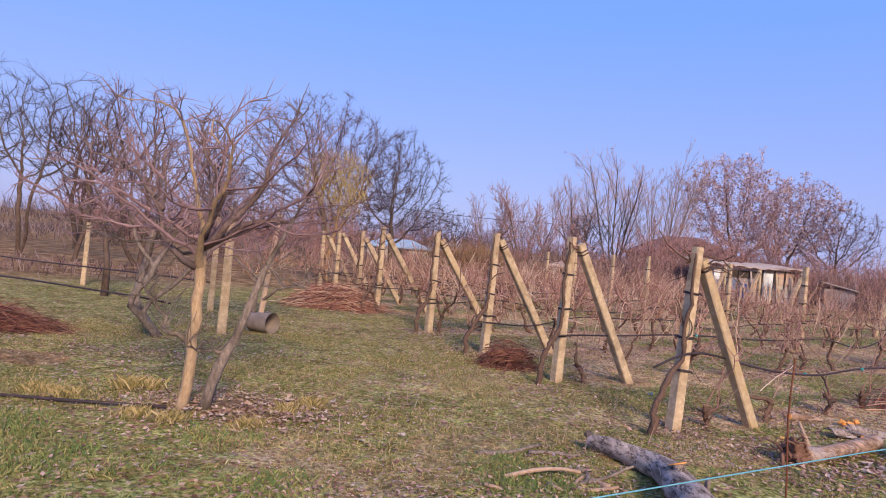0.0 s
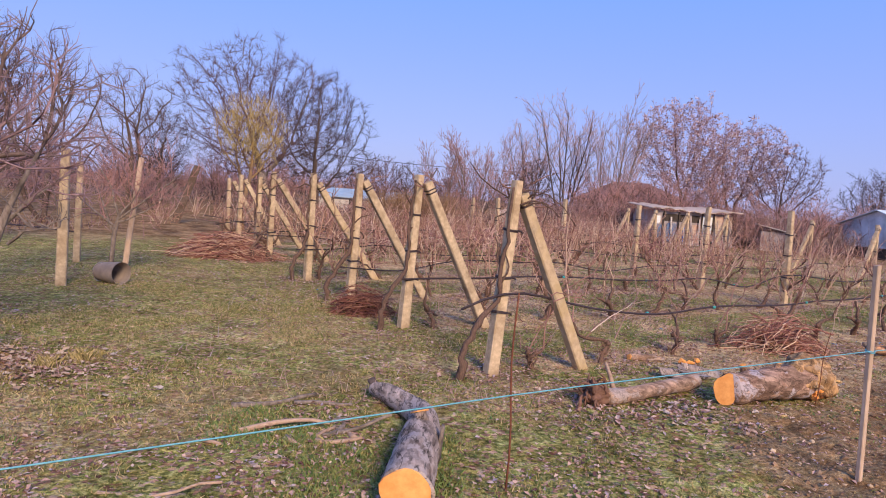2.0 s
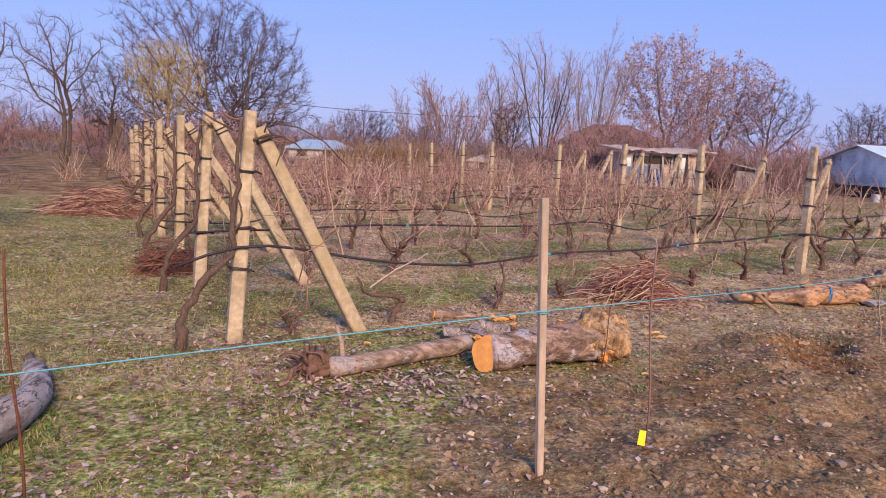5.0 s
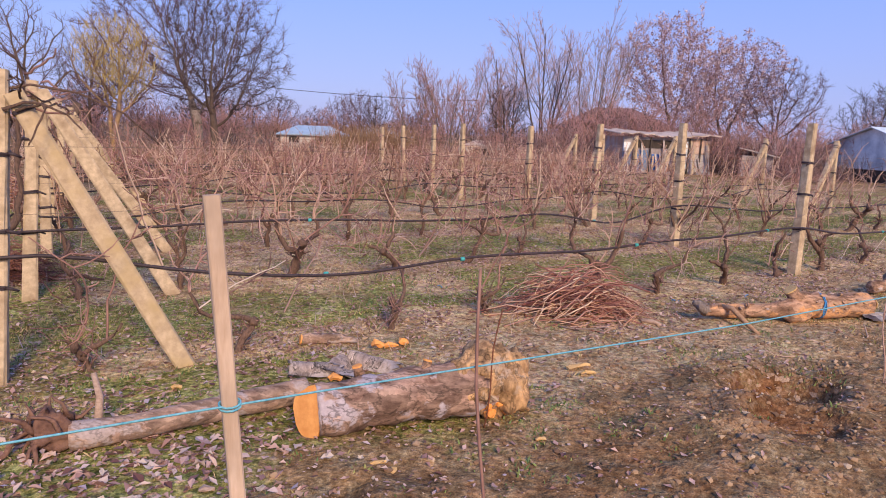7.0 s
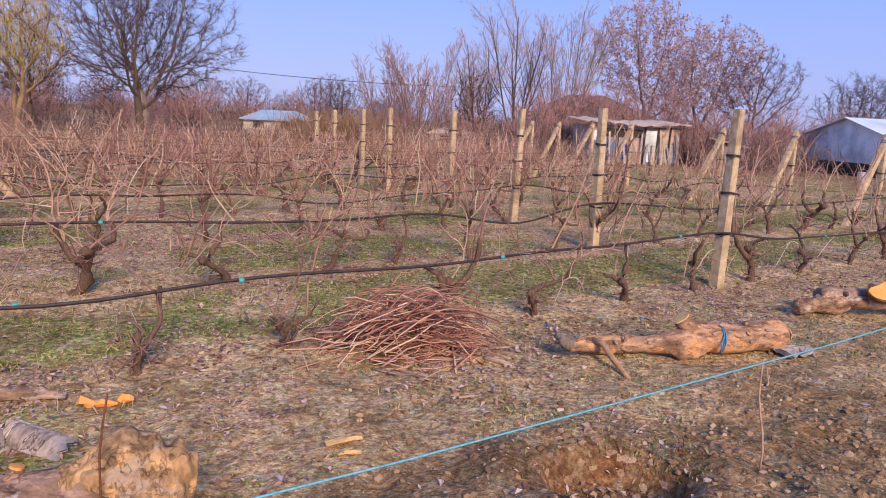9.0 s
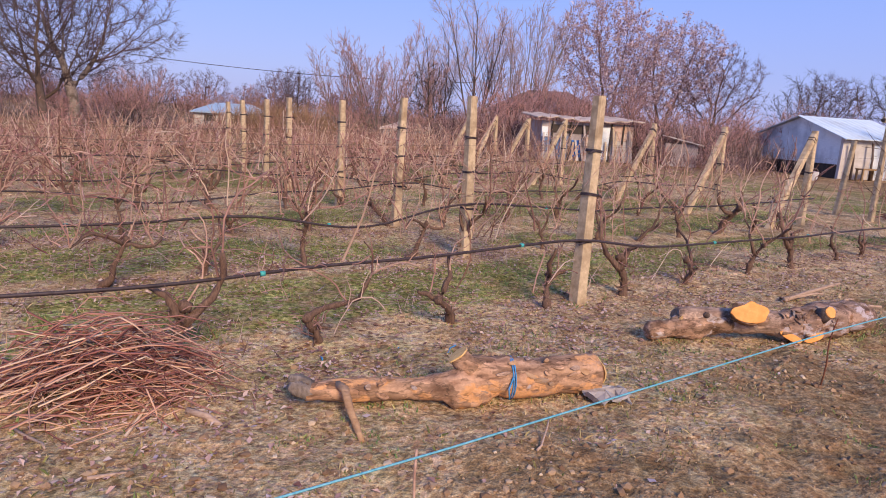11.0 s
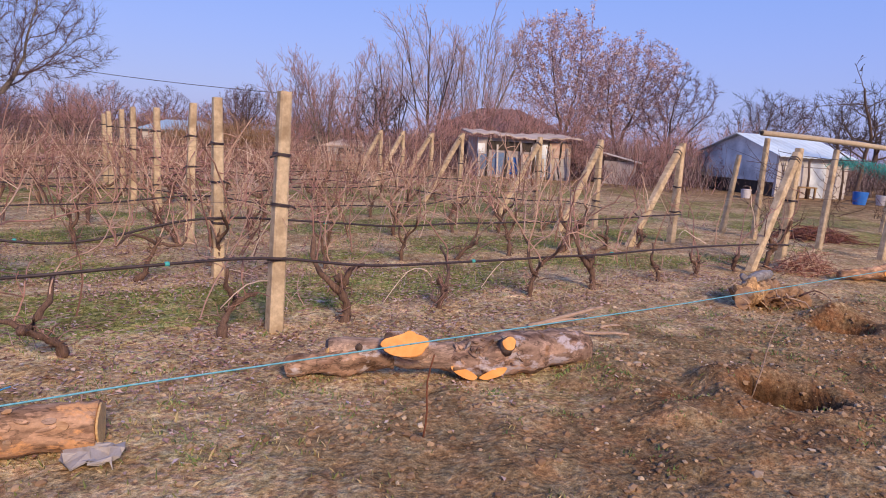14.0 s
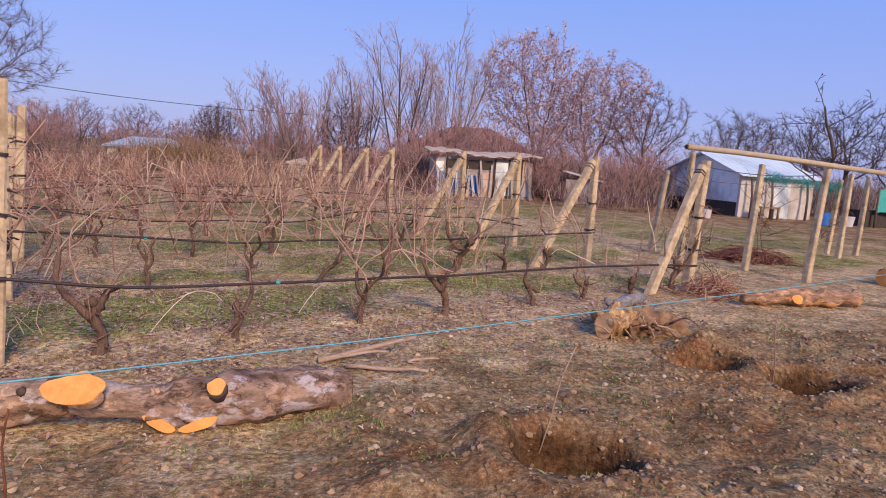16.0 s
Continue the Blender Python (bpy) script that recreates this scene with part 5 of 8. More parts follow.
for x, y, z, rx, roll, n_c in ((0.075, -0.118, 0.045, 0.082, 0.32, (-0.15, -0.9, 0.25)), (0.255, -0.128, 0.045, 0.088, -0.25, (0.1, -0.9, 0.3))):
    b = Build()
    tube(b, [(x, y + 0.12, z + 0.05), (x, y + 0.05, z + 0.02), (x, y + 0.005, z)], [rx * 0.7, rx * 0.9, rx * 0.9], 16, squash=0.4, rough=0.08, rng=rng)
    low = part("branch_stub", b, LOG_SCALY, log)
    part("sawn_limb", cut_face((x, y - 0.006, z), n_c, rx, 0.027, rng, 0.008, roll), CUT_WOOD, low, "oval orange saw cut", False)

# far logs by the pergola
log = thing("felled_log", pose(15.8, 12.55, gz(15.8, 12.55)), "peeled tan log lying on bare earth near the pergola", "log", "felled logs")
part("bark", log_body([(-0.72, -0.1, 0.08), (-0.4, -0.05, 0.09), (-0.1, -0.03, 0.1), (0.3, 0.02, 0.11), (0.75, 0.08, 0.11)], [0.05, 0.06, 0.085, 0.09, 0.09], rng, 14, 0.28), LOG_TAN, log)
part("sawn_knot", cut_face((-0.1, -0.13, 0.1), (-0.2, -0.9, 0.3), 0.06, 0.05, rng), CUT_WOOD, log, "orange saw cut", False)
log = thing("felled_log", pose(18.5, 14.4, gz(18.5, 14.4)), "log end with an orange sawn face near the pergola", "log", "felled logs")
part("bark", log_body([(-0.3, -0.1, 0.13), (0.3, 0.1, 0.13), (0.9, 0.2, 0.13)], [0.13, 0.13, 0.12], rng, 14, 0.06), LOG_SCALY, log)
part("sawn_end", cut_face((-0.305, -0.1, 0.13), (-0.95, -0.3, 0.05), 0.125, 0.125, rng), CUT_WOOD, log, "orange fresh sawn face", False)

# an upturned stump with its roots and a grey branch
st = thing("root_stump", pose(13.18, 11.0, gz(13.18, 11.0)), "torn root stump with lichened branch, caked in brown earth", "stump")
part("core", log_body([(-0.17, -0.10, 0.10), (-0.09, -0.06, 0.125), (0.02, 0.0, 0.13), (0.12, 0.05, 0.12), (0.2, 0.08, 0.09)], [0.10, 0.125, 0.125, 0.11, 0.07], rng, 18, 0.3), TORN, st, "torn ochre root wood")
part("sawn_side", cut_face((-0.155, -0.15, 0.115), (-0.55, -0.8, 0.1), 0.085, 0.105, rng, 0.02, 0.2), BARK_TAN, st, "pale cut side", False)
b = Build()
tube(b, [(-0.08, -0.02, 0.18), (0.0, 0.03, 0.25), (0.09, 0.08, 0.285), (0.19, 0.15, 0.29), (0.25, 0.2, 0.28), (0.31, 0.25, 0.29)], [0.055, 0.062, 0.056, 0.05, 0.043, 0.03], 11, rough=0.18, rng=rng)
part("branch", b, LICHEN_BARK, st, "blue-grey lichened branch")
b = Build()
tube(b, crooked(rng, (-0.02, 0.03, 0.22), (-0.6, 0.2, 0.35), 0.12, 5, 0.2), taper(0.045, 0.025, 6), 9, rough=0.2, rng=rng)
part("branch", b, LICHEN_BARK, st, "blue-grey lichened branch")
part("soil_clump", log_body([(0.08, 0.0, 0.05), (0.2, 0.04, 0.09), (0.36, 0.07, 0.08), (0.52, 0.09, 0.05), (0.66, 0.1, 0.0)], [0.06, 0.125, 0.12, 0.10, 0.05], rng, 18, 0.45), CAKED, st, "brown earth still held by the roots")
for _ in range(20):
    b = Build()
    tube(b, crooked(rng, (rng.uniform(-0.12, 0.45), rng.uniform(-0.12, 0.02), rng.uniform(0.05, 0.16)), (rng.uniform(-0.6, 1), rng.uniform(-1.2, 0.1), rng.uniform(-0.5, 0.4)), rng.uniform(0.12, 0.4), 7, 0.32), taper(rng.uniform(0.006, 0.014), 0.003, 8), 5, rough=0.2, rng=rng)
    part("root", b, rng.choice((TORN, ROOT_BARK, STICK_WOOD)), st)

# scraps of blue twine under the vines
for x, y, a in ((7.75, 8.35, 0.3), (7.4, 8.45, 1.2), (6.9, 8.2, 2.0), (4.8, 8.3, 0.5), (2.6, 7.2, 0.2), (0.2, 9.4, 1.0)):
    b = Build()
    d = Vector((math.cos(a), math.sin(a), 0))
    tube(b, crooked(rng, -d * 0.07, d, 0.16, 7, 0.5), [0.004] * 8, 5)
    single("twine_scrap", b, TWINE, pose(x, y, gz(x, y) + 0.015), "scrap of bright blue twine on the ground", "twine", "twine scraps")

# ---- brush piles of cut canes ----
def brush_pile(x, y, rx, ry, h, count, mat, seed, label, turn=0.0, r=0.006, length=(0.5, 1.1)):
    s = np.random.RandomState(seed)
    a, q = s.uniform(0, 2 * np.pi, count), np.sqrt(s.uniform(0, 1, count))
    px, py = rx * q * np.cos(a) * 0.75, ry * q * np.sin(a) * 0.75
    top = h * np.clip(1 - q * q, 0, 1)
    pz = 0.02 + top * s.uniform(0, 1, count) ** 0.6
    ang = np.where(s.uniform(0, 1, count) < 0.2, s.uniform(0, 6.28, count), s.normal(turn, 0.45, count))
    half = s.uniform(*length, count) * np.where(s.uniform(0, 1, count) < 0.12, 0.8, 0.5) * np.minimum(1, 0.35 + rx)
    d = np.stack([np.cos(ang), np.sin(ang), s.normal(0, 0.12, count)], 1) * half[:, None]
    c = np.stack([px, py, pz], 1)
    p0, p2 = c - d, c + d
    p0[:, 2] = np.maximum(p0[:, 2] - 0.35 * half * s.uniform(0, 1, count), 0.01)
    p2[:, 2] = np.maximum(p2[:, 2] - 0.35 * half * s.uniform(0, 1, count), 0.01)
    b = Build()
    f = np.linspace(0, 1, 6)[None, :, None]
    mid = 2 * (c + s.normal(0, 0.06, (count, 3))) - (p0 + p2) / 2
    pts = p0[:, None] * (1 - f) ** 2 + mid[:, None] * 2 * f * (1 - f) + p2[:, None] * f * f
    pts[:, 1:-1] += s.normal(0, 0.016, (count, 4, 3))
    pts[:, :, 2] = np.maximum(pts[:, :, 2], 0.008)
    wands(b, pts, s.uniform(0.45, 1.3, count) * r)
    return single("brush_pile", b, mat, pose(x, y, gz(x, y)), label, "brush pile", "brush piles", "stuff")


brush_pile(5.92, 7.62, 0.56, 0.36, 0.38, 400, BRUSH, 31, "heap of cut reddish-tan vine canes on the ground", 0.35, 0.0064, (0.35, 0.8))
brush_pile(0.98, 7.9, 0.36, 0.26, 0.32, 280, BRUSH_OLD, 32, "heap of dark reddish cut canes on the grass", 0.2, 0.0055, (0.35, 0.75))
brush_pile(-2.2, 12.6, 1.0, 0.7, 0.5, 800, BRUSH, 33, "large heap of cut reddish canes on the lane's grass", 0.1, 0.008)
brush_pile(15.0, 13.0, 0.40, 0.3, 0.28, 260, BRUSH, 34, "heap of dry cut canes beside the pergola posts", 0.4, 0.0045, (0.3, 0.7))
brush_pile(17.4, 16.4, 0.7, 0.4, 0.18, 260, BRUSH_OLD, 35, "low heap of dry cut canes before the shed", 0.2, 0.008)
brush_pile(-5.3, 7.35, 0.7, 0.35, 0.26, 420, BRUSH_OLD, 36, "low heap of dark cut canes on the grass", 0.1, 0.006)
brush_pile(-4.75, 5.6, 0.35, 0.25, 0.16, 160, BRUSH_OLD, 37, "small heap of dark cut canes by sandy earth", 0.1, 0.006)

# ---- sticks and chips on the ground ----
def stick(pts, r, mat, label, x, y, name="stick"):
    b = Build()
    tube(b, pts, taper(r, r * 0.6, len(pts)), 7, rough=0.08, rng=rng)
    return single(name, b, mat, pose(x, y, gz(x, y) + r * 0.8), label, "stick", "fallen sticks")


for x, y, ang, ln, r in ((0.95, 4.1, 0.35, 0.55, 0.018), (1.15, 3.85, -0.6, 0.42, 0.016), (1.3, 4.15, 0.9, 0.35, 0.02), (0.75, 3.75, -0.2, 0.4, 0.013), (1.1, 4.55, 0.1, 0.4, 0.016), (1.35, 4.35, 0.5, 0.3, 0.014), (0.6, 3.2, 0.2, 0.6, 0.01), (0.8, 4.5, 0.35, 0.6, 0.022), (1.33, 4.15, 2.0, 0.26, 0.02), (1.3, 3.95, 0.05, 0.28, 0.016), (1.42, 4.2, 0.5, 0.36, 0.015), (1.2, 4.1, 1.2, 0.22, 0.014),
                         (6.67, 7.30, -0.36, 0.58, 0.019), (11.1, 10.1, 0.5, 0.7, 0.022), (11.4, 9.95, 0.2, 0.75, 0.02), (10.95, 9.85, 0.9, 0.4, 0.014), (11.25, 9.75, -0.3, 0.55, 0.016), (11.05, 10.0, 0.0, 0.45, 0.014), (11.5, 10.1, 0.75, 0.3, 0.012), (6.35, 6.9, 0.5, 0.3, 0.008), (8.1, 7.2, 0.9, 0.22, 0.006), (5.9, 7.05, -0.7, 0.5, 0.007), (6.6, 7.0, -0.9, 0.35, 0.006), (7.1, 6.7, -0.6, 0.3, 0.008)):
    d = Vector((math.cos(ang), math.sin(ang), 0))
    stick(crooked(rng, -d * ln / 2, d, ln, 5, 0.12), r, rng.choice((STICK_WOOD, BARK_GREY, STICK_WOOD)), "dry fallen stick on the ground", x, y)


def chip(x, y, ln, wd, th, ang, mat=None):
    b = Build()
    d = Vector((math.cos(ang), math.sin(ang), 0))
    tube(b, [-d * ln / 2, -d * ln * 0.2 + Vector((0, 0, th * 0.3)), d * ln * 0.2 + Vector((0, 0, th * 0.2)), d * ln / 2], [wd * 0.3, wd * 0.42, wd * 0.36, wd * 0.3], 5, rough=0.5, rng=rng, squash=th / wd)
    return single("wood_chip", b, mat or CUT_WOOD, pose(x, y, gz(x, y) + th * 0.4), "split orange wood chip on the ground", "wood chip", "wood chips", smooth=False)


for x, y, ln, wd, th, ang, mat in ((4.37, 6.57, 0.08, 0.07, 0.06, 0.1, None), (4.46, 6.59, 0.1, 0.05, 0.035, 0.2, None), (4.54, 6.62, 0.06, 0.06, 0.05, 0.6, None),
                                   (5.68, 6.3, 0.17, 0.05, 0.03, 0.5, PALE_WOOD), (5.72, 6.2, 0.10, 0.04, 0.025, 0.2, PALE_WOOD), (3.35, 5.75, 0.05, 0.04, 0.03, 0.4, PALE_WOOD), (4.45, 5.66, 0.08, 0.06, 0.04, 0.1, None), (4.2, 5.92, 0.07, 0.06, 0.05, 0.1, None),
                                   (4.55, 5.02, 0.07, 0.04, 0.02, 0.4, PALE_WOOD), (4.62, 4.98, 0.05, 0.04, 0.02, 1.2, PALE_WOOD), (5.3, 5.3, 0.05, 0.04, 0.02, 0.3, PALE_WOOD), (3.9, 4.75, 0.06, 0.05, 0.02, 0.3, STICK_WOOD), (4.1, 4.6, 0.05, 0.05, 0.02, 0.9, STICK_WOOD)):
    chip(x, y, ln, wd, th, ang, mat)
# a split billet with a pale face
billet = thing("split_billet", pose(4.02, 6.63, gz(4.02, 6.63), 0, 0, 8), "short split billet, pale wood above, orange end", "firewood")
part("billet_body", log_body([(-0.18, 0, 0.03), (-0.08, 0, 0.032), (0.08, 0.01, 0.03), (0.2, 0.0, 0.02)], [0.034, 0.038, 0.032, 0.012], rng, 12, 0.3), LOG_SLIM, billet)
part("sawn_end", cut_face((-0.182, 0, 0.03), (-1, -0.3, 0.2), 0.032, 0.032, rng), CUT_WOOD, billet, "orange sawn end", False)


def bark_slab(x, y, ln, wd, turn, lift, label):
    b = Build()
    n_a, n_l = 7, 6
    v = []
    for t in (0, 0.012):
        for i in range(n_l):
            for k in range(n_a):
                a = -0.9 + 1.8 * k / (n_a - 1)
                r = wd * 0.62 - t
                v.append((ln * (i / (n_l - 1) - 0.5) + 0.02 * math.sin(3 * k + i) * (i in (0, n_l - 1)), r * math.sin(a) + rng.uniform(-0.004, 0.004), r * math.cos(a) - wd * 0.35 + rng.uniform(-0.006, 0.006)))
    o = n_a * n_l
    q = [(i * n_a + k, i * n_a + k + 1, (i + 1) * n_a + k + 1, (i + 1) * n_a + k) for i in range(n_l - 1) for k in range(n_a - 1)]
    rim = [i * n_a for i in range(n_l)] + [(n_l - 1) * n_a + k for k in range(1, n_a)] + [i * n_a + n_a - 1 for i in range(n_l - 2, -1, -1)] + list(range(n_a - 2, 0, -1))
    f = [tuple(reversed(p)) for p in q] + [tuple(o + i for i in p) for p in q] + [(rim[i], rim[(i + 1) % len(rim)], o + rim[(i + 1) % len(rim)], o + rim[i]) for i in range(len(rim))]
    b.add(v, f)
    return single("bark_slab", b, LOG_GREY, pose(x, y, gz(x, y) + wd * 0.25, lift, rng.uniform(-8, 8), turn), label, "bark", "bark slabs")


for x, y, ln, wd, turn, lift in ((4.06, 6.02, 0.30, 0.15, 10, 12), (4.24, 5.98, 0.26, 0.12, -25, -20), (4.38, 6.16, 0.34, 0.13, -18, 25), (4.2, 6.12, 0.18, 0.14, 75, 35)):
    bark_slab(x, y, ln, wd, turn, lift, "loose slab of grey bark among wood chips")
# a scrap of pale sacking beside the peeled log
b = Build()
n_s = 7
sv = [(0.22 * (i / (n_s - 1) - 0.5) + 0.03 * rng.uniform(-1, 1), 0.15 * (j / (n_s - 1) - 0.5) + 0.03 * rng.uniform(-1, 1), 0.015 + 0.05 * rng.random()) for j in range(n_s) for i in range(n_s)]
sv += [(x, y, z - 0.006) for x, y, z in sv]
sf = [(j * n_s + i, j * n_s + i + 1, (j + 1) * n_s + i + 1, (j + 1) * n_s + i) for j in range(n_s - 1) for i in range(n_s - 1)]
sf += [tuple(n_s * n_s + i for i in reversed(f)) for f in sf]
b.add(sv, sf)
single("plastic_scrap", b, DUSTY_PLASTIC, pose(8.52, 7.72, gz(8.52, 7.72)), "crumpled dusty plastic scrap beside a peeled log", "scrap", smooth=False)

# ---- bare trees ----
def limb(b, rng, p, d, length, r, level, P, twigs):
    """Grows one limb and what springs from it. twigs collects the finest shoots as straight lines."""
    steps = P["steps"][min(level, len(P["steps"]) - 1)]
    pts, ds = [Vector(p)], [Vector(d).normalized()]
    q, w = Vector(p), Vector(d).normalized()
    for _ in range(steps):
        w = (w + Vector((rng.gauss(0, P["wander"]), rng.gauss(0, P["wander"]), rng.gauss(0, P["wander"] * 0.6) + P["lift"][min(level, 3)]))).normalized()
        q = q + w * (length / steps)
        pts.append(q.copy())
        ds.append(w.copy())
    end = r * P["taper"]
    tube(b[0 if level < 2 else 1], pts, taper(r, max(end, P["thin"]), steps + 1), 7 if level == 0 else (5 if level == 1 else 3), cap=False)
    if level >= P["depth"]:
        for _ in range(P["tips"]):
            i = rng.randrange(1, steps + 1)
            side = Vector((rng.gauss(0, 1), rng.gauss(0, 1), rng.gauss(0.35, 0.7))).normalized()
            t = (ds[i] * 0.8 + side * 0.75).normalized()
            twigs.append((pts[i], pts[i] + t * length * rng.uniform(0.3, 0.75), P["thin"]))
        return
    count = P["count"][min(level, len(P["count"]) - 1)]
    for k in range(count):
        f = P["bare"][min(level, 2)] + (1 - P["bare"][min(level, 2)]) * (k + rng.random()) / count
        i = min(int(f * steps), steps - 1)
        o = pts[i].lerp(pts[i + 1], f * steps - i if f < 1 else 1.0)
        a = rng.uniform(0, 2 * math.pi)
        side = ds[i].cross(Vector((math.cos(a), math.sin(a), 0.3))).normalized()
        t = (ds[i] * P["ahead"][min(level, 2)] + side * 1.0).normalized()
        limb(b, rng, o, t, length * P["ratio"][min(level, 2)] * rng.uniform(0.7, 1.15) * (1.15 - 0.45 * f), max(r * (1 - 0.65 * f) * P["thick"], P["thin"]), level + 1, P, twigs)


def tree(seed, height, P, bark, twig_mat, label, stems=1, name="bare_tree", half=2.0, leaves=None, leaf_n=0, extra=None):
    rng = random.Random(seed)
    ob = thing(name, pose(0, 0, -30), label, "tree", "bare trees")
    b, twigs = (Build(), Build()), []
    for s in range(stems):
        a = 2 * math.pi * s / max(stems, 1) + rng.uniform(-0.4, 0.4)
        out = P["spread"] if stems > 1 else 0.06
        start = Vector((0.12 * math.cos(a), 0.12 * math.sin(a), -0.1)) if stems > 1 else Vector((0, 0, -0.1))
        limb(b, rng, start, (out * math.cos(a), out * math.sin(a), 1), height * P["trunk"] * (rng.uniform(0.75, 1.05) if stems > 1 else 1.0), P["girth"] * height, 0, P, twigs)
    # bring the grown tree to its height and breadth
    tips = np.array([tuple(t[1]) for t in twigs])
    grow_z = height / np.percentile(tips[:, 2], 99.7)
    grow_x = half / np.percentile(np.hypot(tips[:, 0] - tips[:, 0].mean(), tips[:, 1] - tips[:, 1].mean()), 90)
    fit_to = np.array([grow_x, grow_x, grow_z])
    spikes(b[1], [tuple(t[0]) for t in twigs], [tuple(t[1]) for t in twigs], [t[2] / grow_x for t in twigs])
    for shape in b:
        shape.v = [v * fit_to for v in shape.v]
    twigs = [(t[0], Vector(np.array(t[1]) * fit_to), t[2]) for t in twigs]
    part("trunk", b[0], bark, ob)
    part("crown", b[1], twig_mat, ob)
    if leaves:
        r = np.random.RandomState(seed)
        ends = np.array([tuple(t[1]) for t in twigs])
        pick = ends[r.randint(len(ends), size=leaf_n)] + r.normal(0, 0.10, (leaf_n, 3))
        e1, e2 = r.normal(0, 1, (leaf_n, 3)), r.normal(0, 1, (leaf_n, 3))
        e1 /= np.linalg.norm(e1, axis=1, keepdims=True)
        e2 /= np.linalg.norm(e2, axis=1, keepdims=True)
        sz = r.uniform(0.035, 0.085, (leaf_n, 1))
        v = np.stack([pick - e1 * sz, pick + e2 * sz * 0.6, pick + e1 * sz, pick - e2 * sz * 0.6], 1)
        lb = Build()
        lb.add_np(v, np.arange(leaf_n)[:, None] * 4 + np.array([[0, 1, 2, 3]]))
        part("dry_leaves", lb, leaves, ob, "withered brown leaves still hanging")
    if extra:
        extra(ob, rng)
    return ob


def style(**k):
    base = dict(steps=(7, 6, 5, 4), wander=0.13, lift=(0.05, 0.06, 0.04, 0.02), taper=0.35, thin=0.008, depth=3, tips=4, count=(8, 7, 5), bare=(0.3, 0.2, 0.15), ahead=(0.75, 0.8, 0.9), ratio=(0.62, 0.55, 0.55), thick=0.55, trunk=0.7, girth=0.018, spread=0.4)
    base.update(k)
    return base


TALL = style(trunk=0.95, count=(11, 6), ratio=(0.36, 0.5), ahead=(1.5, 1.3), bare=(0.25, 0.15), wander=0.06, thin=0.010, spread=0.30, girth=0.008, depth=2, steps=(9, 6, 4), lift=(0.03, 0.10, 0.06, 0), tips=4)
FAN = style(trunk=0.95, count=(12, 6), ratio=(0.33, 0.5), ahead=(1.5, 1.2), bare=(0.18, 0.12), wander=0.06, thin=0.010, spread=0.68, girth=0.007, depth=2, steps=(9, 6, 4), lift=(0.05, 0.10, 0.06, 0), tips=4)


def put(ob, x, y, turn=0.0, size=1.0, wide=1.0):
    ob.matrix_world = pose(x, y, gz(x, y), 0, 0, turn) @ Matrix.Diagonal((size * wide, size * wide, size, 1))
    return ob


def again(ob, x, y, turn, size=1.0, wide=1.0):
    return copy_thing(ob, pose(x, y, gz(x, y), 0, 0, turn) @ Matrix.Diagonal((size * wide, size * wide, size, 1)))


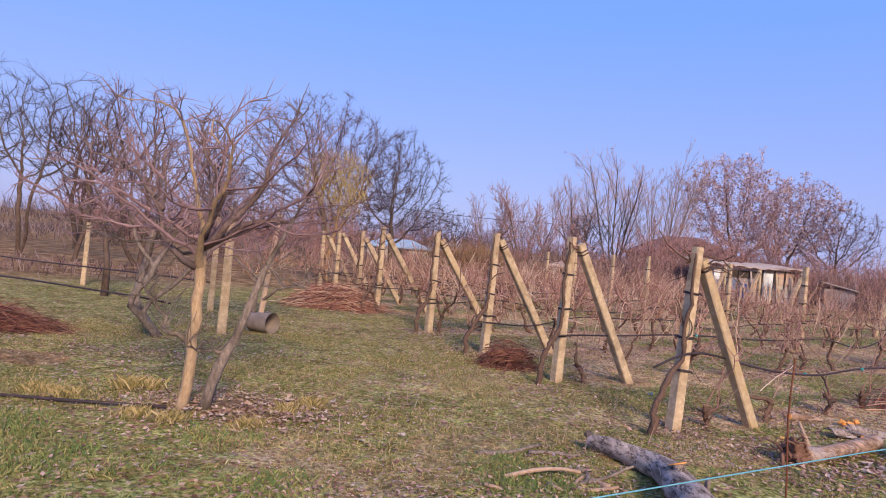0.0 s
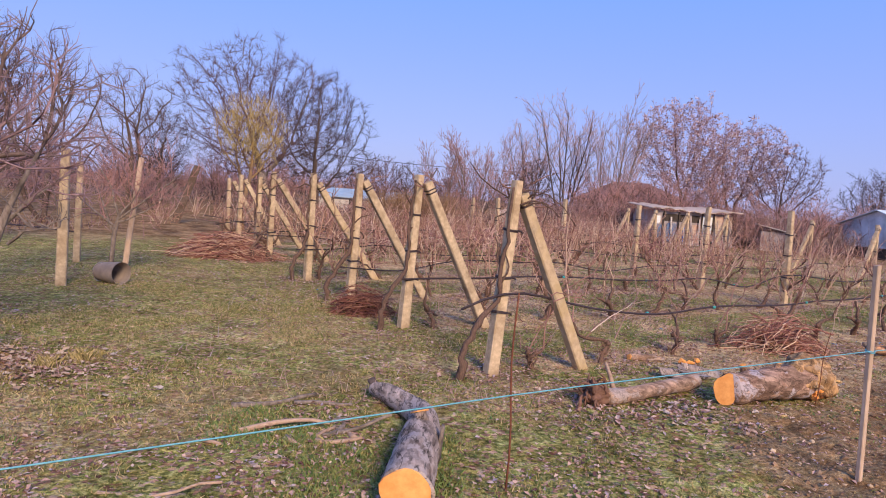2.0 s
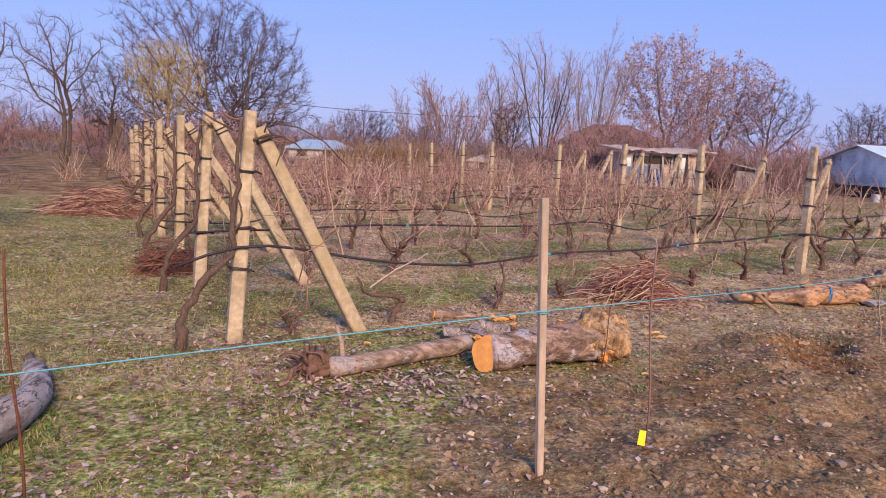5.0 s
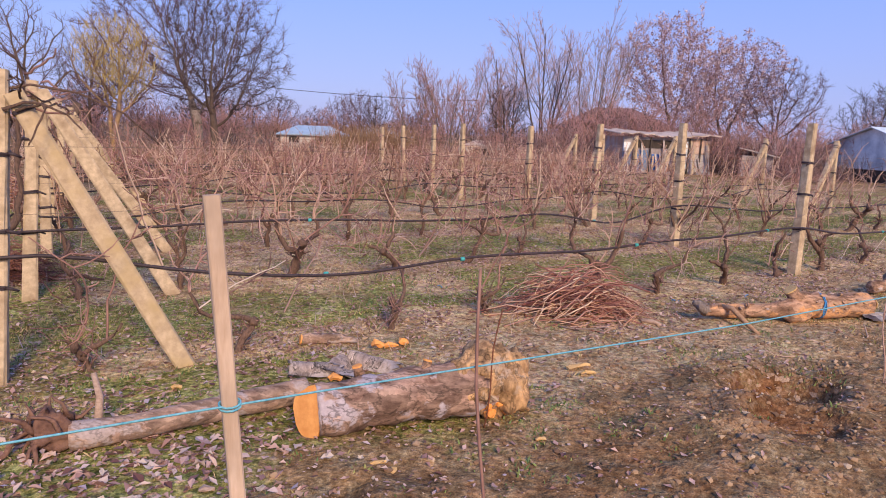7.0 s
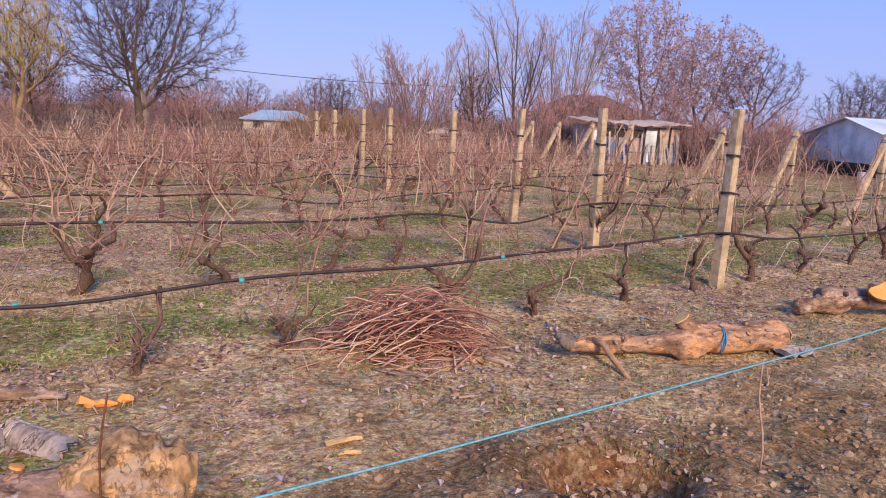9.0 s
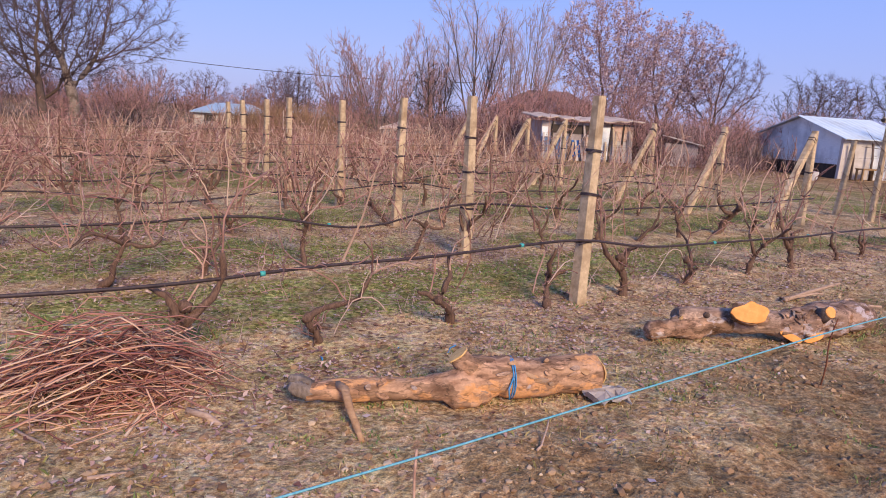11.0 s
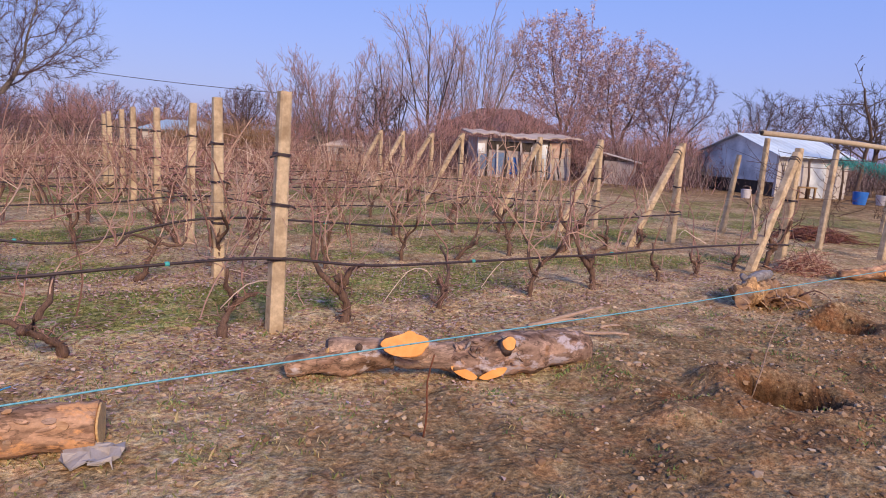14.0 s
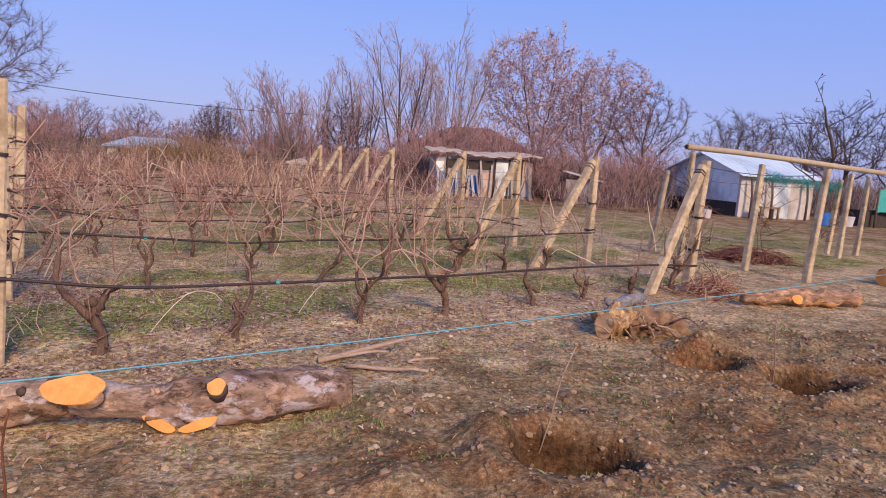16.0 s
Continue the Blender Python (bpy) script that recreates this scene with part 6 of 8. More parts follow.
def grown(seed, label, blobs, bark, twig_mat, trunk=1.2, girth=0.12, pts=900, stride=0.22, thin=0.008, twig=0.42, tufts=3, lean=(0, 0), fork=1, name="bare_tree", leaves=None, leaf_n=0, leaf_size=0.06, rise=0.12, power=1.8, wander=0.0, stout=0.28):
    """A tree grown limb by limb towards points strewn through the rounded masses of its crown."""
    rs = np.random.RandomState(seed)
    aim = []
    total = sum(a * b * c for _, _, _, a, b, c in blobs)
    for cx, cy, cz, a, b, c in blobs:
        n = int(pts * a * b * c / total)
        d = rs.normal(0, 1, (n, 3))
        d /= np.linalg.norm(d, axis=1, keepdims=True)
        d *= rs.uniform(0, 1, (n, 1)) ** 0.36 * (1 + 0.16 * np.sin(d[:, :1] * 5 + cx + seed) * np.cos(d[:, 1:2] * 4 + d[:, 2:] * 5))
        aim.append(d * [a, b, c] + [cx, cy, cz])
    aim = np.concatenate(aim)
    nodes, parent = [np.array([0, 0, -0.12])], [-1]
    for s in range(fork):
        top = np.array([lean[0] + (rs.uniform(-0.5, 0.5) if fork > 1 else 0), lean[1] + (rs.uniform(-0.5, 0.5) if fork > 1 else 0), trunk])
        last, steps = 0, max(int(trunk / stride), 2)
        bow = rs.normal(0, 0.05 * trunk, 3) * [1, 1, 0]
        for i in range(1, steps + 1):
            f = i / steps
            nodes.append(top * [f, f, 1] * [1, 1, f] + bow * math.sin(f * math.pi) + [0, 0, -0.12 * (1 - f)])
            parent.append(last)
            last = len(nodes) - 1
    sway = np.random.RandomState(seed + 500)
    for k in range(1, len(nodes)):
        nodes[k] = nodes[k] + np.array([*sway.normal(0, 1, 2), 0.0]) * wander
    near = np.full(len(aim), 1e9)
    who = np.zeros(len(aim), int)
    alive = np.ones(len(aim), bool)

    def see(first):
        for k in range(first, len(nodes)):
            if nodes[k][2] < trunk * 0.55:
                continue
            d = np.linalg.norm(aim - nodes[k], axis=1)
            less = d < near
            near[less], who[less] = d[less], k

    see(0)
    for _ in range(90):
        alive &= near > stride * 1.7
        if not alive.any() or len(nodes) > 5200:
            break
        first = len(nodes)
        idx = np.where(alive)[0]
        for k in np.unique(who[idx]):
            d = aim[idx[who[idx] == k]] - nodes[k]
            d = (d / np.linalg.norm(d, axis=1, keepdims=True)).sum(0)
            d = d / (np.linalg.norm(d) + 1e-9) + rs.normal(0, 0.22, 3) + [0, 0, rise]
            back = nodes[k] - nodes[parent[k]] if parent[k] >= 0 else np.array([0, 0, 1.0])
            d = d + 0.55 * back / (np.linalg.norm(back) + 1e-9)
            nodes.append(nodes[k] + d / np.linalg.norm(d) * stride)
            parent.append(k)
        see(first)
    count = len(nodes)
    kids = [[] for _ in range(count)]
    for k in range(1, count):
        kids[parent[k]].append(k)
    load = np.zeros(count)
    for k in range(count - 1, -1, -1):
        load[k] = max(1.0, sum(load[j] for j in kids[k]))
    rad = np.maximum(thin, girth * (load / load[0]) ** (1 / power))
    ob = thing(name, pose(0, 0, -30), label, "tree", "bare trees")
    body, crown = Build(), Build()
    open_ends = [(0, None)]
    while open_ends:
        k, come = open_ends.pop()
        chain = ([come] if come is not None else []) + [k]
        while kids[chain[-1]]:
            order = sorted(kids[chain[-1]], key=lambda j: -load[j])
            for j in order[1:]:
                open_ends.append((j, chain[-1]))
            chain.append(order[0])
        rr = [rad[c] for c in chain]
        if come is not None:
            rr[0] = min(rr[0], rr[1] * 1.25)
        if come is None:
            rr[0] *= 1.35
        big = max(rr) > girth * stout
        if len(chain) > 1:
            tube(body if big else crown, [nodes[c] for c in chain], rr, 7 if big else 3, cap=False)
    pos, par = np.array(nodes), np.array(parent)
    fine = np.where((load < 22) & (np.arange(count) > 3))[0]
    src = np.repeat(fine, tufts)
    way = pos[src] - pos[par[src]]
    way /= np.linalg.norm(way, axis=1, keepdims=True) + 1e-9
    way = way * 0.9 + rs.normal(0, 0.55, way.shape) + [0, 0, rise * 1.5]
    way /= np.linalg.norm(way, axis=1, keepdims=True)
    ends = pos[src] + way * (twig * rs.uniform(0.35, 1.2, (len(src), 1)))
    bent(crown, pos[src], (pos[src] + ends) / 2 + rs.normal(0, 0.1 * twig, ends.shape), ends, thin)
    part("trunk", body, bark, ob)
    part("crown", crown, twig_mat, ob)
    if leaves:
        bunch = ends[rs.randint(len(ends), size=leaf_n // 7)]
        pick = np.repeat(bunch, 7, 0) + rs.normal(0, 0.10, (len(bunch) * 7, 3))
        n = len(pick)
        e1, e2 = rs.normal(0, 1, (n, 3)), rs.normal(0, 1, (n, 3))
        e1 /= np.linalg.norm(e1, axis=1, keepdims=True)
        e2 /= np.linalg.norm(e2, axis=1, keepdims=True)
        sz = rs.uniform(0.6, 1.4, (n, 1)) * leaf_size
        v = np.stack([pick - e1 * sz, pick + e2 * sz * 0.55, pick + e1 * sz, pick - e2 * sz * 0.55], 1)
        lb = Build()
        lb.add_np(v, np.arange(n)[:, None] * 4 + np.array([[0, 1, 2, 3]]))
        part("dry_leaves", lb, leaves, ob, "withered seed bunches and leaves still hanging")
    return ob


# trees behind the vineyard's left side
dark_tree = put(grown(41, "dark dense leafless fruit tree with drooping low limbs", [(0.1, 0, 3.4, 1.65, 1.6, 1.9), (0.9, -0.2, 2.3, 1.5, 1.2, 0.75), (-0.6, 0.3, 2.6, 1.0, 1.2, 1.0)], BARK_DARK, TWIG_DARK, 1.5, 0.11, 1200, 0.17, 0.005, 0.36, 6, power=1.6), -2.3, 21.6, 0)
dome_tree = put(grown(42, "broad tall leafless tree with a domed crown", [(-0.2, 0, 5.2, 4.5, 4.5, 3.1), (1.6, 0, 3.6, 3.2, 2.6, 1.2), (-2.6, 0, 3.4, 2.0, 2.0, 1.0)], BARK_GREY, TWIG_FAR, 2.1, 0.22, 1800, 0.29, 0.0068, 0.58, 6, power=1.6), -7.0, 31.8, 0)
willow = grown(47, "small leafless tree hazed with yellow-green young shoots", [(0, 0, 2.9, 1.25, 1.2, 1.25), (-0.5, 0.2, 2.2, 0.8, 0.8, 0.6)], BARK_ORCHARD, TWIG_FAR, 1.1, 0.085, 480, 0.17, 0.0055, 0.42, 3, fork=2, rise=0.25)
b = Build()
r42 = np.random.RandomState(42)
n_y = 1500
d_y = r42.normal(0, 1, (n_y, 3))
d_y = d_y / np.linalg.norm(d_y, axis=1, keepdims=True) * r42.uniform(0.2, 1.0, (n_y, 1)) ** 0.6 * [1.15, 1.1, 1.15] + [0.05, 0, 2.9]
d_y = d_y[vnoise(d_y[:, 0] + 20, d_y[:, 2] + 0.7 * d_y[:, 1] + 20, 0.7, 44) > 0.42]
spikes(b, d_y, d_y + np.stack([r42.normal(0, 0.12, len(d_y)), r42.normal(0, 0.12, len(d_y)), r42.uniform(0.08, 0.4, len(d_y))], 1), 0.0085)
tagged(part("inner_growth", b, TWIG_YELLOW, willow, "yellow-green young shoots"), kind="stuff")
put(willow, -3.8, 19.0, 0)
left_tree = put(grown(43, "tall dark leafless tree with arching limbs at the field's edge", [(0, 0, 4.4, 2.2, 2.0, 1.4), (0.3, 0, 3.1, 1.7, 1.4, 0.9)], BARK_DARK, TWIG_DARK, 1.2, 0.085, 520, 0.22, 0.0055, 0.46, 3, fork=2), -13.7, 19.2, 0)
again(left_tree, -11.4, 18.4, 130, 0.95)
left_b = put(grown(44, "dark leafless tree with curving limbs beside the field", [(0.2, 0, 3.9, 1.8, 1.7, 1.6), (-0.5, 0, 2.7, 1.2, 1.2, 0.8)], BARK_DARK, TWIG_FAR, 1.4, 0.11, 520, 0.2, 0.0055, 0.46, 3, fork=2), -9.6, 18.8, 200)
again(left_tree, -17.5, 22.0, 250, 1.0)
again(left_b, -15.5, 25.0, 90, 1.1)
again(left_b, -10.0, 24.5, 310, 1.0)

# trees behind the right side
rosy = put(tree(51, 6.2, FAN, BARK_GREY, TWIG_PINK, "rosy fan of bare upright stems behind the vineyard", 8, half=2.6), 4.7, 46.5, 0, 1.08, 1.0)
again(rosy, 2.4, 47.5, 80, 0.85)
again(rosy, 6.9, 45.5, 200, 0.75)
tall_tree = put(tree(52, 9.2, TALL, BARK_DARK, TWIG_PALE, "tall slender leafless trees rising behind a low barn", 6, half=2.6), 11.1, 46.7, 0, 1.06)
again(tall_tree, 8.6, 48.0, 70, 0.78)
fan_tree = put(tree(53, 8.9, FAN, BARK_GREY, TWIG_PALE, "tall leafless fan-shaped tree with many upright stems", 9, half=2.6), 13.8, 44.4, 0, 1.08)
big = put(grown(54, "broad tall tree with pale withered seed bunches in its crown", [(-0.4, 0, 5.9, 3.3, 3.2, 3.2), (1.0, 0, 3.6, 2.6, 2.4, 1.5)], BARK_DARK, TWIG_ROSE, 2.2, 0.18, 1600, 0.28, 0.008, 0.52, 6, fork=2, power=1.65, leaves=DRY_LEAF, leaf_n=10500, leaf_size=0.066), 19.7, 46.3, 0, 1.07)
again(big, 23.4, 46.9, 155, 0.88, 1.08)
round_tree = put(grown(55, "round-crowned leafless tree behind the sheds", [(0, 0, 4.2, 3.0, 3.0, 2.6)], BARK_DARK, TWIG_FAR, 1.7, 0.14, 1000, 0.26, 0.0075, 0.52, 6, power=1.65), 26.2, 45.2, 0)
walnut = put(grown(56, "open-crowned leafless tree behind the white shed", [(0, 0, 3.4, 2.2, 2.2, 1.8), (0.5, 0.4, 2.4, 2.2, 1.8, 0.7)], BARK_DARK, TWIG_DARK, 1.3, 0.11, 560, 0.24, 0.007, 0.48, 5, power=1.65), 28.9, 39.4, 0)
again(walnut, 30.4, 35.0, 100, 0.95)
again(walnut, 33.0, 36.0, 200, 1.1)
thin_tree = put(tree(57, 5.2, style(trunk=0.95, count=(10, 4, 2), ratio=(0.42, 0.45, 0.4), ahead=(0.6, 0.9, 0.9), bare=(0.25, 0.2, 0.2), thin=0.010, tips=2), BARK_DARK, TWIG_DARK, "slender leafless tree with crossing side branches", half=1.6), 26.6, 28.2, 0)
again(walnut, 31.5, 30.5, 20, 0.85)
again(round_tree, 31.0, 41.0, 210, 0.75)
again(dark_tree, 8.0, 40.8, 40, 0.85)
again(dark_tree, -12.5, 33.0, 300, 1.0)
again(rosy, -10.5, 47.5, 20, 0.55)
again(dark_tree, -0.5, 47.0, 0, 0.75)
again(rosy, 17.0, 42.0, 0, 0.5, 1.4)
again(rosy, 14.2, 40.3, 60, 0.55, 1.2)
again(rosy, 12.2, 40.8, 140, 0.5, 1.2)

# ---- hedges and far woods ----
def hedge(name, lines, count, height, mat, seed, label, r=0.012, depth=1.2):
    s = np.random.RandomState(seed)
    seg = s.randint(len(lines), size=count)
    L = np.array(lines)
    f = s.uniform(0, 1, count)
    p = L[seg, :2] * (1 - f[:, None]) + L[seg, 2:4] * f[:, None] + s.normal(0, depth, (count, 2)) * 0.5
    hump = 0.35 + 0.65 * vnoise(p[:, 0] + 3 * p[:, 1], p[:, 1], 2.6, seed)
    h = height * hump * s.uniform(0.5, 1.0, count)
    z0 = s.uniform(0, 0.5, count) * h
    base = np.stack([p[:, 0], p[:, 1], z0], 1)
    way = np.stack([s.normal(0, 0.35, count), s.normal(0, 0.35, count), np.ones(count)], 1)
    top = base + way * (h - z0 * 0.6)[:, None] * 0.75
    b = Build()
    bent(b, base, (base + top) / 2 + s.normal(0, 0.08, (count, 3)), top, r * s.uniform(0.6, 1.3, count))
    return single(name, b, mat, Matrix.Identity(4), label, "hedge", kind="stuff")


RED_SCRUB = varied("reddish_scrub", [(0.0, (0.05, 0.025, 0.032)), (0.5, (0.18, 0.10, 0.105)), (0.85, (0.38, 0.25, 0.24)), (1.0, (0.55, 0.42, 0.40))], 0.95)
BROWN_SCRUB = varied("brown_scrub", [(0.0, (0.045, 0.03, 0.036)), (0.5, (0.16, 0.11, 0.118)), (0.85, (0.34, 0.255, 0.25)), (1.0, (0.50, 0.41, 0.40))], 0.95)
OCHRE_SCRUB = varied("ochre_scrub", [(0.0, (0.13, 0.07, 0.045)), (0.5, (0.27, 0.16, 0.10)), (1.0, (0.40, 0.27, 0.17))], 0.95)
hedge("hedgerow", [(-8, 40, 4, 42)], 3500, 0.8, RED_SCRUB, 60, "low reddish leafless hedge behind the vineyard", 0.009, 2.0)
hedge("hedgerow", [(4, 40, 14, 37), (14, 37, 22, 36)], 8000, 1.45, RED_SCRUB, 61, "reddish leafless hedgerow behind the vineyard", 0.009, 2.6)
hedge("hedgerow", [(-40, 36, -8, 44), (-50, 30, -20, 30), (-30, 44, 0, 48)], 9000, 1.7, BROWN_SCRUB, 62, "brown leafless hedgerow beyond the field", 0.011, 3.0)
hedge("hedgerow", [(19, 33, 34, 34), (18, 40, 40, 42)], 8000, 2.6, BROWN_SCRUB, 63, "brown leafless scrub behind the sheds", 0.010, 2.6)
hedge("scrub", [(0.2, 37.5, 2.6, 38.5), (-1.5, 37.6, 0.8, 37.8)], 2600, 2.6, OCHRE_SCRUB, 64, "ochre rounded leafless shrubs behind the vineyard", 0.009, 1.5)
hedge("scrub", [(9, 37, 12.5, 36), (16.5, 35, 20, 33), (11.5, 37.5, 19, 37)], 8500, 2.9, RED_SCRUB, 65, "reddish scrub growing round the low barn", 0.011, 1.6)
hedge("scrub", [(9, 31.5, 12.5, 30.5), (17, 29.0, 20.5, 28)], 1300, 1.7, RED_SCRUB, 68, "thin rosy scrub in front of the low barn", 0.007, 1.2)
hedge("scrub", [(-16, 15, -6.5, 16.5), (-14, 13.3, -7, 14.2)], 800, 0.8, RED_SCRUB, 66, "low reddish scrub along the field", 0.008, 0.9)
hedge("far_woods", [(-120, 70, -20, 95), (-20, 95, 60, 90), (60, 90, 120, 50)], 12000, 5.0, BROWN_SCRUB, 67, "distant brown leafless woods on the horizon", 0.035, 8.0)
bushy = put(tree(58, 2.6, style(trunk=0.9, count=(9, 6), ratio=(0.5, 0.5), ahead=(1.0, 1.0), bare=(0.1, 0.1), wander=0.12, thin=0.007, spread=0.7, girth=0.008, depth=2, steps=(6, 5, 4), tips=4), BARK_DARK, TWIG_PINK, "rounded rosy leafless shrub in the hedgerow", 7, "bare_shrub", half=1.3), 12.2, 35.8, 0)
r58 = random.Random(58)
for x, y, k in ((19.0, 36.5, 1.5), (21.5, 36.5, 1.5), (24.0, 36.0, 1.4), (17.2, 38.0, 1.5), (20.5, 32.0, 1.1), (22.6, 33.0, 1.2), (26.8, 35.0, 1.3), (-16.5, 30.0, 1.0), (-12.0, 40.0, 1.3), (-9.5, 43.0, 1.2), (-3.0, 44.0, 0.5), (1.0, 44.0, 0.9), (-18.0, 42.0, 1.5), (-24.0, 40.0, 1.5), (15.4, 36.0, 1.1), (18.3, 34.6, 1.0), (7.2, 38.6, 1.0), (3.6, 39.6, 0.9), (-3.5, 41.0, 0.45), (-9.0, 38.0, 0.8), (-14.0, 36.0, 0.9), (19.6, 30.6, 0.8), (-19.0, 34.0, 1.0), (21.4, 34.0, 1.1), (24.5, 33.0, 1.0), (28.5, 33.5, 1.0), (-6.5, 30.0, 0.6), (-10.5, 28.0, 0.6), (10.0, 34.6, 0.8), (16.8, 33.4, 0.7), (17.2, 31.6, 0.95), (12.6, 39.0, 1.5), (14.2, 38.4, 1.3), (15.8, 39.2, 1.6), (17.6, 39.6, 1.4), (11.0, 39.5, 1.3)):
    again(bushy, x, y, r58.uniform(0, 360), k * r58.uniform(0.85, 1.15), r58.uniform(0.9, 1.3))

# treeline beyond the field
rl = random.Random(77)
for i in range(15):
    again(round_tree, -34 + 2.6 * i + rl.uniform(-0.8, 0.8), 58 + rl.uniform(-3, 4), rl.uniform(0, 360), rl.uniform(0.45, 0.68), rl.uniform(0.9, 1.2))
for i in range(16):
    again(bushy, -33 + 2.4 * i + rl.uniform(-0.8, 0.8), 55 + rl.uniform(-2, 3), rl.uniform(0, 360), rl.uniform(0.8, 1.3), rl.uniform(1.1, 1.5))

# ---- near orchard trees on the lane's left ----
def orchard_tree(seed, x, y, stems, label, bark, thin=0.0035):
    rng = random.Random(seed)
    ob = thing("orchard_tree", pose(x, y, gz(x, y)), label, "tree", "orchard trees")
    P = style(depth=3, steps=(6, 6, 5, 4), wander=0.15, lift=(0.05, 0.09, 0.1, 0.08), count=(7, 6, 5), ratio=(0.75, 0.6, 0.55), ahead=(0.8, 0.7, 0.7), bare=(0.25, 0.15, 0.1), thin=thin, tips=6, thick=0.6)
    b, twigs = (Build(), Build()), []
    for trunk, r0, r1, limbs in stems:
        tube(b[0], trunk, taper(r0, r1, len(trunk)), 9, rough=0.07, rng=rng)
        for o, d, ln, r in limbs:
            limb(b, rng, o, d, ln, r, 1, P, twigs)
    part("trunk", b[0], bark, ob)
    spikes(b[1], [tuple(t[0]) for t in twigs], [tuple(t[1]) for t in twigs], [t[2] for t in twigs])
    part("crown", b[1], TWIG_PINK if seed % 2 else TWIG_FAR, ob)
    return ob


apple = grown(71, "bare fruit tree with ochre forked trunk and rosy twigs, on grass", [(0.15, 0.0, 1.88, 1.2, 1.1, 0.66), (-0.75, 0.1, 1.6, 0.75, 0.7, 0.36), (0.7, 0.1, 1.5, 0.75, 0.6, 0.30)], BARK_OCHRE, TWIG_ROSE, 1.0, 0.046, 620, 0.12, 0.0036, 0.24, 3, name="orchard_tree", lean=(0.07, 0.02), rise=0.2, power=2.1, wander=0.011, stout=0.62)
apple.matrix_world = pose(-1.85, 4.8, gz(-1.85, 4.8))
tagged(apple, "bare fruit tree with ochre forked trunk and rosy twigs, on grass", "tree", "orchard trees")
rng71 = random.Random(71)
b = Build()
tube(b, [(0.16, 0.03, -0.1), (0.22, 0.03, 0.2), (0.30, 0.04, 0.42), (0.38, 0.05, 0.58), (0.50, 0.06, 0.95), (0.58, 0.08, 1.2), (0.76, 0.1, 1.58)], [0.055, 0.046, 0.044, 0.036, 0.03, 0.022, 0.012], 9, rough=0.14, rng=rng71)
part("second_stem", b, BARK_GREY, apple, "greyer leaning second stem")


def apple_limb(pts, r, mat, label):
    """A stout crooked limb along a bow, with upright twigs."""
    pts = [Vector((p[0], p[1], p[2] * 0.84)) for p in pts]
    way = []
    for a, c in zip(pts, pts[1:]):
        for f in (0.0, 0.34, 0.67):
            way.append(a.lerp(c, f) + Vector((rng71.gauss(0, 0.014), rng71.gauss(0, 0.02), rng71.gauss(0, 0.014))))
    way.append(pts[-1])
    b = Build()
    tube(b, way, [q * rng71.uniform(0.9, 1.12) for q in taper(r, 0.005, len(way))], 7, rough=0.12, rng=rng71)
    for q in way[2:]:
        for _ in range(3):
            side = crooked(rng71, q, (rng71.gauss(0, 0.7), rng71.gauss(0, 0.5), rng71.uniform(0.2, 1.0)), rng71.uniform(0.12, 0.45), 5, 0.2, 0.05)
            tube(b, side, taper(0.0055, 0.0022, 6), 4, cap=False)
            tube(b, crooked(rng71, side[2], (rng71.gauss(0, 0.7), rng71.gauss(0, 0.5), 0.6), rng71.uniform(0.06, 0.2), 3, 0.2), taper(0.003, 0.0016, 4), 3, cap=False)
    part("limb", b, mat, apple, label)


# the crown's main limbs, then the pale pruned ones low on the trunk
for way, r in (([(0.05, 0.0, 1.5), (0.3, -0.05, 1.77), (0.56, -0.1, 2.2), (0.62, -0.1, 2.5), (0.82, -0.12, 2.83)], 0.034),
               ([(0.06, 0.02, 1.5), (0.42, 0.1, 1.83), (0.72, 0.12, 1.85), (0.88, 0.16, 2.2), (0.83, 0.2, 2.5)], 0.026),
               ([(0.02, 0.0, 1.35), (-0.22, -0.08, 1.56), (-0.27, -0.1, 1.95), (-0.28, -0.12, 2.38)], 0.032),
               ([(-0.25, -0.1, 1.85), (-0.5, 0.0, 2.2), (-0.82, 0.05, 2.3), (-1.05, 0.1, 2.48)], 0.02),
               ([(0.04, 0.0, 1.6), (0.1, 0.15, 1.9), (-0.04, 0.25, 2.2), (-0.12, 0.3, 2.55)], 0.022),
               ([(0.07, 0.0, 1.62), (0.3, -0.2, 2.05), (0.17, -0.3, 2.35), (0.13, -0.32, 2.65)], 0.022)):
    apple_limb(way, r, BARK_LIMB, "rosy grey-brown crooked limb")
for way, r in (([(0.02, 0.0, 1.45), (-0.3, -0.05, 1.55), (-0.6, -0.05, 1.55), (-1.05, 0.0, 1.68)], 0.016),
               ([(0.0, 0.0, 0.65), (-0.17, -0.06, 0.76), (-0.24, -0.08, 1.0), (-0.32, -0.1, 1.12)], 0.022),
               ([(0.36, 0.05, 0.54), (0.2, 0.0, 0.58), (0.04, -0.06, 0.6)], 0.02),
               ([(0.55, 0.08, 1.08), (0.74, 0.1, 1.22), (0.92, 0.1, 1.25)], 0.014)):
    apple_limb(way, r, BARK_GREY, "pale grey crooked limb")
grey_apple = grown(72, "pale-barked bare fruit tree with a forked trunk", [(0.0, 0.0, 1.75, 0.95, 0.9, 0.75), (0.7, 0.0, 1.25, 0.8, 0.6, 0.3)], BARK_GREY, TWIG_ROSE, 0.4, 0.075, 600, 0.11, 0.003, 0.24, 4, fork=2, name="orchard_tree", rise=0.2)
grey_apple.matrix_world = pose(-3.5, 7.85, gz(-3.5, 7.85))
tagged(grey_apple, "pale-barked bare fruit tree with a forked trunk", "tree", "orchard trees")
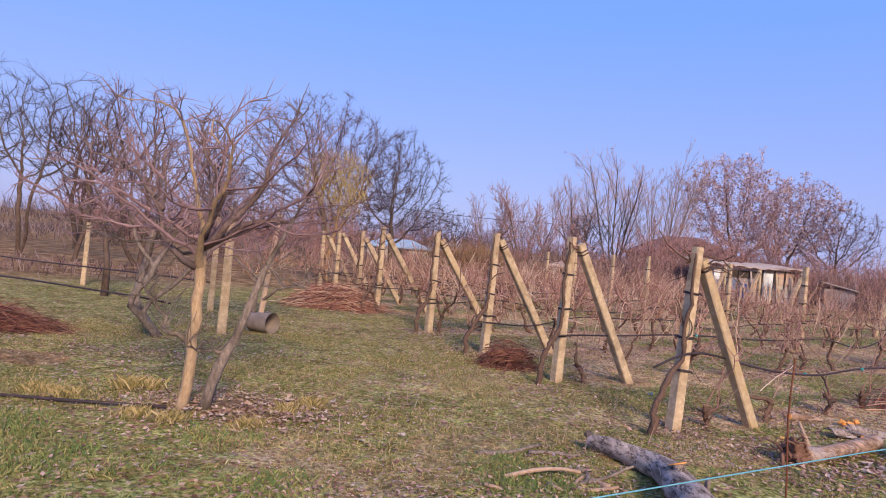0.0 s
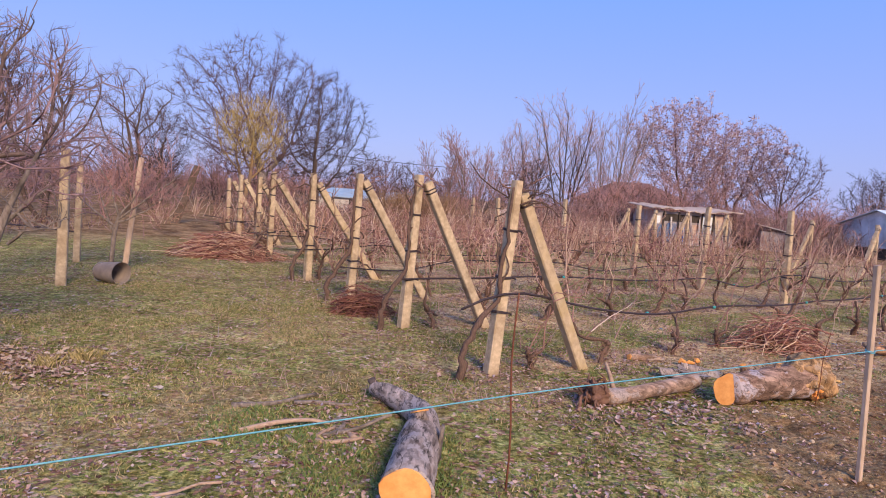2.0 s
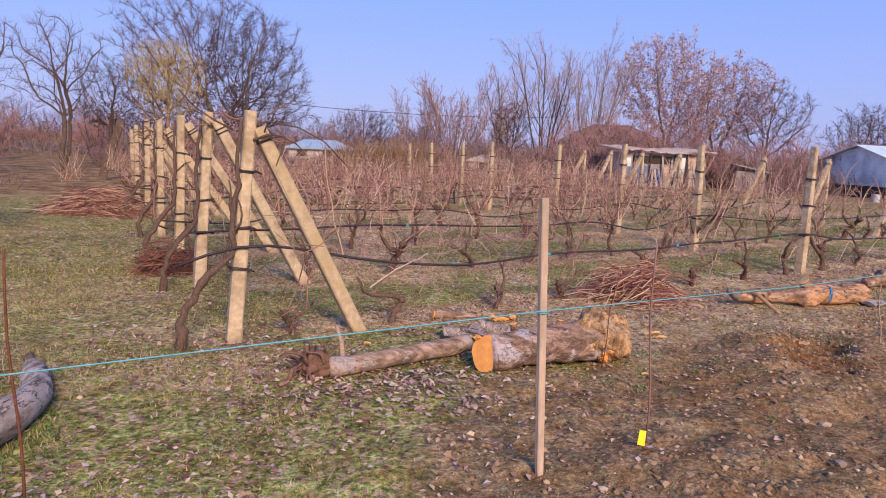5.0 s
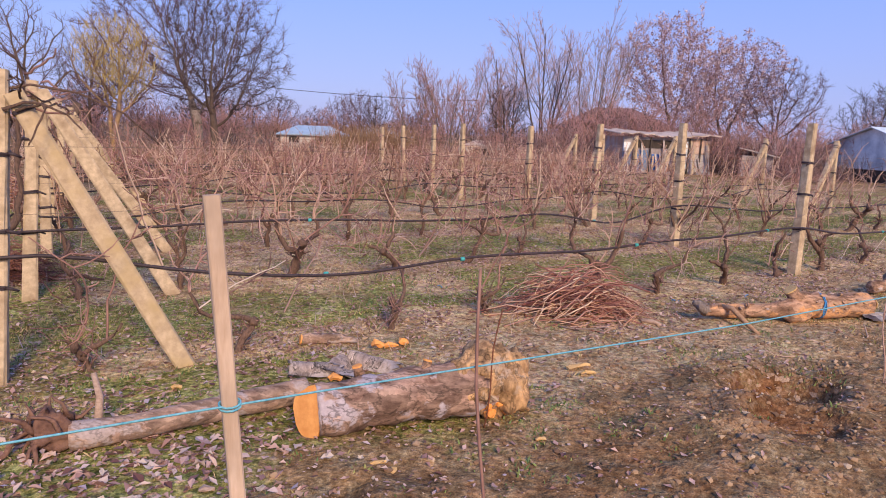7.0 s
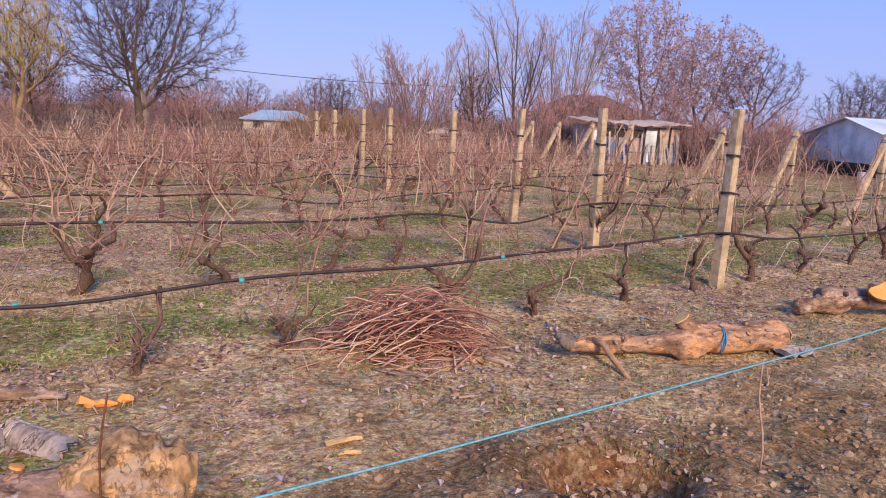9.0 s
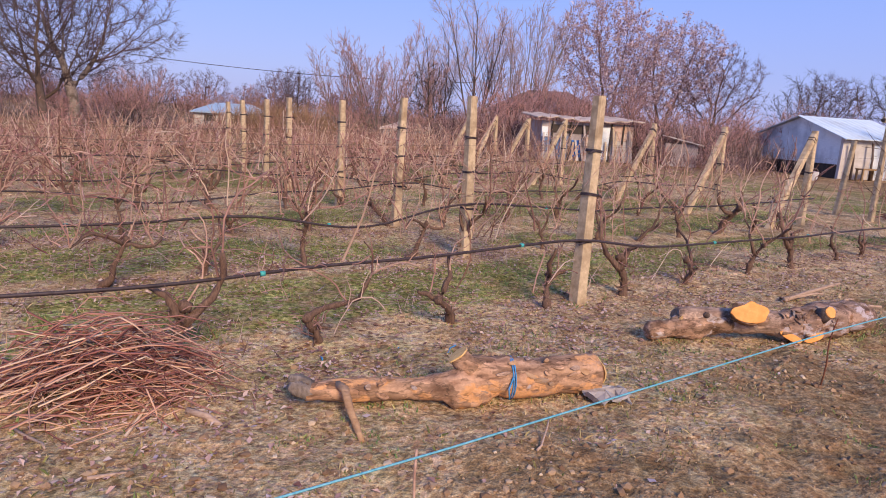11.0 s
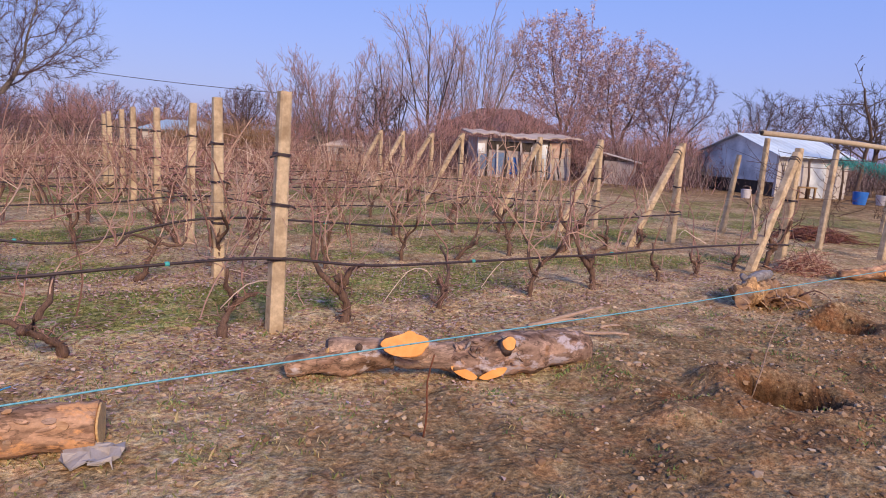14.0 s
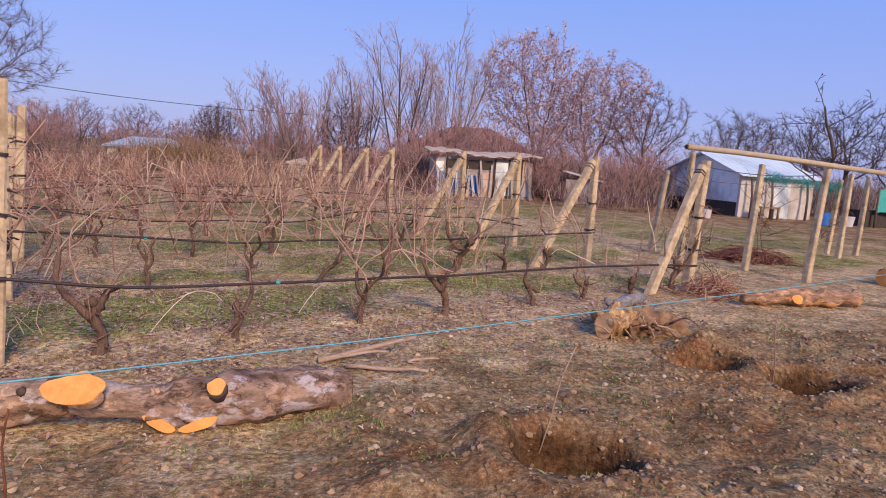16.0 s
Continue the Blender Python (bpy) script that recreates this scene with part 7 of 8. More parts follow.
orchard_tree(73, -2.9, 9.5, [
    ([(0, 0, -0.1), (0.03, 0, 0.3), (0.05, 0, 0.6), (0.1, 0.02, 0.85)], 0.04, 0.025, [
        ((0.1, 0.02, 0.85), (0.5, 0.1, 0.8), 0.8, 0.018), ((0.05, 0, 0.6), (-0.6, 0.1, 0.7), 0.8, 0.02), ((0.08, 0.0, 0.75), (0.9, 0.2, 0.25), 0.9, 0.016), ((0.1, 0.02, 0.85), (-0.2, 0.1, 1.0), 1.1, 0.02), ((0.1, 0.02, 0.8), (0.7, 0.1, 0.5), 1.2, 0.018), ((0.05, 0, 0.7), (-0.8, 0.2, 0.35), 1.1, 0.018)]),
], "small bare fruit tree beside concrete posts", BARK_GREY)
orchard_tree(74, -6.4, 11.5, [
    ([(0, 0, -0.1), (0.02, 0, 0.5), (-0.05, 0, 1.0), (-0.1, 0.05, 1.4)], 0.07, 0.04, [
        ((-0.1, 0.05, 1.4), (-0.3, 0.1, 1.0), 1.2, 0.03), ((-0.05, 0, 1.0), (0.6, 0.2, 0.8), 1.2, 0.03), ((-0.08, 0, 1.2), (-0.8, 0.2, 0.6), 1.1, 0.026), ((-0.1, 0.03, 1.3), (0.3, 0.5, 0.9), 1.2, 0.026)]),
], "bare fruit tree at the grassy field's edge", BARK_DARK, 0.005)

# left posts of the orchard line
def lone_post(x, y, h, lean, mat, label, w=0.12, name="trellis_post"):
    b = Build()
    beam(b, (0, 0, -0.15), (lean[0], lean[1], h), w, w, w * 0.8, w * 0.8, 0.4, 0.014, 0.1, rng)
    return single(name, b, mat, pose(x, y, gz(x, y)), label, "post", "vineyard posts", smooth=False)


rng = random.Random(5)
lone_post(-2.9, 8.3, 1.72, (0.0, 0.05), CONCRETE, "weathered concrete post standing by the orchard trees", 0.13)
lone_post(-4.0, 10.6, 1.62, (0.0, 0.05), CONCRETE, "weathered concrete post standing by the orchard trees", 0.11)
lone_post(-2.95, 10.0, 1.72, (0.18, 0.1), STAKE_WOOD, "leaning weathered post standing on the lane's grass", 0.09, "wooden_post")
lone_post(-6.75, 21.0, 1.9, (0.7, 0.1), BARK_DARK, "leaning dark old trunk without branches", 0.26, "dead_trunk")
lone_post(-7.5, 12.6, 1.3, (0.0, 0.05), CONCRETE, "weathered post at the field's edge", 0.10)
lone_post(-10.5, 13.6, 1.3, (0.02, 0.05), CONCRETE, "weathered post at the field's edge", 0.10)
for name_h, pts in (("a", [(-9, 9.2, 0.5), (-6, 8.75, 0.47), (-4.0, 8.0, 0.46), (-3.4, 7.8, 0.42)]), ("b", [(-12, 13.2, 0.5), (-8, 11.6, 0.5), (-5.0, 10.9, 0.48), (-4.0, 10.5, 0.5)]), ("c", [(-6, 4.75, 0.02), (-3.6, 4.62, 0.03), (-2.6, 4.6, 0.03), (-1.9, 4.66, 0.03)])):
    run_line("drip_hose", [(x, y, z + gz(x, y)) for x, y, z in pts], 0.014, HOSE, "black irrigation hose beside the orchard trees", "hose", "drip hoses")
blk = thing("metal_bucket", pose(-2.5, 8.75, gz(-2.5, 8.75), 0, 0, -25), "dented grey bucket lying on its side in grass", "bucket")
b = Build()
tube(b, [(-0.2, 0, 0.13), (-0.1, 0, 0.14), (0.2, 0, 0.15)], [0.12, 0.13, 0.15], 18, cap=False)
tube(b, [(0.2, 0, 0.15), (0.19, 0, 0.15), (-0.18, 0, 0.13)], [0.15, 0.14, 0.11], 18, cap=False)
part("bucket_side", b, BUCKET_GREY, blk)
part("bucket_base", cut_face((-0.2, 0, 0.13), (-1, 0, 0), 0.12, 0.12, rng), GREY_BOARD, blk, "lavender grey bucket base")

# ---- pergola by the row's end ----
perg = thing("pergola", pose(17.0, 14.25, gz(17.0, 14.25)), "low pergola of weathered posts with one long pole on top", "pergola")
for x, y, h, lx, ly in ((0, 0, 1.60, 0.1, 0.02), (-0.42, 0.86, 1.62, 0.2, 0.22), (3.0, 3.9, 1.5, 0.12, 0.05), (3.7, 4.0, 1.6, 0.08, 0.05), (-1.04, 1.74, 1.76, 0.03, 0.05), (-1.3, 2.4, 1.45, 0.2, 0.1), (2.75, 3.2, 1.62, 0.03, 0.0)):
    b = Build()
    beam(b, (x, y, -0.15), (x + lx, y + ly, h), 0.10, 0.10, 0.08, 0.08, 0.4, 0.013, 0.1, rng)
    part("post", b, CONCRETE, perg, smooth=False)
b = Build()
rail_pts = [(-1.12, 1.80, 1.85), (0.0, 2.22, 1.83), (1.2, 2.66, 1.79), (2.5, 3.12, 1.73), (4.4, 3.85, 1.66)]
tube(b, rail_pts, [0.048] * 5, 12)
part("top_pole", b, PIPE, perg, "long weathered tan pole")
# the pole is solid; this disc's dark colour stands for shade in a hollow
part("pole_end", cut_face((-1.124, 1.799, 1.85), (-0.94, -0.35, 0), 0.04, 0.04, rng), DARK_GAP, perg, "dark disc painted as a shaded hollow")
for dz, p0, p1 in ((0, (-0.05, 1.3, 1.5), (3.1, 3.9, 1.4)), (0, (-1.0, 2.4, 1.35), (3.1, 3.95, 1.35)), (0, (-0.85, 1.65, 1.55), (0.0, 0.05, 1.5))):
    b = Build()
    p0, p1 = Vector(p0), Vector(p1)
    tube(b, [p0.lerp(p1, f) + Vector((0, 0, -0.25 * f * (1 - f))) for f in np.linspace(0, 1, 9)], [0.006] * 9, 5)
    part("wire", b, WIRE, perg)
b = Build()
s = np.random.RandomState(9)
f = s.uniform(0, 1, 260)
w0, w1 = np.array([-0.05, 1.3, 1.48]), np.array([3.1, 3.9, 1.40])
base = w0 + (w1 - w0) * f[:, None] + s.normal(0, 0.05, (260, 3)) * [1, 1, 0.6]
bent(b, base, base + np.stack([s.normal(0, 0.06, 260), s.normal(0, 0.06, 260), -s.uniform(0.02, 0.12, 260)], 1), base + np.stack([s.normal(0, 0.1, 260), s.normal(0, 0.1, 260), -s.uniform(0.08, 0.32, 260) * (0.4 + f)], 1), 0.005)
tagged(part("netting", b, TEAL, perg, "teal netting and strings hanging"), kind="stuff")
b = Build()
s = np.random.RandomState(10)
n_v = 160
bx = np.array([[0, 1.25, 0.2], [-0.95, 1.6, 0.2], [2.9, 3.9, 0.2], [-2.0, -0.6, 0.2]])[s.randint(4, size=n_v)]
p0 = bx + np.stack([s.normal(0, 0.08, n_v), s.normal(0, 0.08, n_v), s.uniform(0, 1.1, n_v)], 1)
p2 = p0 + np.stack([s.normal(0, 0.28, n_v), s.normal(0, 0.28, n_v), s.uniform(-0.1, 0.5, n_v)], 1)
bent(b, p0, (p0 + p2) / 2 + s.normal(0, 0.05, (n_v, 3)), p2, 0.006)
tagged(part("climbing_growth", b, VINE_BARK, perg, "dark bare climbing canes"), kind="stuff")

# ---- white shed ----
shed = thing("shed", pose(23.9, 28.9, 0, 0, 0, 13.9), "small white shed with pale metal gable roof", "shed")
W, L = 4.4, 3.5
EH, PH = 1.62, 2.38
b = Build()
b.add([(0, 0, 0), (L, 0, 0), (L, 0, EH), (0, 0, EH), (0, 0.12, 0), (L, 0.12, 0), (L, 0.12, EH), (0, 0.12, EH)], [(0, 1, 2, 3), (7, 6, 5, 4), (0, 4, 5, 1), (3, 2, 6, 7), (1, 5, 6, 2), (0, 3, 7, 4)])
part("front_wall", b, WHITE_WALL, shed, smooth=False)
for x0, nm in ((0.0, "gable_wall"), (L - 0.12, "back_gable_wall")):
    b = Build()
    pr = [(0.12, 0.55 if x0 == 0 else 0), (W, 0.55 if x0 == 0 else 0), (W, EH), (W / 2, PH - 0.03), (0.12, EH)]
    v = [(x0, y, z) for y, z in pr] + [(x0 + 0.12, y, z) for y, z in pr]
    b.add(v, [(4, 3, 2, 1, 0), (5, 6, 7, 8, 9)] + [(i, (i + 1) % 5, 5 + (i + 1) % 5, 5 + i) for i in range(5)])
    part(nm, b, GREY_BOARD, shed, "blue-grey boarded gable" if x0 == 0 else "", smooth=False)
# dark strip below the gable wall's lower edge
b = Build()
box(b, 0.03, 0.14, 0.0, 0.1, W - 0.02, 0.53)
part("plinth", b, DARK_GAP, shed, "dark strip under the gable", smooth=False)
b = Build()
box(b, 0.13, W - 0.12, 0.0, L - 0.13, W, EH)
part("rear_wall", b, WHITE_WALL, shed, smooth=False)
for side in (0, 1):
    b = Build()
    y0, y1 = (-0.28, W / 2) if side == 0 else (W + 0.2, W / 2)
    z0 = EH - 0.06
    n_r = 24
    v = []
    for i in range(n_r + 1):
        x = -0.22 + (L + 0.5) * i / n_r
        lift = 0.018 * (i % 2)
        v += [(x, y0, z0 + lift), (x, y1, PH + 0.03 + lift), (x, y0, z0 + lift - 0.03), (x, y1, PH + lift)]
    fcs = []
    for i in range(n_r):
        a, c = 4 * i, 4 * i + 4
        fcs += [(a, c, c + 1, a + 1), (a + 2, a + 3, c + 3, c + 2), (a, a + 2, c + 2, c)]
    fcs += [(0, 1, 3, 2), (4 * n_r, 4 * n_r + 2, 4 * n_r + 3, 4 * n_r + 1)]
    b.add(v, fcs)
    part("roof", b, METAL_ROOF, shed, "pale blue corrugated metal roof", smooth=False)
b = Build()
box(b, 1.5, -0.03, 0.0, 2.35, 0.0, 1.35)
door = part("door", b, GREY_BOARD, shed, smooth=False)
b = Build()
tube(b, [(2.25, -0.05, 0.7), (2.25, -0.07, 0.75), (2.25, -0.05, 0.8)], [0.012] * 3, 6)
part("handle", b, WIRE, door)
for x in (0.25, 1.2, 2.9):
    b = Build()
    tube(b, [(x, -0.35, 0), (x + 0.05, -0.3, 0.8), (x, -0.25, 1.45)], [0.05, 0.04, 0.045], 8)
    part("porch_post", b, BARK_DARK, shed, "dark porch post")

# things by the shed
def pail(x, y, r, h, mat, label, name="bucket"):
    ob = thing(name, pose(x, y, gz(x, y)), label, "bucket", "buckets")
    b = Build()
    tube(b, [(0, 0, 0), (0, 0, h)], [r * 0.8, r], 16, cap=False)
    tube(b, [(0, 0, h), (0, 0, 0.02)], [r * 0.94, r * 0.75], 16)
    part("bucket_side", b, mat, ob)
    b = Build()
    tube(b, [(r * math.cos(a), 0, h + r * 0.7 * math.sin(a)) for a in np.linspace(0, math.pi, 9)], [0.008] * 9, 5)
    part("handle", b, WIRE, ob)
    return ob


pail(21.9, 27.3, 0.18, 0.34, WHITE_PLASTIC, "white plastic bucket on the grass by the shed")
pail(22.1, 27.6, 0.15, 0.34, RED_PLASTIC, "red plastic bucket by the shed wall")
pail(25.8, 26.8, 0.25, 0.45, BLUE_PLASTIC, "blue plastic tub on the grass by the shed")
pail(26.9, 27.1, 0.25, 0.35, WHITE_PLASTIC, "white plastic tub by the shed")
bench = thing("bench", pose(24.8, 28.5, 0, 0, 0, 14), "old wooden bench standing by the white wall", "bench")
b = Build()
box(b, -0.45, -0.18, 0.42, 0.45, 0.18, 0.47)
part("seat", b, BARK_ORCHARD, bench, smooth=False)
for x, y in ((-0.4, -0.13), (0.4, -0.13), (-0.4, 0.13), (0.4, 0.13)):
    b = Build()
    box(b, x - 0.03, y - 0.03, 0, x + 0.03, y + 0.03, 0.42)
    part("leg", b, BARK_ORCHARD, bench, smooth=False)
tarp = thing("tarpaulin", pose(28.2, 27.4, 0, 0, 0, 10), "teal tarpaulin hung over a dark frame", "tarpaulin")
b = Build()
n_t = 12
v = [(0.22 * i, 0.06 * math.sin(i * 1.9), 0.55 + 0.85 * j / 5 + 0.03 * math.sin(i + j)) for j in range(6) for i in range(n_t)]
v += [(x, y + 0.02, z) for x, y, z in v]
q = [(j * n_t + i, j * n_t + i + 1, (j + 1) * n_t + i + 1, (j + 1) * n_t + i) for j in range(5) for i in range(n_t - 1)]
b.add(v, q + [tuple(6 * n_t + i for i in reversed(f)) for f in q])
part("sheet", b, TEAL, tarp)
for x in (0, 2.4):
    b = Build()
    tube(b, [(x, 0.03, -0.05), (x, 0.03, 1.45)], [0.04, 0.035], 7)
    part("post", b, BARK_DARK, tarp)
b = Build()
box(b, -0.3, 0.2, 0, 2.6, 0.9, 0.6)
part("box", b, DARK_GAP, tarp, "dark clutter under the sheet", smooth=False)

# ---- low barn ----
barn = thing("barn", pose(12.6, 31.25, 0, 0, 0, 3), "low old barn with a pale sheet roof and patched walls", "barn")
BL, BD, BH = 4.0, 3.2, 1.72
b = Build()
box(b, 0.0, 0.3, 0, BL, 0.45, BH - 0.12)
part("front_wall", b, OLD_BOARD, barn, "grey patched boards", smooth=False)
# the dark panel paints the shade of the barn's opening onto the wall
for x, z, w, h, mat, note in ((0.0, 0.3, 0.4, 0.62, BLUE_DOOR, "faded blue panel"), (0.0, 0.96, 0.3, 0.4, GREY_BOARD, "pale board"), (0.65, 0.12, 0.48, 0.9, BLUE_DOOR, "faded blue panel"), (1.32, 0.15, 0.42, 0.7, BLUE_PLASTIC, "bright blue sheet"), (0.4, 1.12, 1.9, 0.36, DARK_GAP, "dark panel for the shaded opening under the roof"),
                             (1.85, 0.1, 0.5, 0.9, BRICK_PINK, "pink plaster patch"), (2.45, 0.1, 0.5, 1.35, GREY_BOARD, "pale lilac board"), (3.0, 0.1, 0.95, 0.8, WHITE_WALL, "whitewashed panel"), (3.02, 0.92, 0.95, 0.62, BRICK_PINK, "bare ochre brick")):
    b = Build()
    box(b, x, 0.262, z, x + w, 0.297, z + h)
    part("panel", b, mat, barn, note, smooth=False)
for x in (0.42, 1.2, 2.38, 2.97, 3.5):
    b = Build()
    beam(b, (x, 0.22, 0), (x + 0.03, 0.22, BH - 0.12), 0.07, 0.06, 0.06, 0.05, 0.0, 0.006, 0.1)
    part("upright", b, DARK_GAP, barn, "dark upright pole", smooth=False)
for x in (0.0, BL - 0.12):
    b = Build()
    box(b, x, 0.46, 0, x + 0.12, BD, BH - 0.1)
    part("side_wall", b, BRICK_PINK, barn, smooth=False)
b = Build()
n_r = 26
v = []
for i in range(n_r + 1):
    x = -0.3 + (BL + 0.6) * i / n_r
    w = 0.008 * math.sin(i * math.pi / 2) + 0.05 * math.sin(0.31 * i + 0.4) + 0.03 * math.sin(1.7 * i)
    jag = 0.12 * math.sin(2.3 * i) * math.sin(0.9 * i)
    v += [(x, -0.1 + jag, BH + w), (x, BD + 0.2, BH + 0.2 + w), (x, -0.1 + jag, BH + w - 0.04), (x, BD + 0.2, BH + 0.16 + w)]
fcs = []
for i in range(n_r):
    a, c = 4 * i, 4 * i + 4
    fcs += [(a, c, c + 1, a + 1), (a + 2, a + 3, c + 3, c + 2), (a, a + 2, c + 2, c)]
b.add(v, fcs + [(0, 1, 3, 2), (4 * n_r, 4 * n_r + 2, 4 * n_r + 3, 4 * n_r + 1)])
part("roof", b, OLD_ROOF, barn, "pale weathered sheet roof", smooth=False)

# boards and poles leaning on the barn's front
rb = random.Random(88)
for _ in range(17):
    x = rb.uniform(0.0, BL)
    h = rb.uniform(0.7, 1.55)
    b = Build()
    beam(b, (x, 0.02 + rb.uniform(0, 0.08), 0), (x + rb.gauss(0, 0.16), 0.19, h), 0.07 + 0.07 * rb.random(), 0.02, 0.08, 0.02, 0.0, 0.004, 0.1, rb)
    part("leaning_board", b, rb.choice((OLD_BOARD, OLD_BOARD, PIPE, WHITE_WALL)), barn, smooth=False)

# a little lean-to beside the barn
lean = thing("lean_to", pose(17.9, 31.4, 0, 0, 0, -20), "small lean-to with a pale slanting sheet roof", "shed")
b = Build()
box(b, 0, 0, 0, 1.3, 1.2, 0.95)
part("wall", b, OLD_BOARD, lean, smooth=False)
b = Build()
b.add([(-0.15, -0.2, 1.3), (1.5, -0.2, 0.95), (1.5, 1.4, 0.95), (-0.15, 1.4, 1.3), (-0.15, -0.2, 1.26), (1.5, -0.2, 0.91), (1.5, 1.4, 0.91), (-0.15, 1.4, 1.26)], [(0, 1, 2, 3), (7, 6, 5, 4), (0, 4, 5, 1), (1, 5, 6, 2), (2, 6, 7, 3), (3, 7, 4, 0)])
part("roof", b, WHITE_WALL, lean, "pale slanting sheet", smooth=False)

# ---- house with a dark hipped roof ----
def hip_house(x, y, turn, w, d, wall, ridge, roof_mat, wall_mat, label, over=0.4):
    ob = thing("house", pose(x, y, 0, 0, 0, turn), label, "house", "far houses")
    b = Build()
    box(b, 0, 0, 0, w, d, wall)
    part("wall", b, wall_mat, ob, smooth=False)
    b = Build()
    v = [(-over, -over, wall), (w + over, -over, wall), (w + over, d + over, wall), (-over, d + over, wall), (d * 0.45, d / 2, ridge), (w - d * 0.45, d / 2, ridge)]
    v += [(p[0], p[1], p[2] - 0.08) for p in v[:4]]
    b.add(v, [(0, 1, 5, 4), (1, 2, 5), (2, 3, 4, 5), (3, 0, 4), (0, 6, 7, 1), (1, 7, 8, 2), (2, 8, 9, 3), (3, 9, 6, 0), (9, 8, 7, 6)])
    part("roof", b, roof_mat, ob, smooth=False)
    for k in range(int(w // 1.8)):
        win = Build()
        box(win, 0.6 + 1.8 * k, -0.03, wall * 0.4, 1.3 + 1.8 * k, 0.0, wall * 0.82)
        part("window", win, DARK_GAP, ob, "dark window", smooth=False)
    return ob


hip_house(11.5, 42.5, -8, 6.8, 5.0, 2.1, 3.45, TILE_ROOF, BRICK_PINK, "far house with a dark hipped tile roof")
hip_house(-7.0, 46.5, 12, 4.6, 2.6, 1.0, 1.6, BLUE_ROOF, WHITE_WALL, "far low building with a pale blue roof", 0.25)
hip_house(-3.4, 55.0, 12, 5.0, 3.0, 1.0, 1.6, BLUE_ROOF, WHITE_WALL, "far low building with a pale blue roof", 0.25)
hip_house(5.5, 38.6, -5, 2.4, 1.5, 0.8, 1.1, OLD_ROOF, WHITE_WALL, "low pale outbuilding in the scrub", 0.15)
run_line("overhead_cable", [(-14 + 26 * f, 45.0 + 4.5 * f, 4.5 - 0.5 * f - 2.0 * f * (1 - f)) for f in np.linspace(0, 1, 14)], 0.02, HOSE, "sagging overhead cable behind the vineyard", "cable", "")

# ---- grass, litter and clods ----
def scatter(count, seed, area, keep):
    s = np.random.RandomState(seed)
    x, y = s.uniform(area[0], area[1], count), s.uniform(area[2], area[3], count)
    ok = s.uniform(0, 1, count) < keep(x, y)
    return x[ok], y[ok], s


def blades(name, x, y, s, h, mat, label, width=0.004, clump=0.05, per=7):
    n = len(x) * per
    bx, by = np.repeat(x, per) + s.normal(0, clump, n), np.repeat(y, per) + s.normal(0, clump, n)
    hh = np.repeat(h, per) * s.uniform(0.5, 1.2, n)
    z = ground_z(bx, by) - 0.004
    a = s.uniform(0, 2 * np.pi, n)
    w = width * s.uniform(0.7, 1.5, n)
    lean = s.normal(0, 0.45, (n, 2)) * hh[:, None]
    p = np.stack([bx, by, z], 1)
    side = np.stack([np.cos(a) * w, np.sin(a) * w, 0 * a], 1)
    v = np.stack([p - side, p + side, p + np.stack([lean[:, 0] * 0.4, lean[:, 1] * 0.4, hh * 0.65], 1) + side * 0.5, p + np.stack([lean[:, 0], lean[:, 1], hh], 1)], 1)
    base = np.arange(n)[:, None] * 4
    b = Build()
    b.add_np(v, np.concatenate([base + np.array([[0, 1, 2]]), base + np.array([[0, 2, 3]])]))
    return single(name, b, mat, Matrix.Identity(4), label, "grass", kind="stuff", smooth=False)


def grass_keep(x, y):
    u, v = to_uv(x, y)
    m = (1 - soil_at(x, y)) * (1 - 0.85 * np.exp(-(((x + 1.45) / 0.7) ** 2 + ((y - 4.95) / 0.4) ** 2)))
    return np.clip(m, 0, 1) * step(vnoise(x, y, 0.8, 21) * 0.6 + vnoise(x, y, 0.25, 22) * 0.4, 0.35, 0.62) * np.where((u > 0.5) & (v > -0.9), 0.3, 1.0) + 0.02


x, y, s = scatter(34000, 81, (-5, 4.5, 2.6, 9), grass_keep)
blades("grass", x, y, s, s.uniform(0.012, 0.036, len(x)), GRASS, "short patchy winter grass on the lane", 0.0028, 0.045, 6)
x, y, s = scatter(22000, 82, (-4, 13, 6, 16), grass_keep)
blades("grass", x, y, s, s.uniform(0.015, 0.045, len(x)), GRASS, "short patchy winter grass between the vine rows", 0.0035, 0.05, 5)
x, y, s = scatter(16000, 87, (3, 17, 7, 18), lambda a, c: 0.8 * step(vnoise(a, c, 0.7, 53) * 0.6 + vnoise(a, c, 0.3, 54) * 0.4, 0.5, 0.66) * (to_uv(a, c)[1] > 0.25) * (np.min([np.abs(to_uv(a, c)[1] - r) for r in ROWS_V], axis=0) > 0.3))
blades("grass", x, y, s, s.uniform(0.02, 0.05, len(x)), GRASS_FRESH, "patches of yellow-green grass between the vine rows", 0.004, 0.06, 6)
x, y, s = scatter(3200, 83, (-3.6, 2.0, 2.6, 4.4), lambda a, c: np.maximum(step(vnoise(a, c, 0.7, 23), 0.45, 0.75), np.exp(-(((a + 2.0) / 0.5) ** 2 + ((c - 3.6) / 0.3) ** 2))))
blades("grass_tuft", x, y, s, s.uniform(0.02, 0.048, len(x)), GRASS_FRESH, "taller fresh green grass tufts beside the lane", 0.004, 0.05, 12)
tx = np.array([-2.95, -2.8, -3.1, -2.35, -2.5, -1.05, -1.2, -1.75, -0.9, -2.05])
ty = np.array([4.85, 4.8, 4.9, 5.3, 5.2, 5.0, 4.55, 4.45, 5.2, 4.5])
s = np.random.RandomState(84)
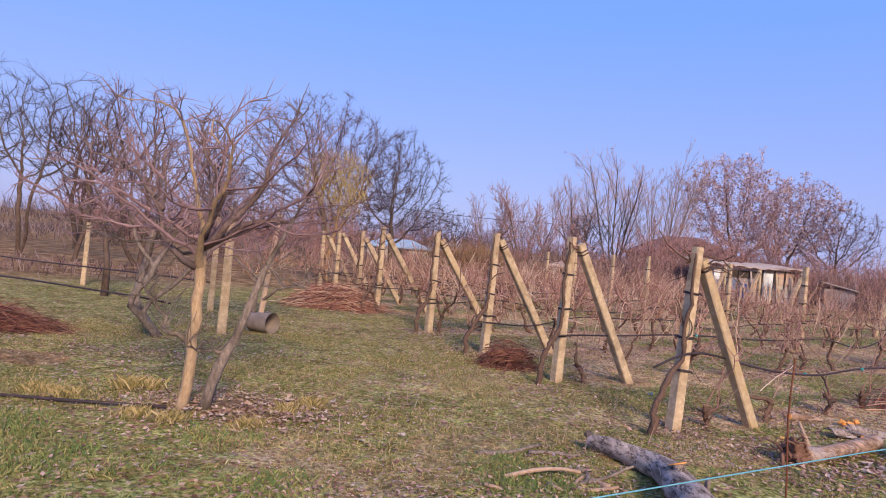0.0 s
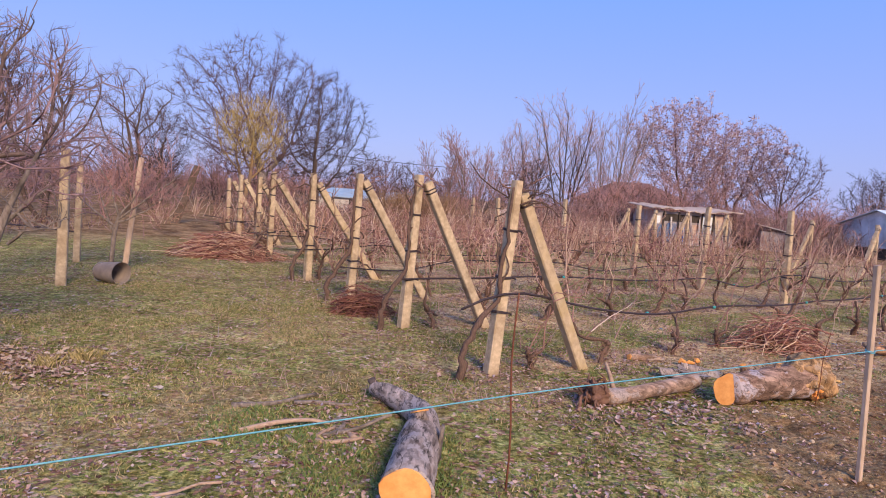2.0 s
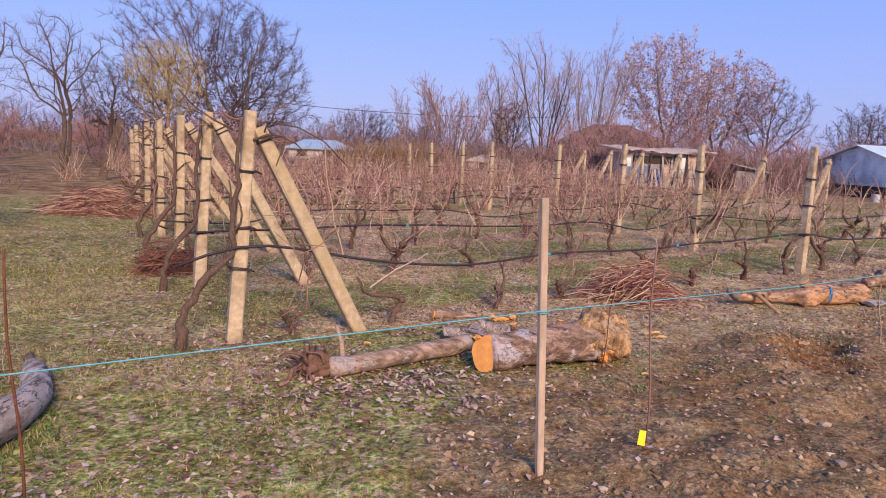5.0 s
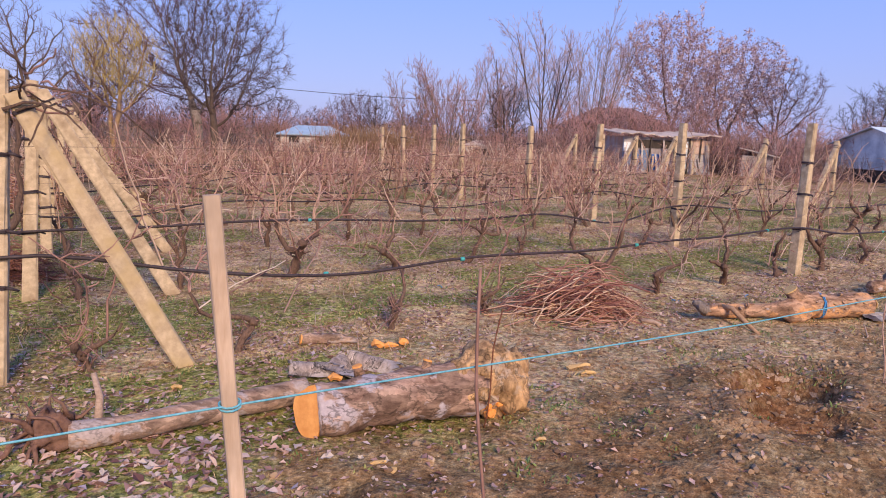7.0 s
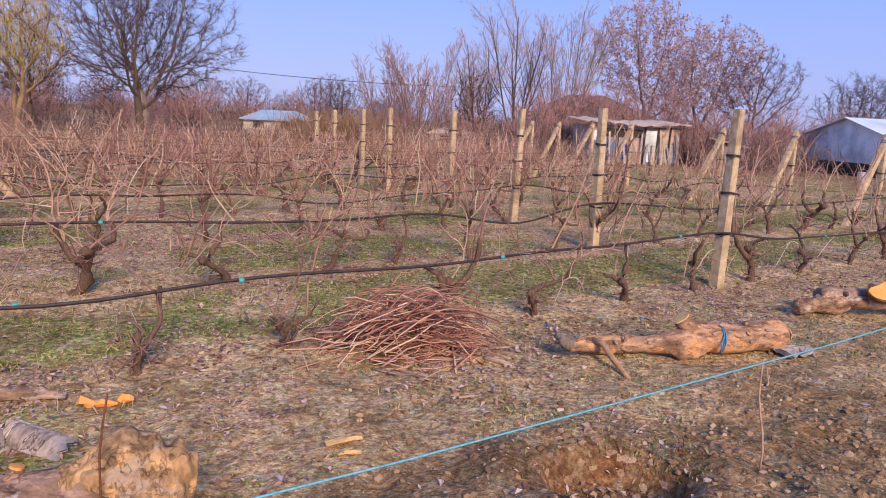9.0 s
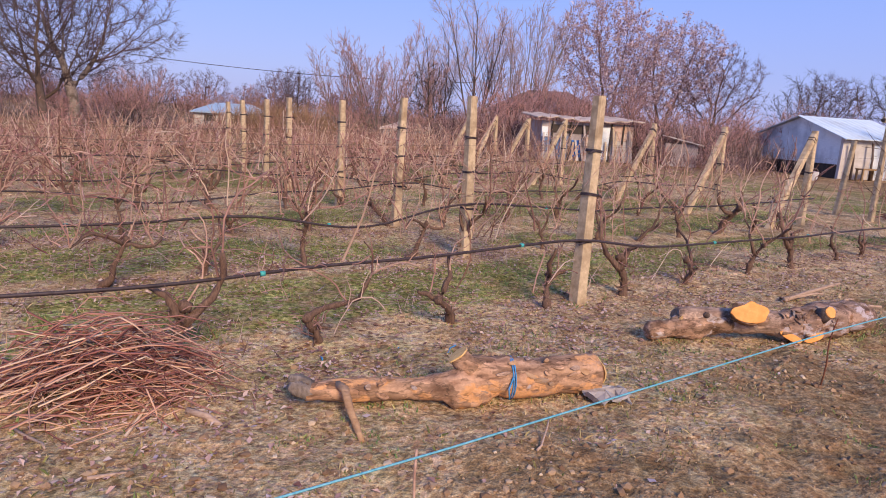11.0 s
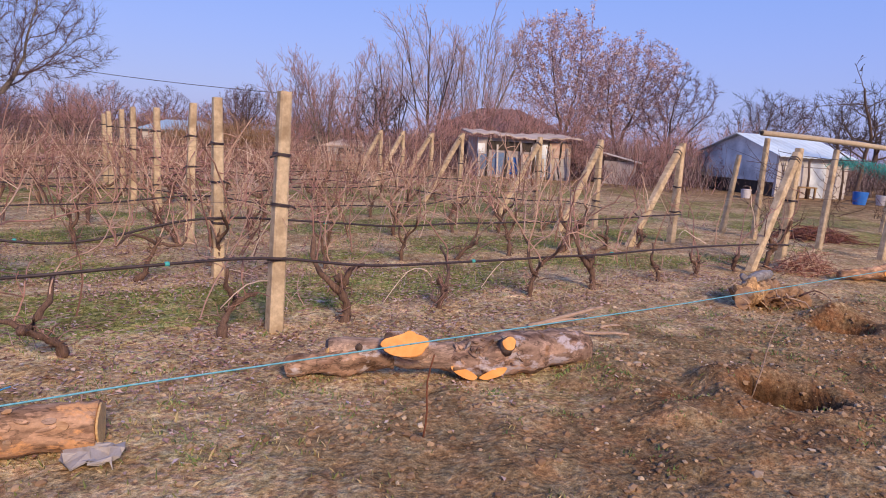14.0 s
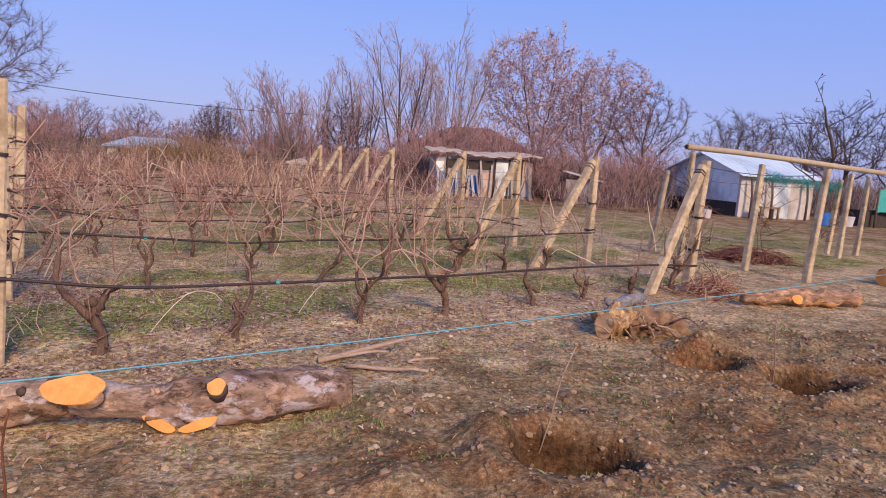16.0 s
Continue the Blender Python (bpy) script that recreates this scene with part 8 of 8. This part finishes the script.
blades("dry_grass_tuft", tx, ty, s, s.uniform(0.06, 0.105, len(tx)), GRASS_DRY, "dry yellow grass tufts round the orchard tree", 0.0018, 0.055, 200)
x, y, s = scatter(15000, 85, (2, 16, 3, 12), lambda a, c: step(vnoise(a, c, 0.6, 24) * 0.5 + vnoise(a, c, 0.16, 55) * 0.5, 0.55, 0.72) * (1 - 0.7 * step(-to_uv(a, c)[1], 1.8, 2.6)))
blades("weed", x, y, s, s.uniform(0.01, 0.03, len(x)), GRASS_FRESH, "small green weeds on the bare earth", 0.005, 0.03, 9)


x, y, s = scatter(17000, 86, (-1, 16, 4.5, 16), lambda a, c: (0.12 + 0.5 * step(vnoise(a, c, 0.6, 28), 0.4, 0.7)) * (to_uv(a, c)[1] > -0.9))
n = len(x)
p0 = np.stack([x, y, ground_z(x, y)], 1)
flat = s.uniform(0, 1, n) < 0.6
hh = np.where(flat, s.uniform(0.0, 0.04, n), s.uniform(0.04, 0.2, n))
ang = s.uniform(0, 2 * np.pi, n)
ln = np.where(flat, s.uniform(0.04, 0.16, n), 0.05)
b = Build()
spikes(b, p0 + [0, 0, 0.006], p0 + np.stack([np.cos(ang) * ln, np.sin(ang) * ln, hh + 0.008], 1), s.uniform(0.0018, 0.004, n))
single("dry_stalks", b, LITTER, Matrix.Identity(4), "dry broken stalks and twigs strewn under the vines", "stalks", kind="stuff")


def litter_keep(x, y):
    u, v = to_uv(x, y)
    d = np.min([np.abs(v - r) for r in ROWS_V], axis=0)
    under = np.exp(-((d / 0.55) ** 2)) * (u > -0.3) * (u < 15.5)
    edge = np.exp(-(((v + 0.5) / 0.55) ** 2)) * (u > -0.2) * (u < 13)
    tree_l = 1.3 * np.exp(-(((x + 1.45) / 0.85) ** 2 + ((y - 4.95) / 0.5) ** 2)) + 0.5 * np.exp(-(((x + 3.2) / 1.2) ** 2 + ((y - 6.6) / 0.4) ** 2))
    lane = (0.42 * step(vnoise(x, y, 0.6, 27), 0.4, 0.7) + 0.05) * (1 - soil_at(x, y)) ** 2 * np.where(v > -0.3, 0.35, 1.0)
    scraps = 0.16 * np.exp(-(((u - 1.2) / 2.6) ** 2 + ((v + 1.9) / 0.9) ** 2))
    return np.clip(np.maximum.reduce([scraps, 0.72 * under * step(vnoise(x, y, 0.7, 25), 0.34, 0.62), 0.55 * edge * step(vnoise(x, y, 0.5, 26), 0.42, 0.74), tree_l, lane, 0.5 * np.exp(-((np.hypot(x - 3.7, y - 5.0) / 0.55) ** 2)), 0.10 * (v > -1.0) * (u > 0) * (u < 15.5) * step(vnoise(x, y, 0.35, 29), 0.3, 0.7)]), 0, 1)


x, y, s = scatter(380000, 91, (-5, 15, 2.8, 12.5), litter_keep)
n = len(x)
sz = 0.007 + 0.015 * s.uniform(0, 1, n) ** 2.2
near_log = np.exp(-((np.hypot(x - 3.6, y - 5.0) / 0.6) ** 2))
sz = sz * (1 + 0.7 * near_log)
a = s.uniform(0, 2 * np.pi, n)
e1 = np.stack([np.cos(a), np.sin(a), s.normal(0, 0.25, n)], 1) * sz[:, None]
e2 = np.stack([-np.sin(a), np.cos(a), s.normal(0, 0.25, n)], 1) * (sz * s.uniform(0.4, 0.8, n))[:, None]
c = np.stack([x, y, ground_z(x, y) + 0.006 + 0.014 * s.uniform(0, 1, n)], 1)
up = np.array([0, 0, 1.0]) * (sz * s.uniform(-0.1, 0.55, n))[:, None]
tip = np.array([0, 0, 1.0]) * (sz * s.uniform(-0.1, 0.4, n))[:, None]
v = np.stack([c - e1, c - e2 * 0.9 - e1 * 0.1 + up, c + e1 * 0.2 - e2 * 0.7 + up, c + e1 + tip, c + e1 * 0.1 + e2 + up, c], 1)
b = Build()
base = np.arange(n)[:, None] * 6
b.add_np(v, np.concatenate([base + np.array([[0, 1, 5]]), base + np.array([[1, 2, 5]]), base + np.array([[2, 3, 5]]), base + np.array([[3, 4, 5]]), base + np.array([[4, 0, 5]])]))
single("leaf_litter", b, LITTER, Matrix.Identity(4), "dead brown and pale leaves under the vines", "leaves", kind="stuff", smooth=False)


# larger pale leaves by the slender trunk and under the orchard tree
x, y, s = scatter(170, 94, (2.7, 5.0, 4.3, 5.4), lambda a, c: np.exp(-(((a - 3.7) / 0.75) ** 2 + ((c - 4.85) / 0.3) ** 2)))
x2, y2, s2 = scatter(1800, 95, (-3.2, 0.3, 4.0, 5.9), lambda a, c: np.exp(-(((a + 1.45) / 0.75) ** 2 + ((c - 4.9) / 0.4) ** 2)))
x, y = np.concatenate([x, x2]), np.concatenate([y, y2])
n = len(x)
sz = s.uniform(0.016, 0.036, n)
ang = s.uniform(0, 2 * np.pi, n)
c = np.stack([x, y, ground_z(x, y) + 0.012 + 0.012 * s.uniform(0, 1, n)], 1)
rim = []
for k in range(8):
    a = ang + 2 * np.pi * k / 8
    r = sz * (1.0 if k % 2 == 0 else 0.62) * s.uniform(0.7, 1.15, n)
    rim.append(c + np.stack([np.cos(a) * r, np.sin(a) * r, sz * s.uniform(-0.15, 0.6, n)], 1))
v = np.stack(rim + [c], 1)
b = Build()
base = np.arange(n)[:, None] * 9
b.add_np(v, np.concatenate([base + np.array([[k, (k + 1) % 8, 8]]) for k in range(8)]))
single("fallen_leaves", b, BIG_LEAF, Matrix.Identity(4), "larger pale curled leaves fallen on grass and earth", "leaves", kind="stuff", smooth=False)


def clod_keep(x, y):
    pit = np.max([np.exp(-((np.hypot(x - p[0], y - p[1]) / (p[2] * 2.6)) ** 2)) for p in PITS], axis=0)
    return np.clip(soil_at(x, y) * (0.25 + 0.75 * step(vnoise(x, y, 0.5, 31), 0.4, 0.72)) * (to_uv(x, y)[1] < 0.4) + 0.5 * pit, 0, 1)


x, y, s = scatter(120000, 92, (1.5, 17, 2.8, 12), clod_keep)
n = len(x)
sz = 0.004 + 0.019 * s.uniform(0, 1, n) ** 4
z = ground_z(x, y) + sz * 0.1
ico = np.array([(0, 0, 1), (0.89, 0, 0.45), (0.28, 0.85, 0.45), (-0.72, 0.53, 0.45), (-0.72, -0.53, 0.45), (0.28, -0.85, 0.45), (0.72, 0.53, -0.45), (-0.28, 0.85, -0.45), (-0.89, 0, -0.45), (-0.28, -0.85, -0.45), (0.72, -0.53, -0.45)])
ico_f = np.array([(0, 1, 2), (0, 2, 3), (0, 3, 4), (0, 4, 5), (0, 5, 1), (1, 6, 2), (2, 6, 7), (2, 7, 3), (3, 7, 8), (3, 8, 4), (4, 8, 9), (4, 9, 5), (5, 9, 10), (5, 10, 1), (1, 10, 6)])
v = np.stack([x, y, z], 1)[:, None] + ico[None] * sz[:, None, None] * s.uniform(0.55, 1.4, (n, 11, 1)) * np.array([1, 1, 0.7])
b = Build()
b.add_np(v, (np.arange(n)[:, None, None] * 11 + ico_f[None]).reshape(-1, 3))
single("soil_clods", b, CLOD, Matrix.Identity(4), "crumbs and clods of dug brown earth and small stones", "clods", kind="stuff", smooth=False)

# pale stones turned up by digging
def stone_keep(x, y):
    pit = np.max([np.exp(-((np.hypot(x - p[0], y - p[1]) / (p[2] * 3.2)) ** 2)) for p in PITS], axis=0)
    heap = np.exp(-((np.hypot((x - 11.15) / 0.5, (y - 9.0) / 0.3)) ** 2))
    return np.clip((to_uv(x, y)[1] < -0.6) * (soil_at(x, y) * (0.03 + 0.75 * step(vnoise(x, y, 0.9, 51) * 0.6 + vnoise(x, y, 0.3, 52) * 0.4, 0.5, 0.68) + 0.8 * pit) + heap), 0, 1)


x, y, s = scatter(800, 93, (3.5, 17, 3.2, 12), stone_keep)
n = len(x)
sz = 0.010 + 0.022 * s.uniform(0, 1, n) ** 2.5
v = np.stack([x, y, ground_z(x, y) + sz * 0.15], 1)[:, None] + ico[None] * sz[:, None, None] * s.uniform(0.6, 1.3, (n, 11, 1)) * np.stack([s.uniform(0.8, 1.4, n), s.uniform(0.7, 1.1, n), s.uniform(0.5, 0.8, n)], 1)[:, None]
b = Build()
b.add_np(v, (np.arange(n)[:, None, None] * 11 + ico_f[None]).reshape(-1, 3))
single("stones", b, STONE, Matrix.Identity(4), "small pale stones lying on the dug earth", "stones", kind="stuff", smooth=False)
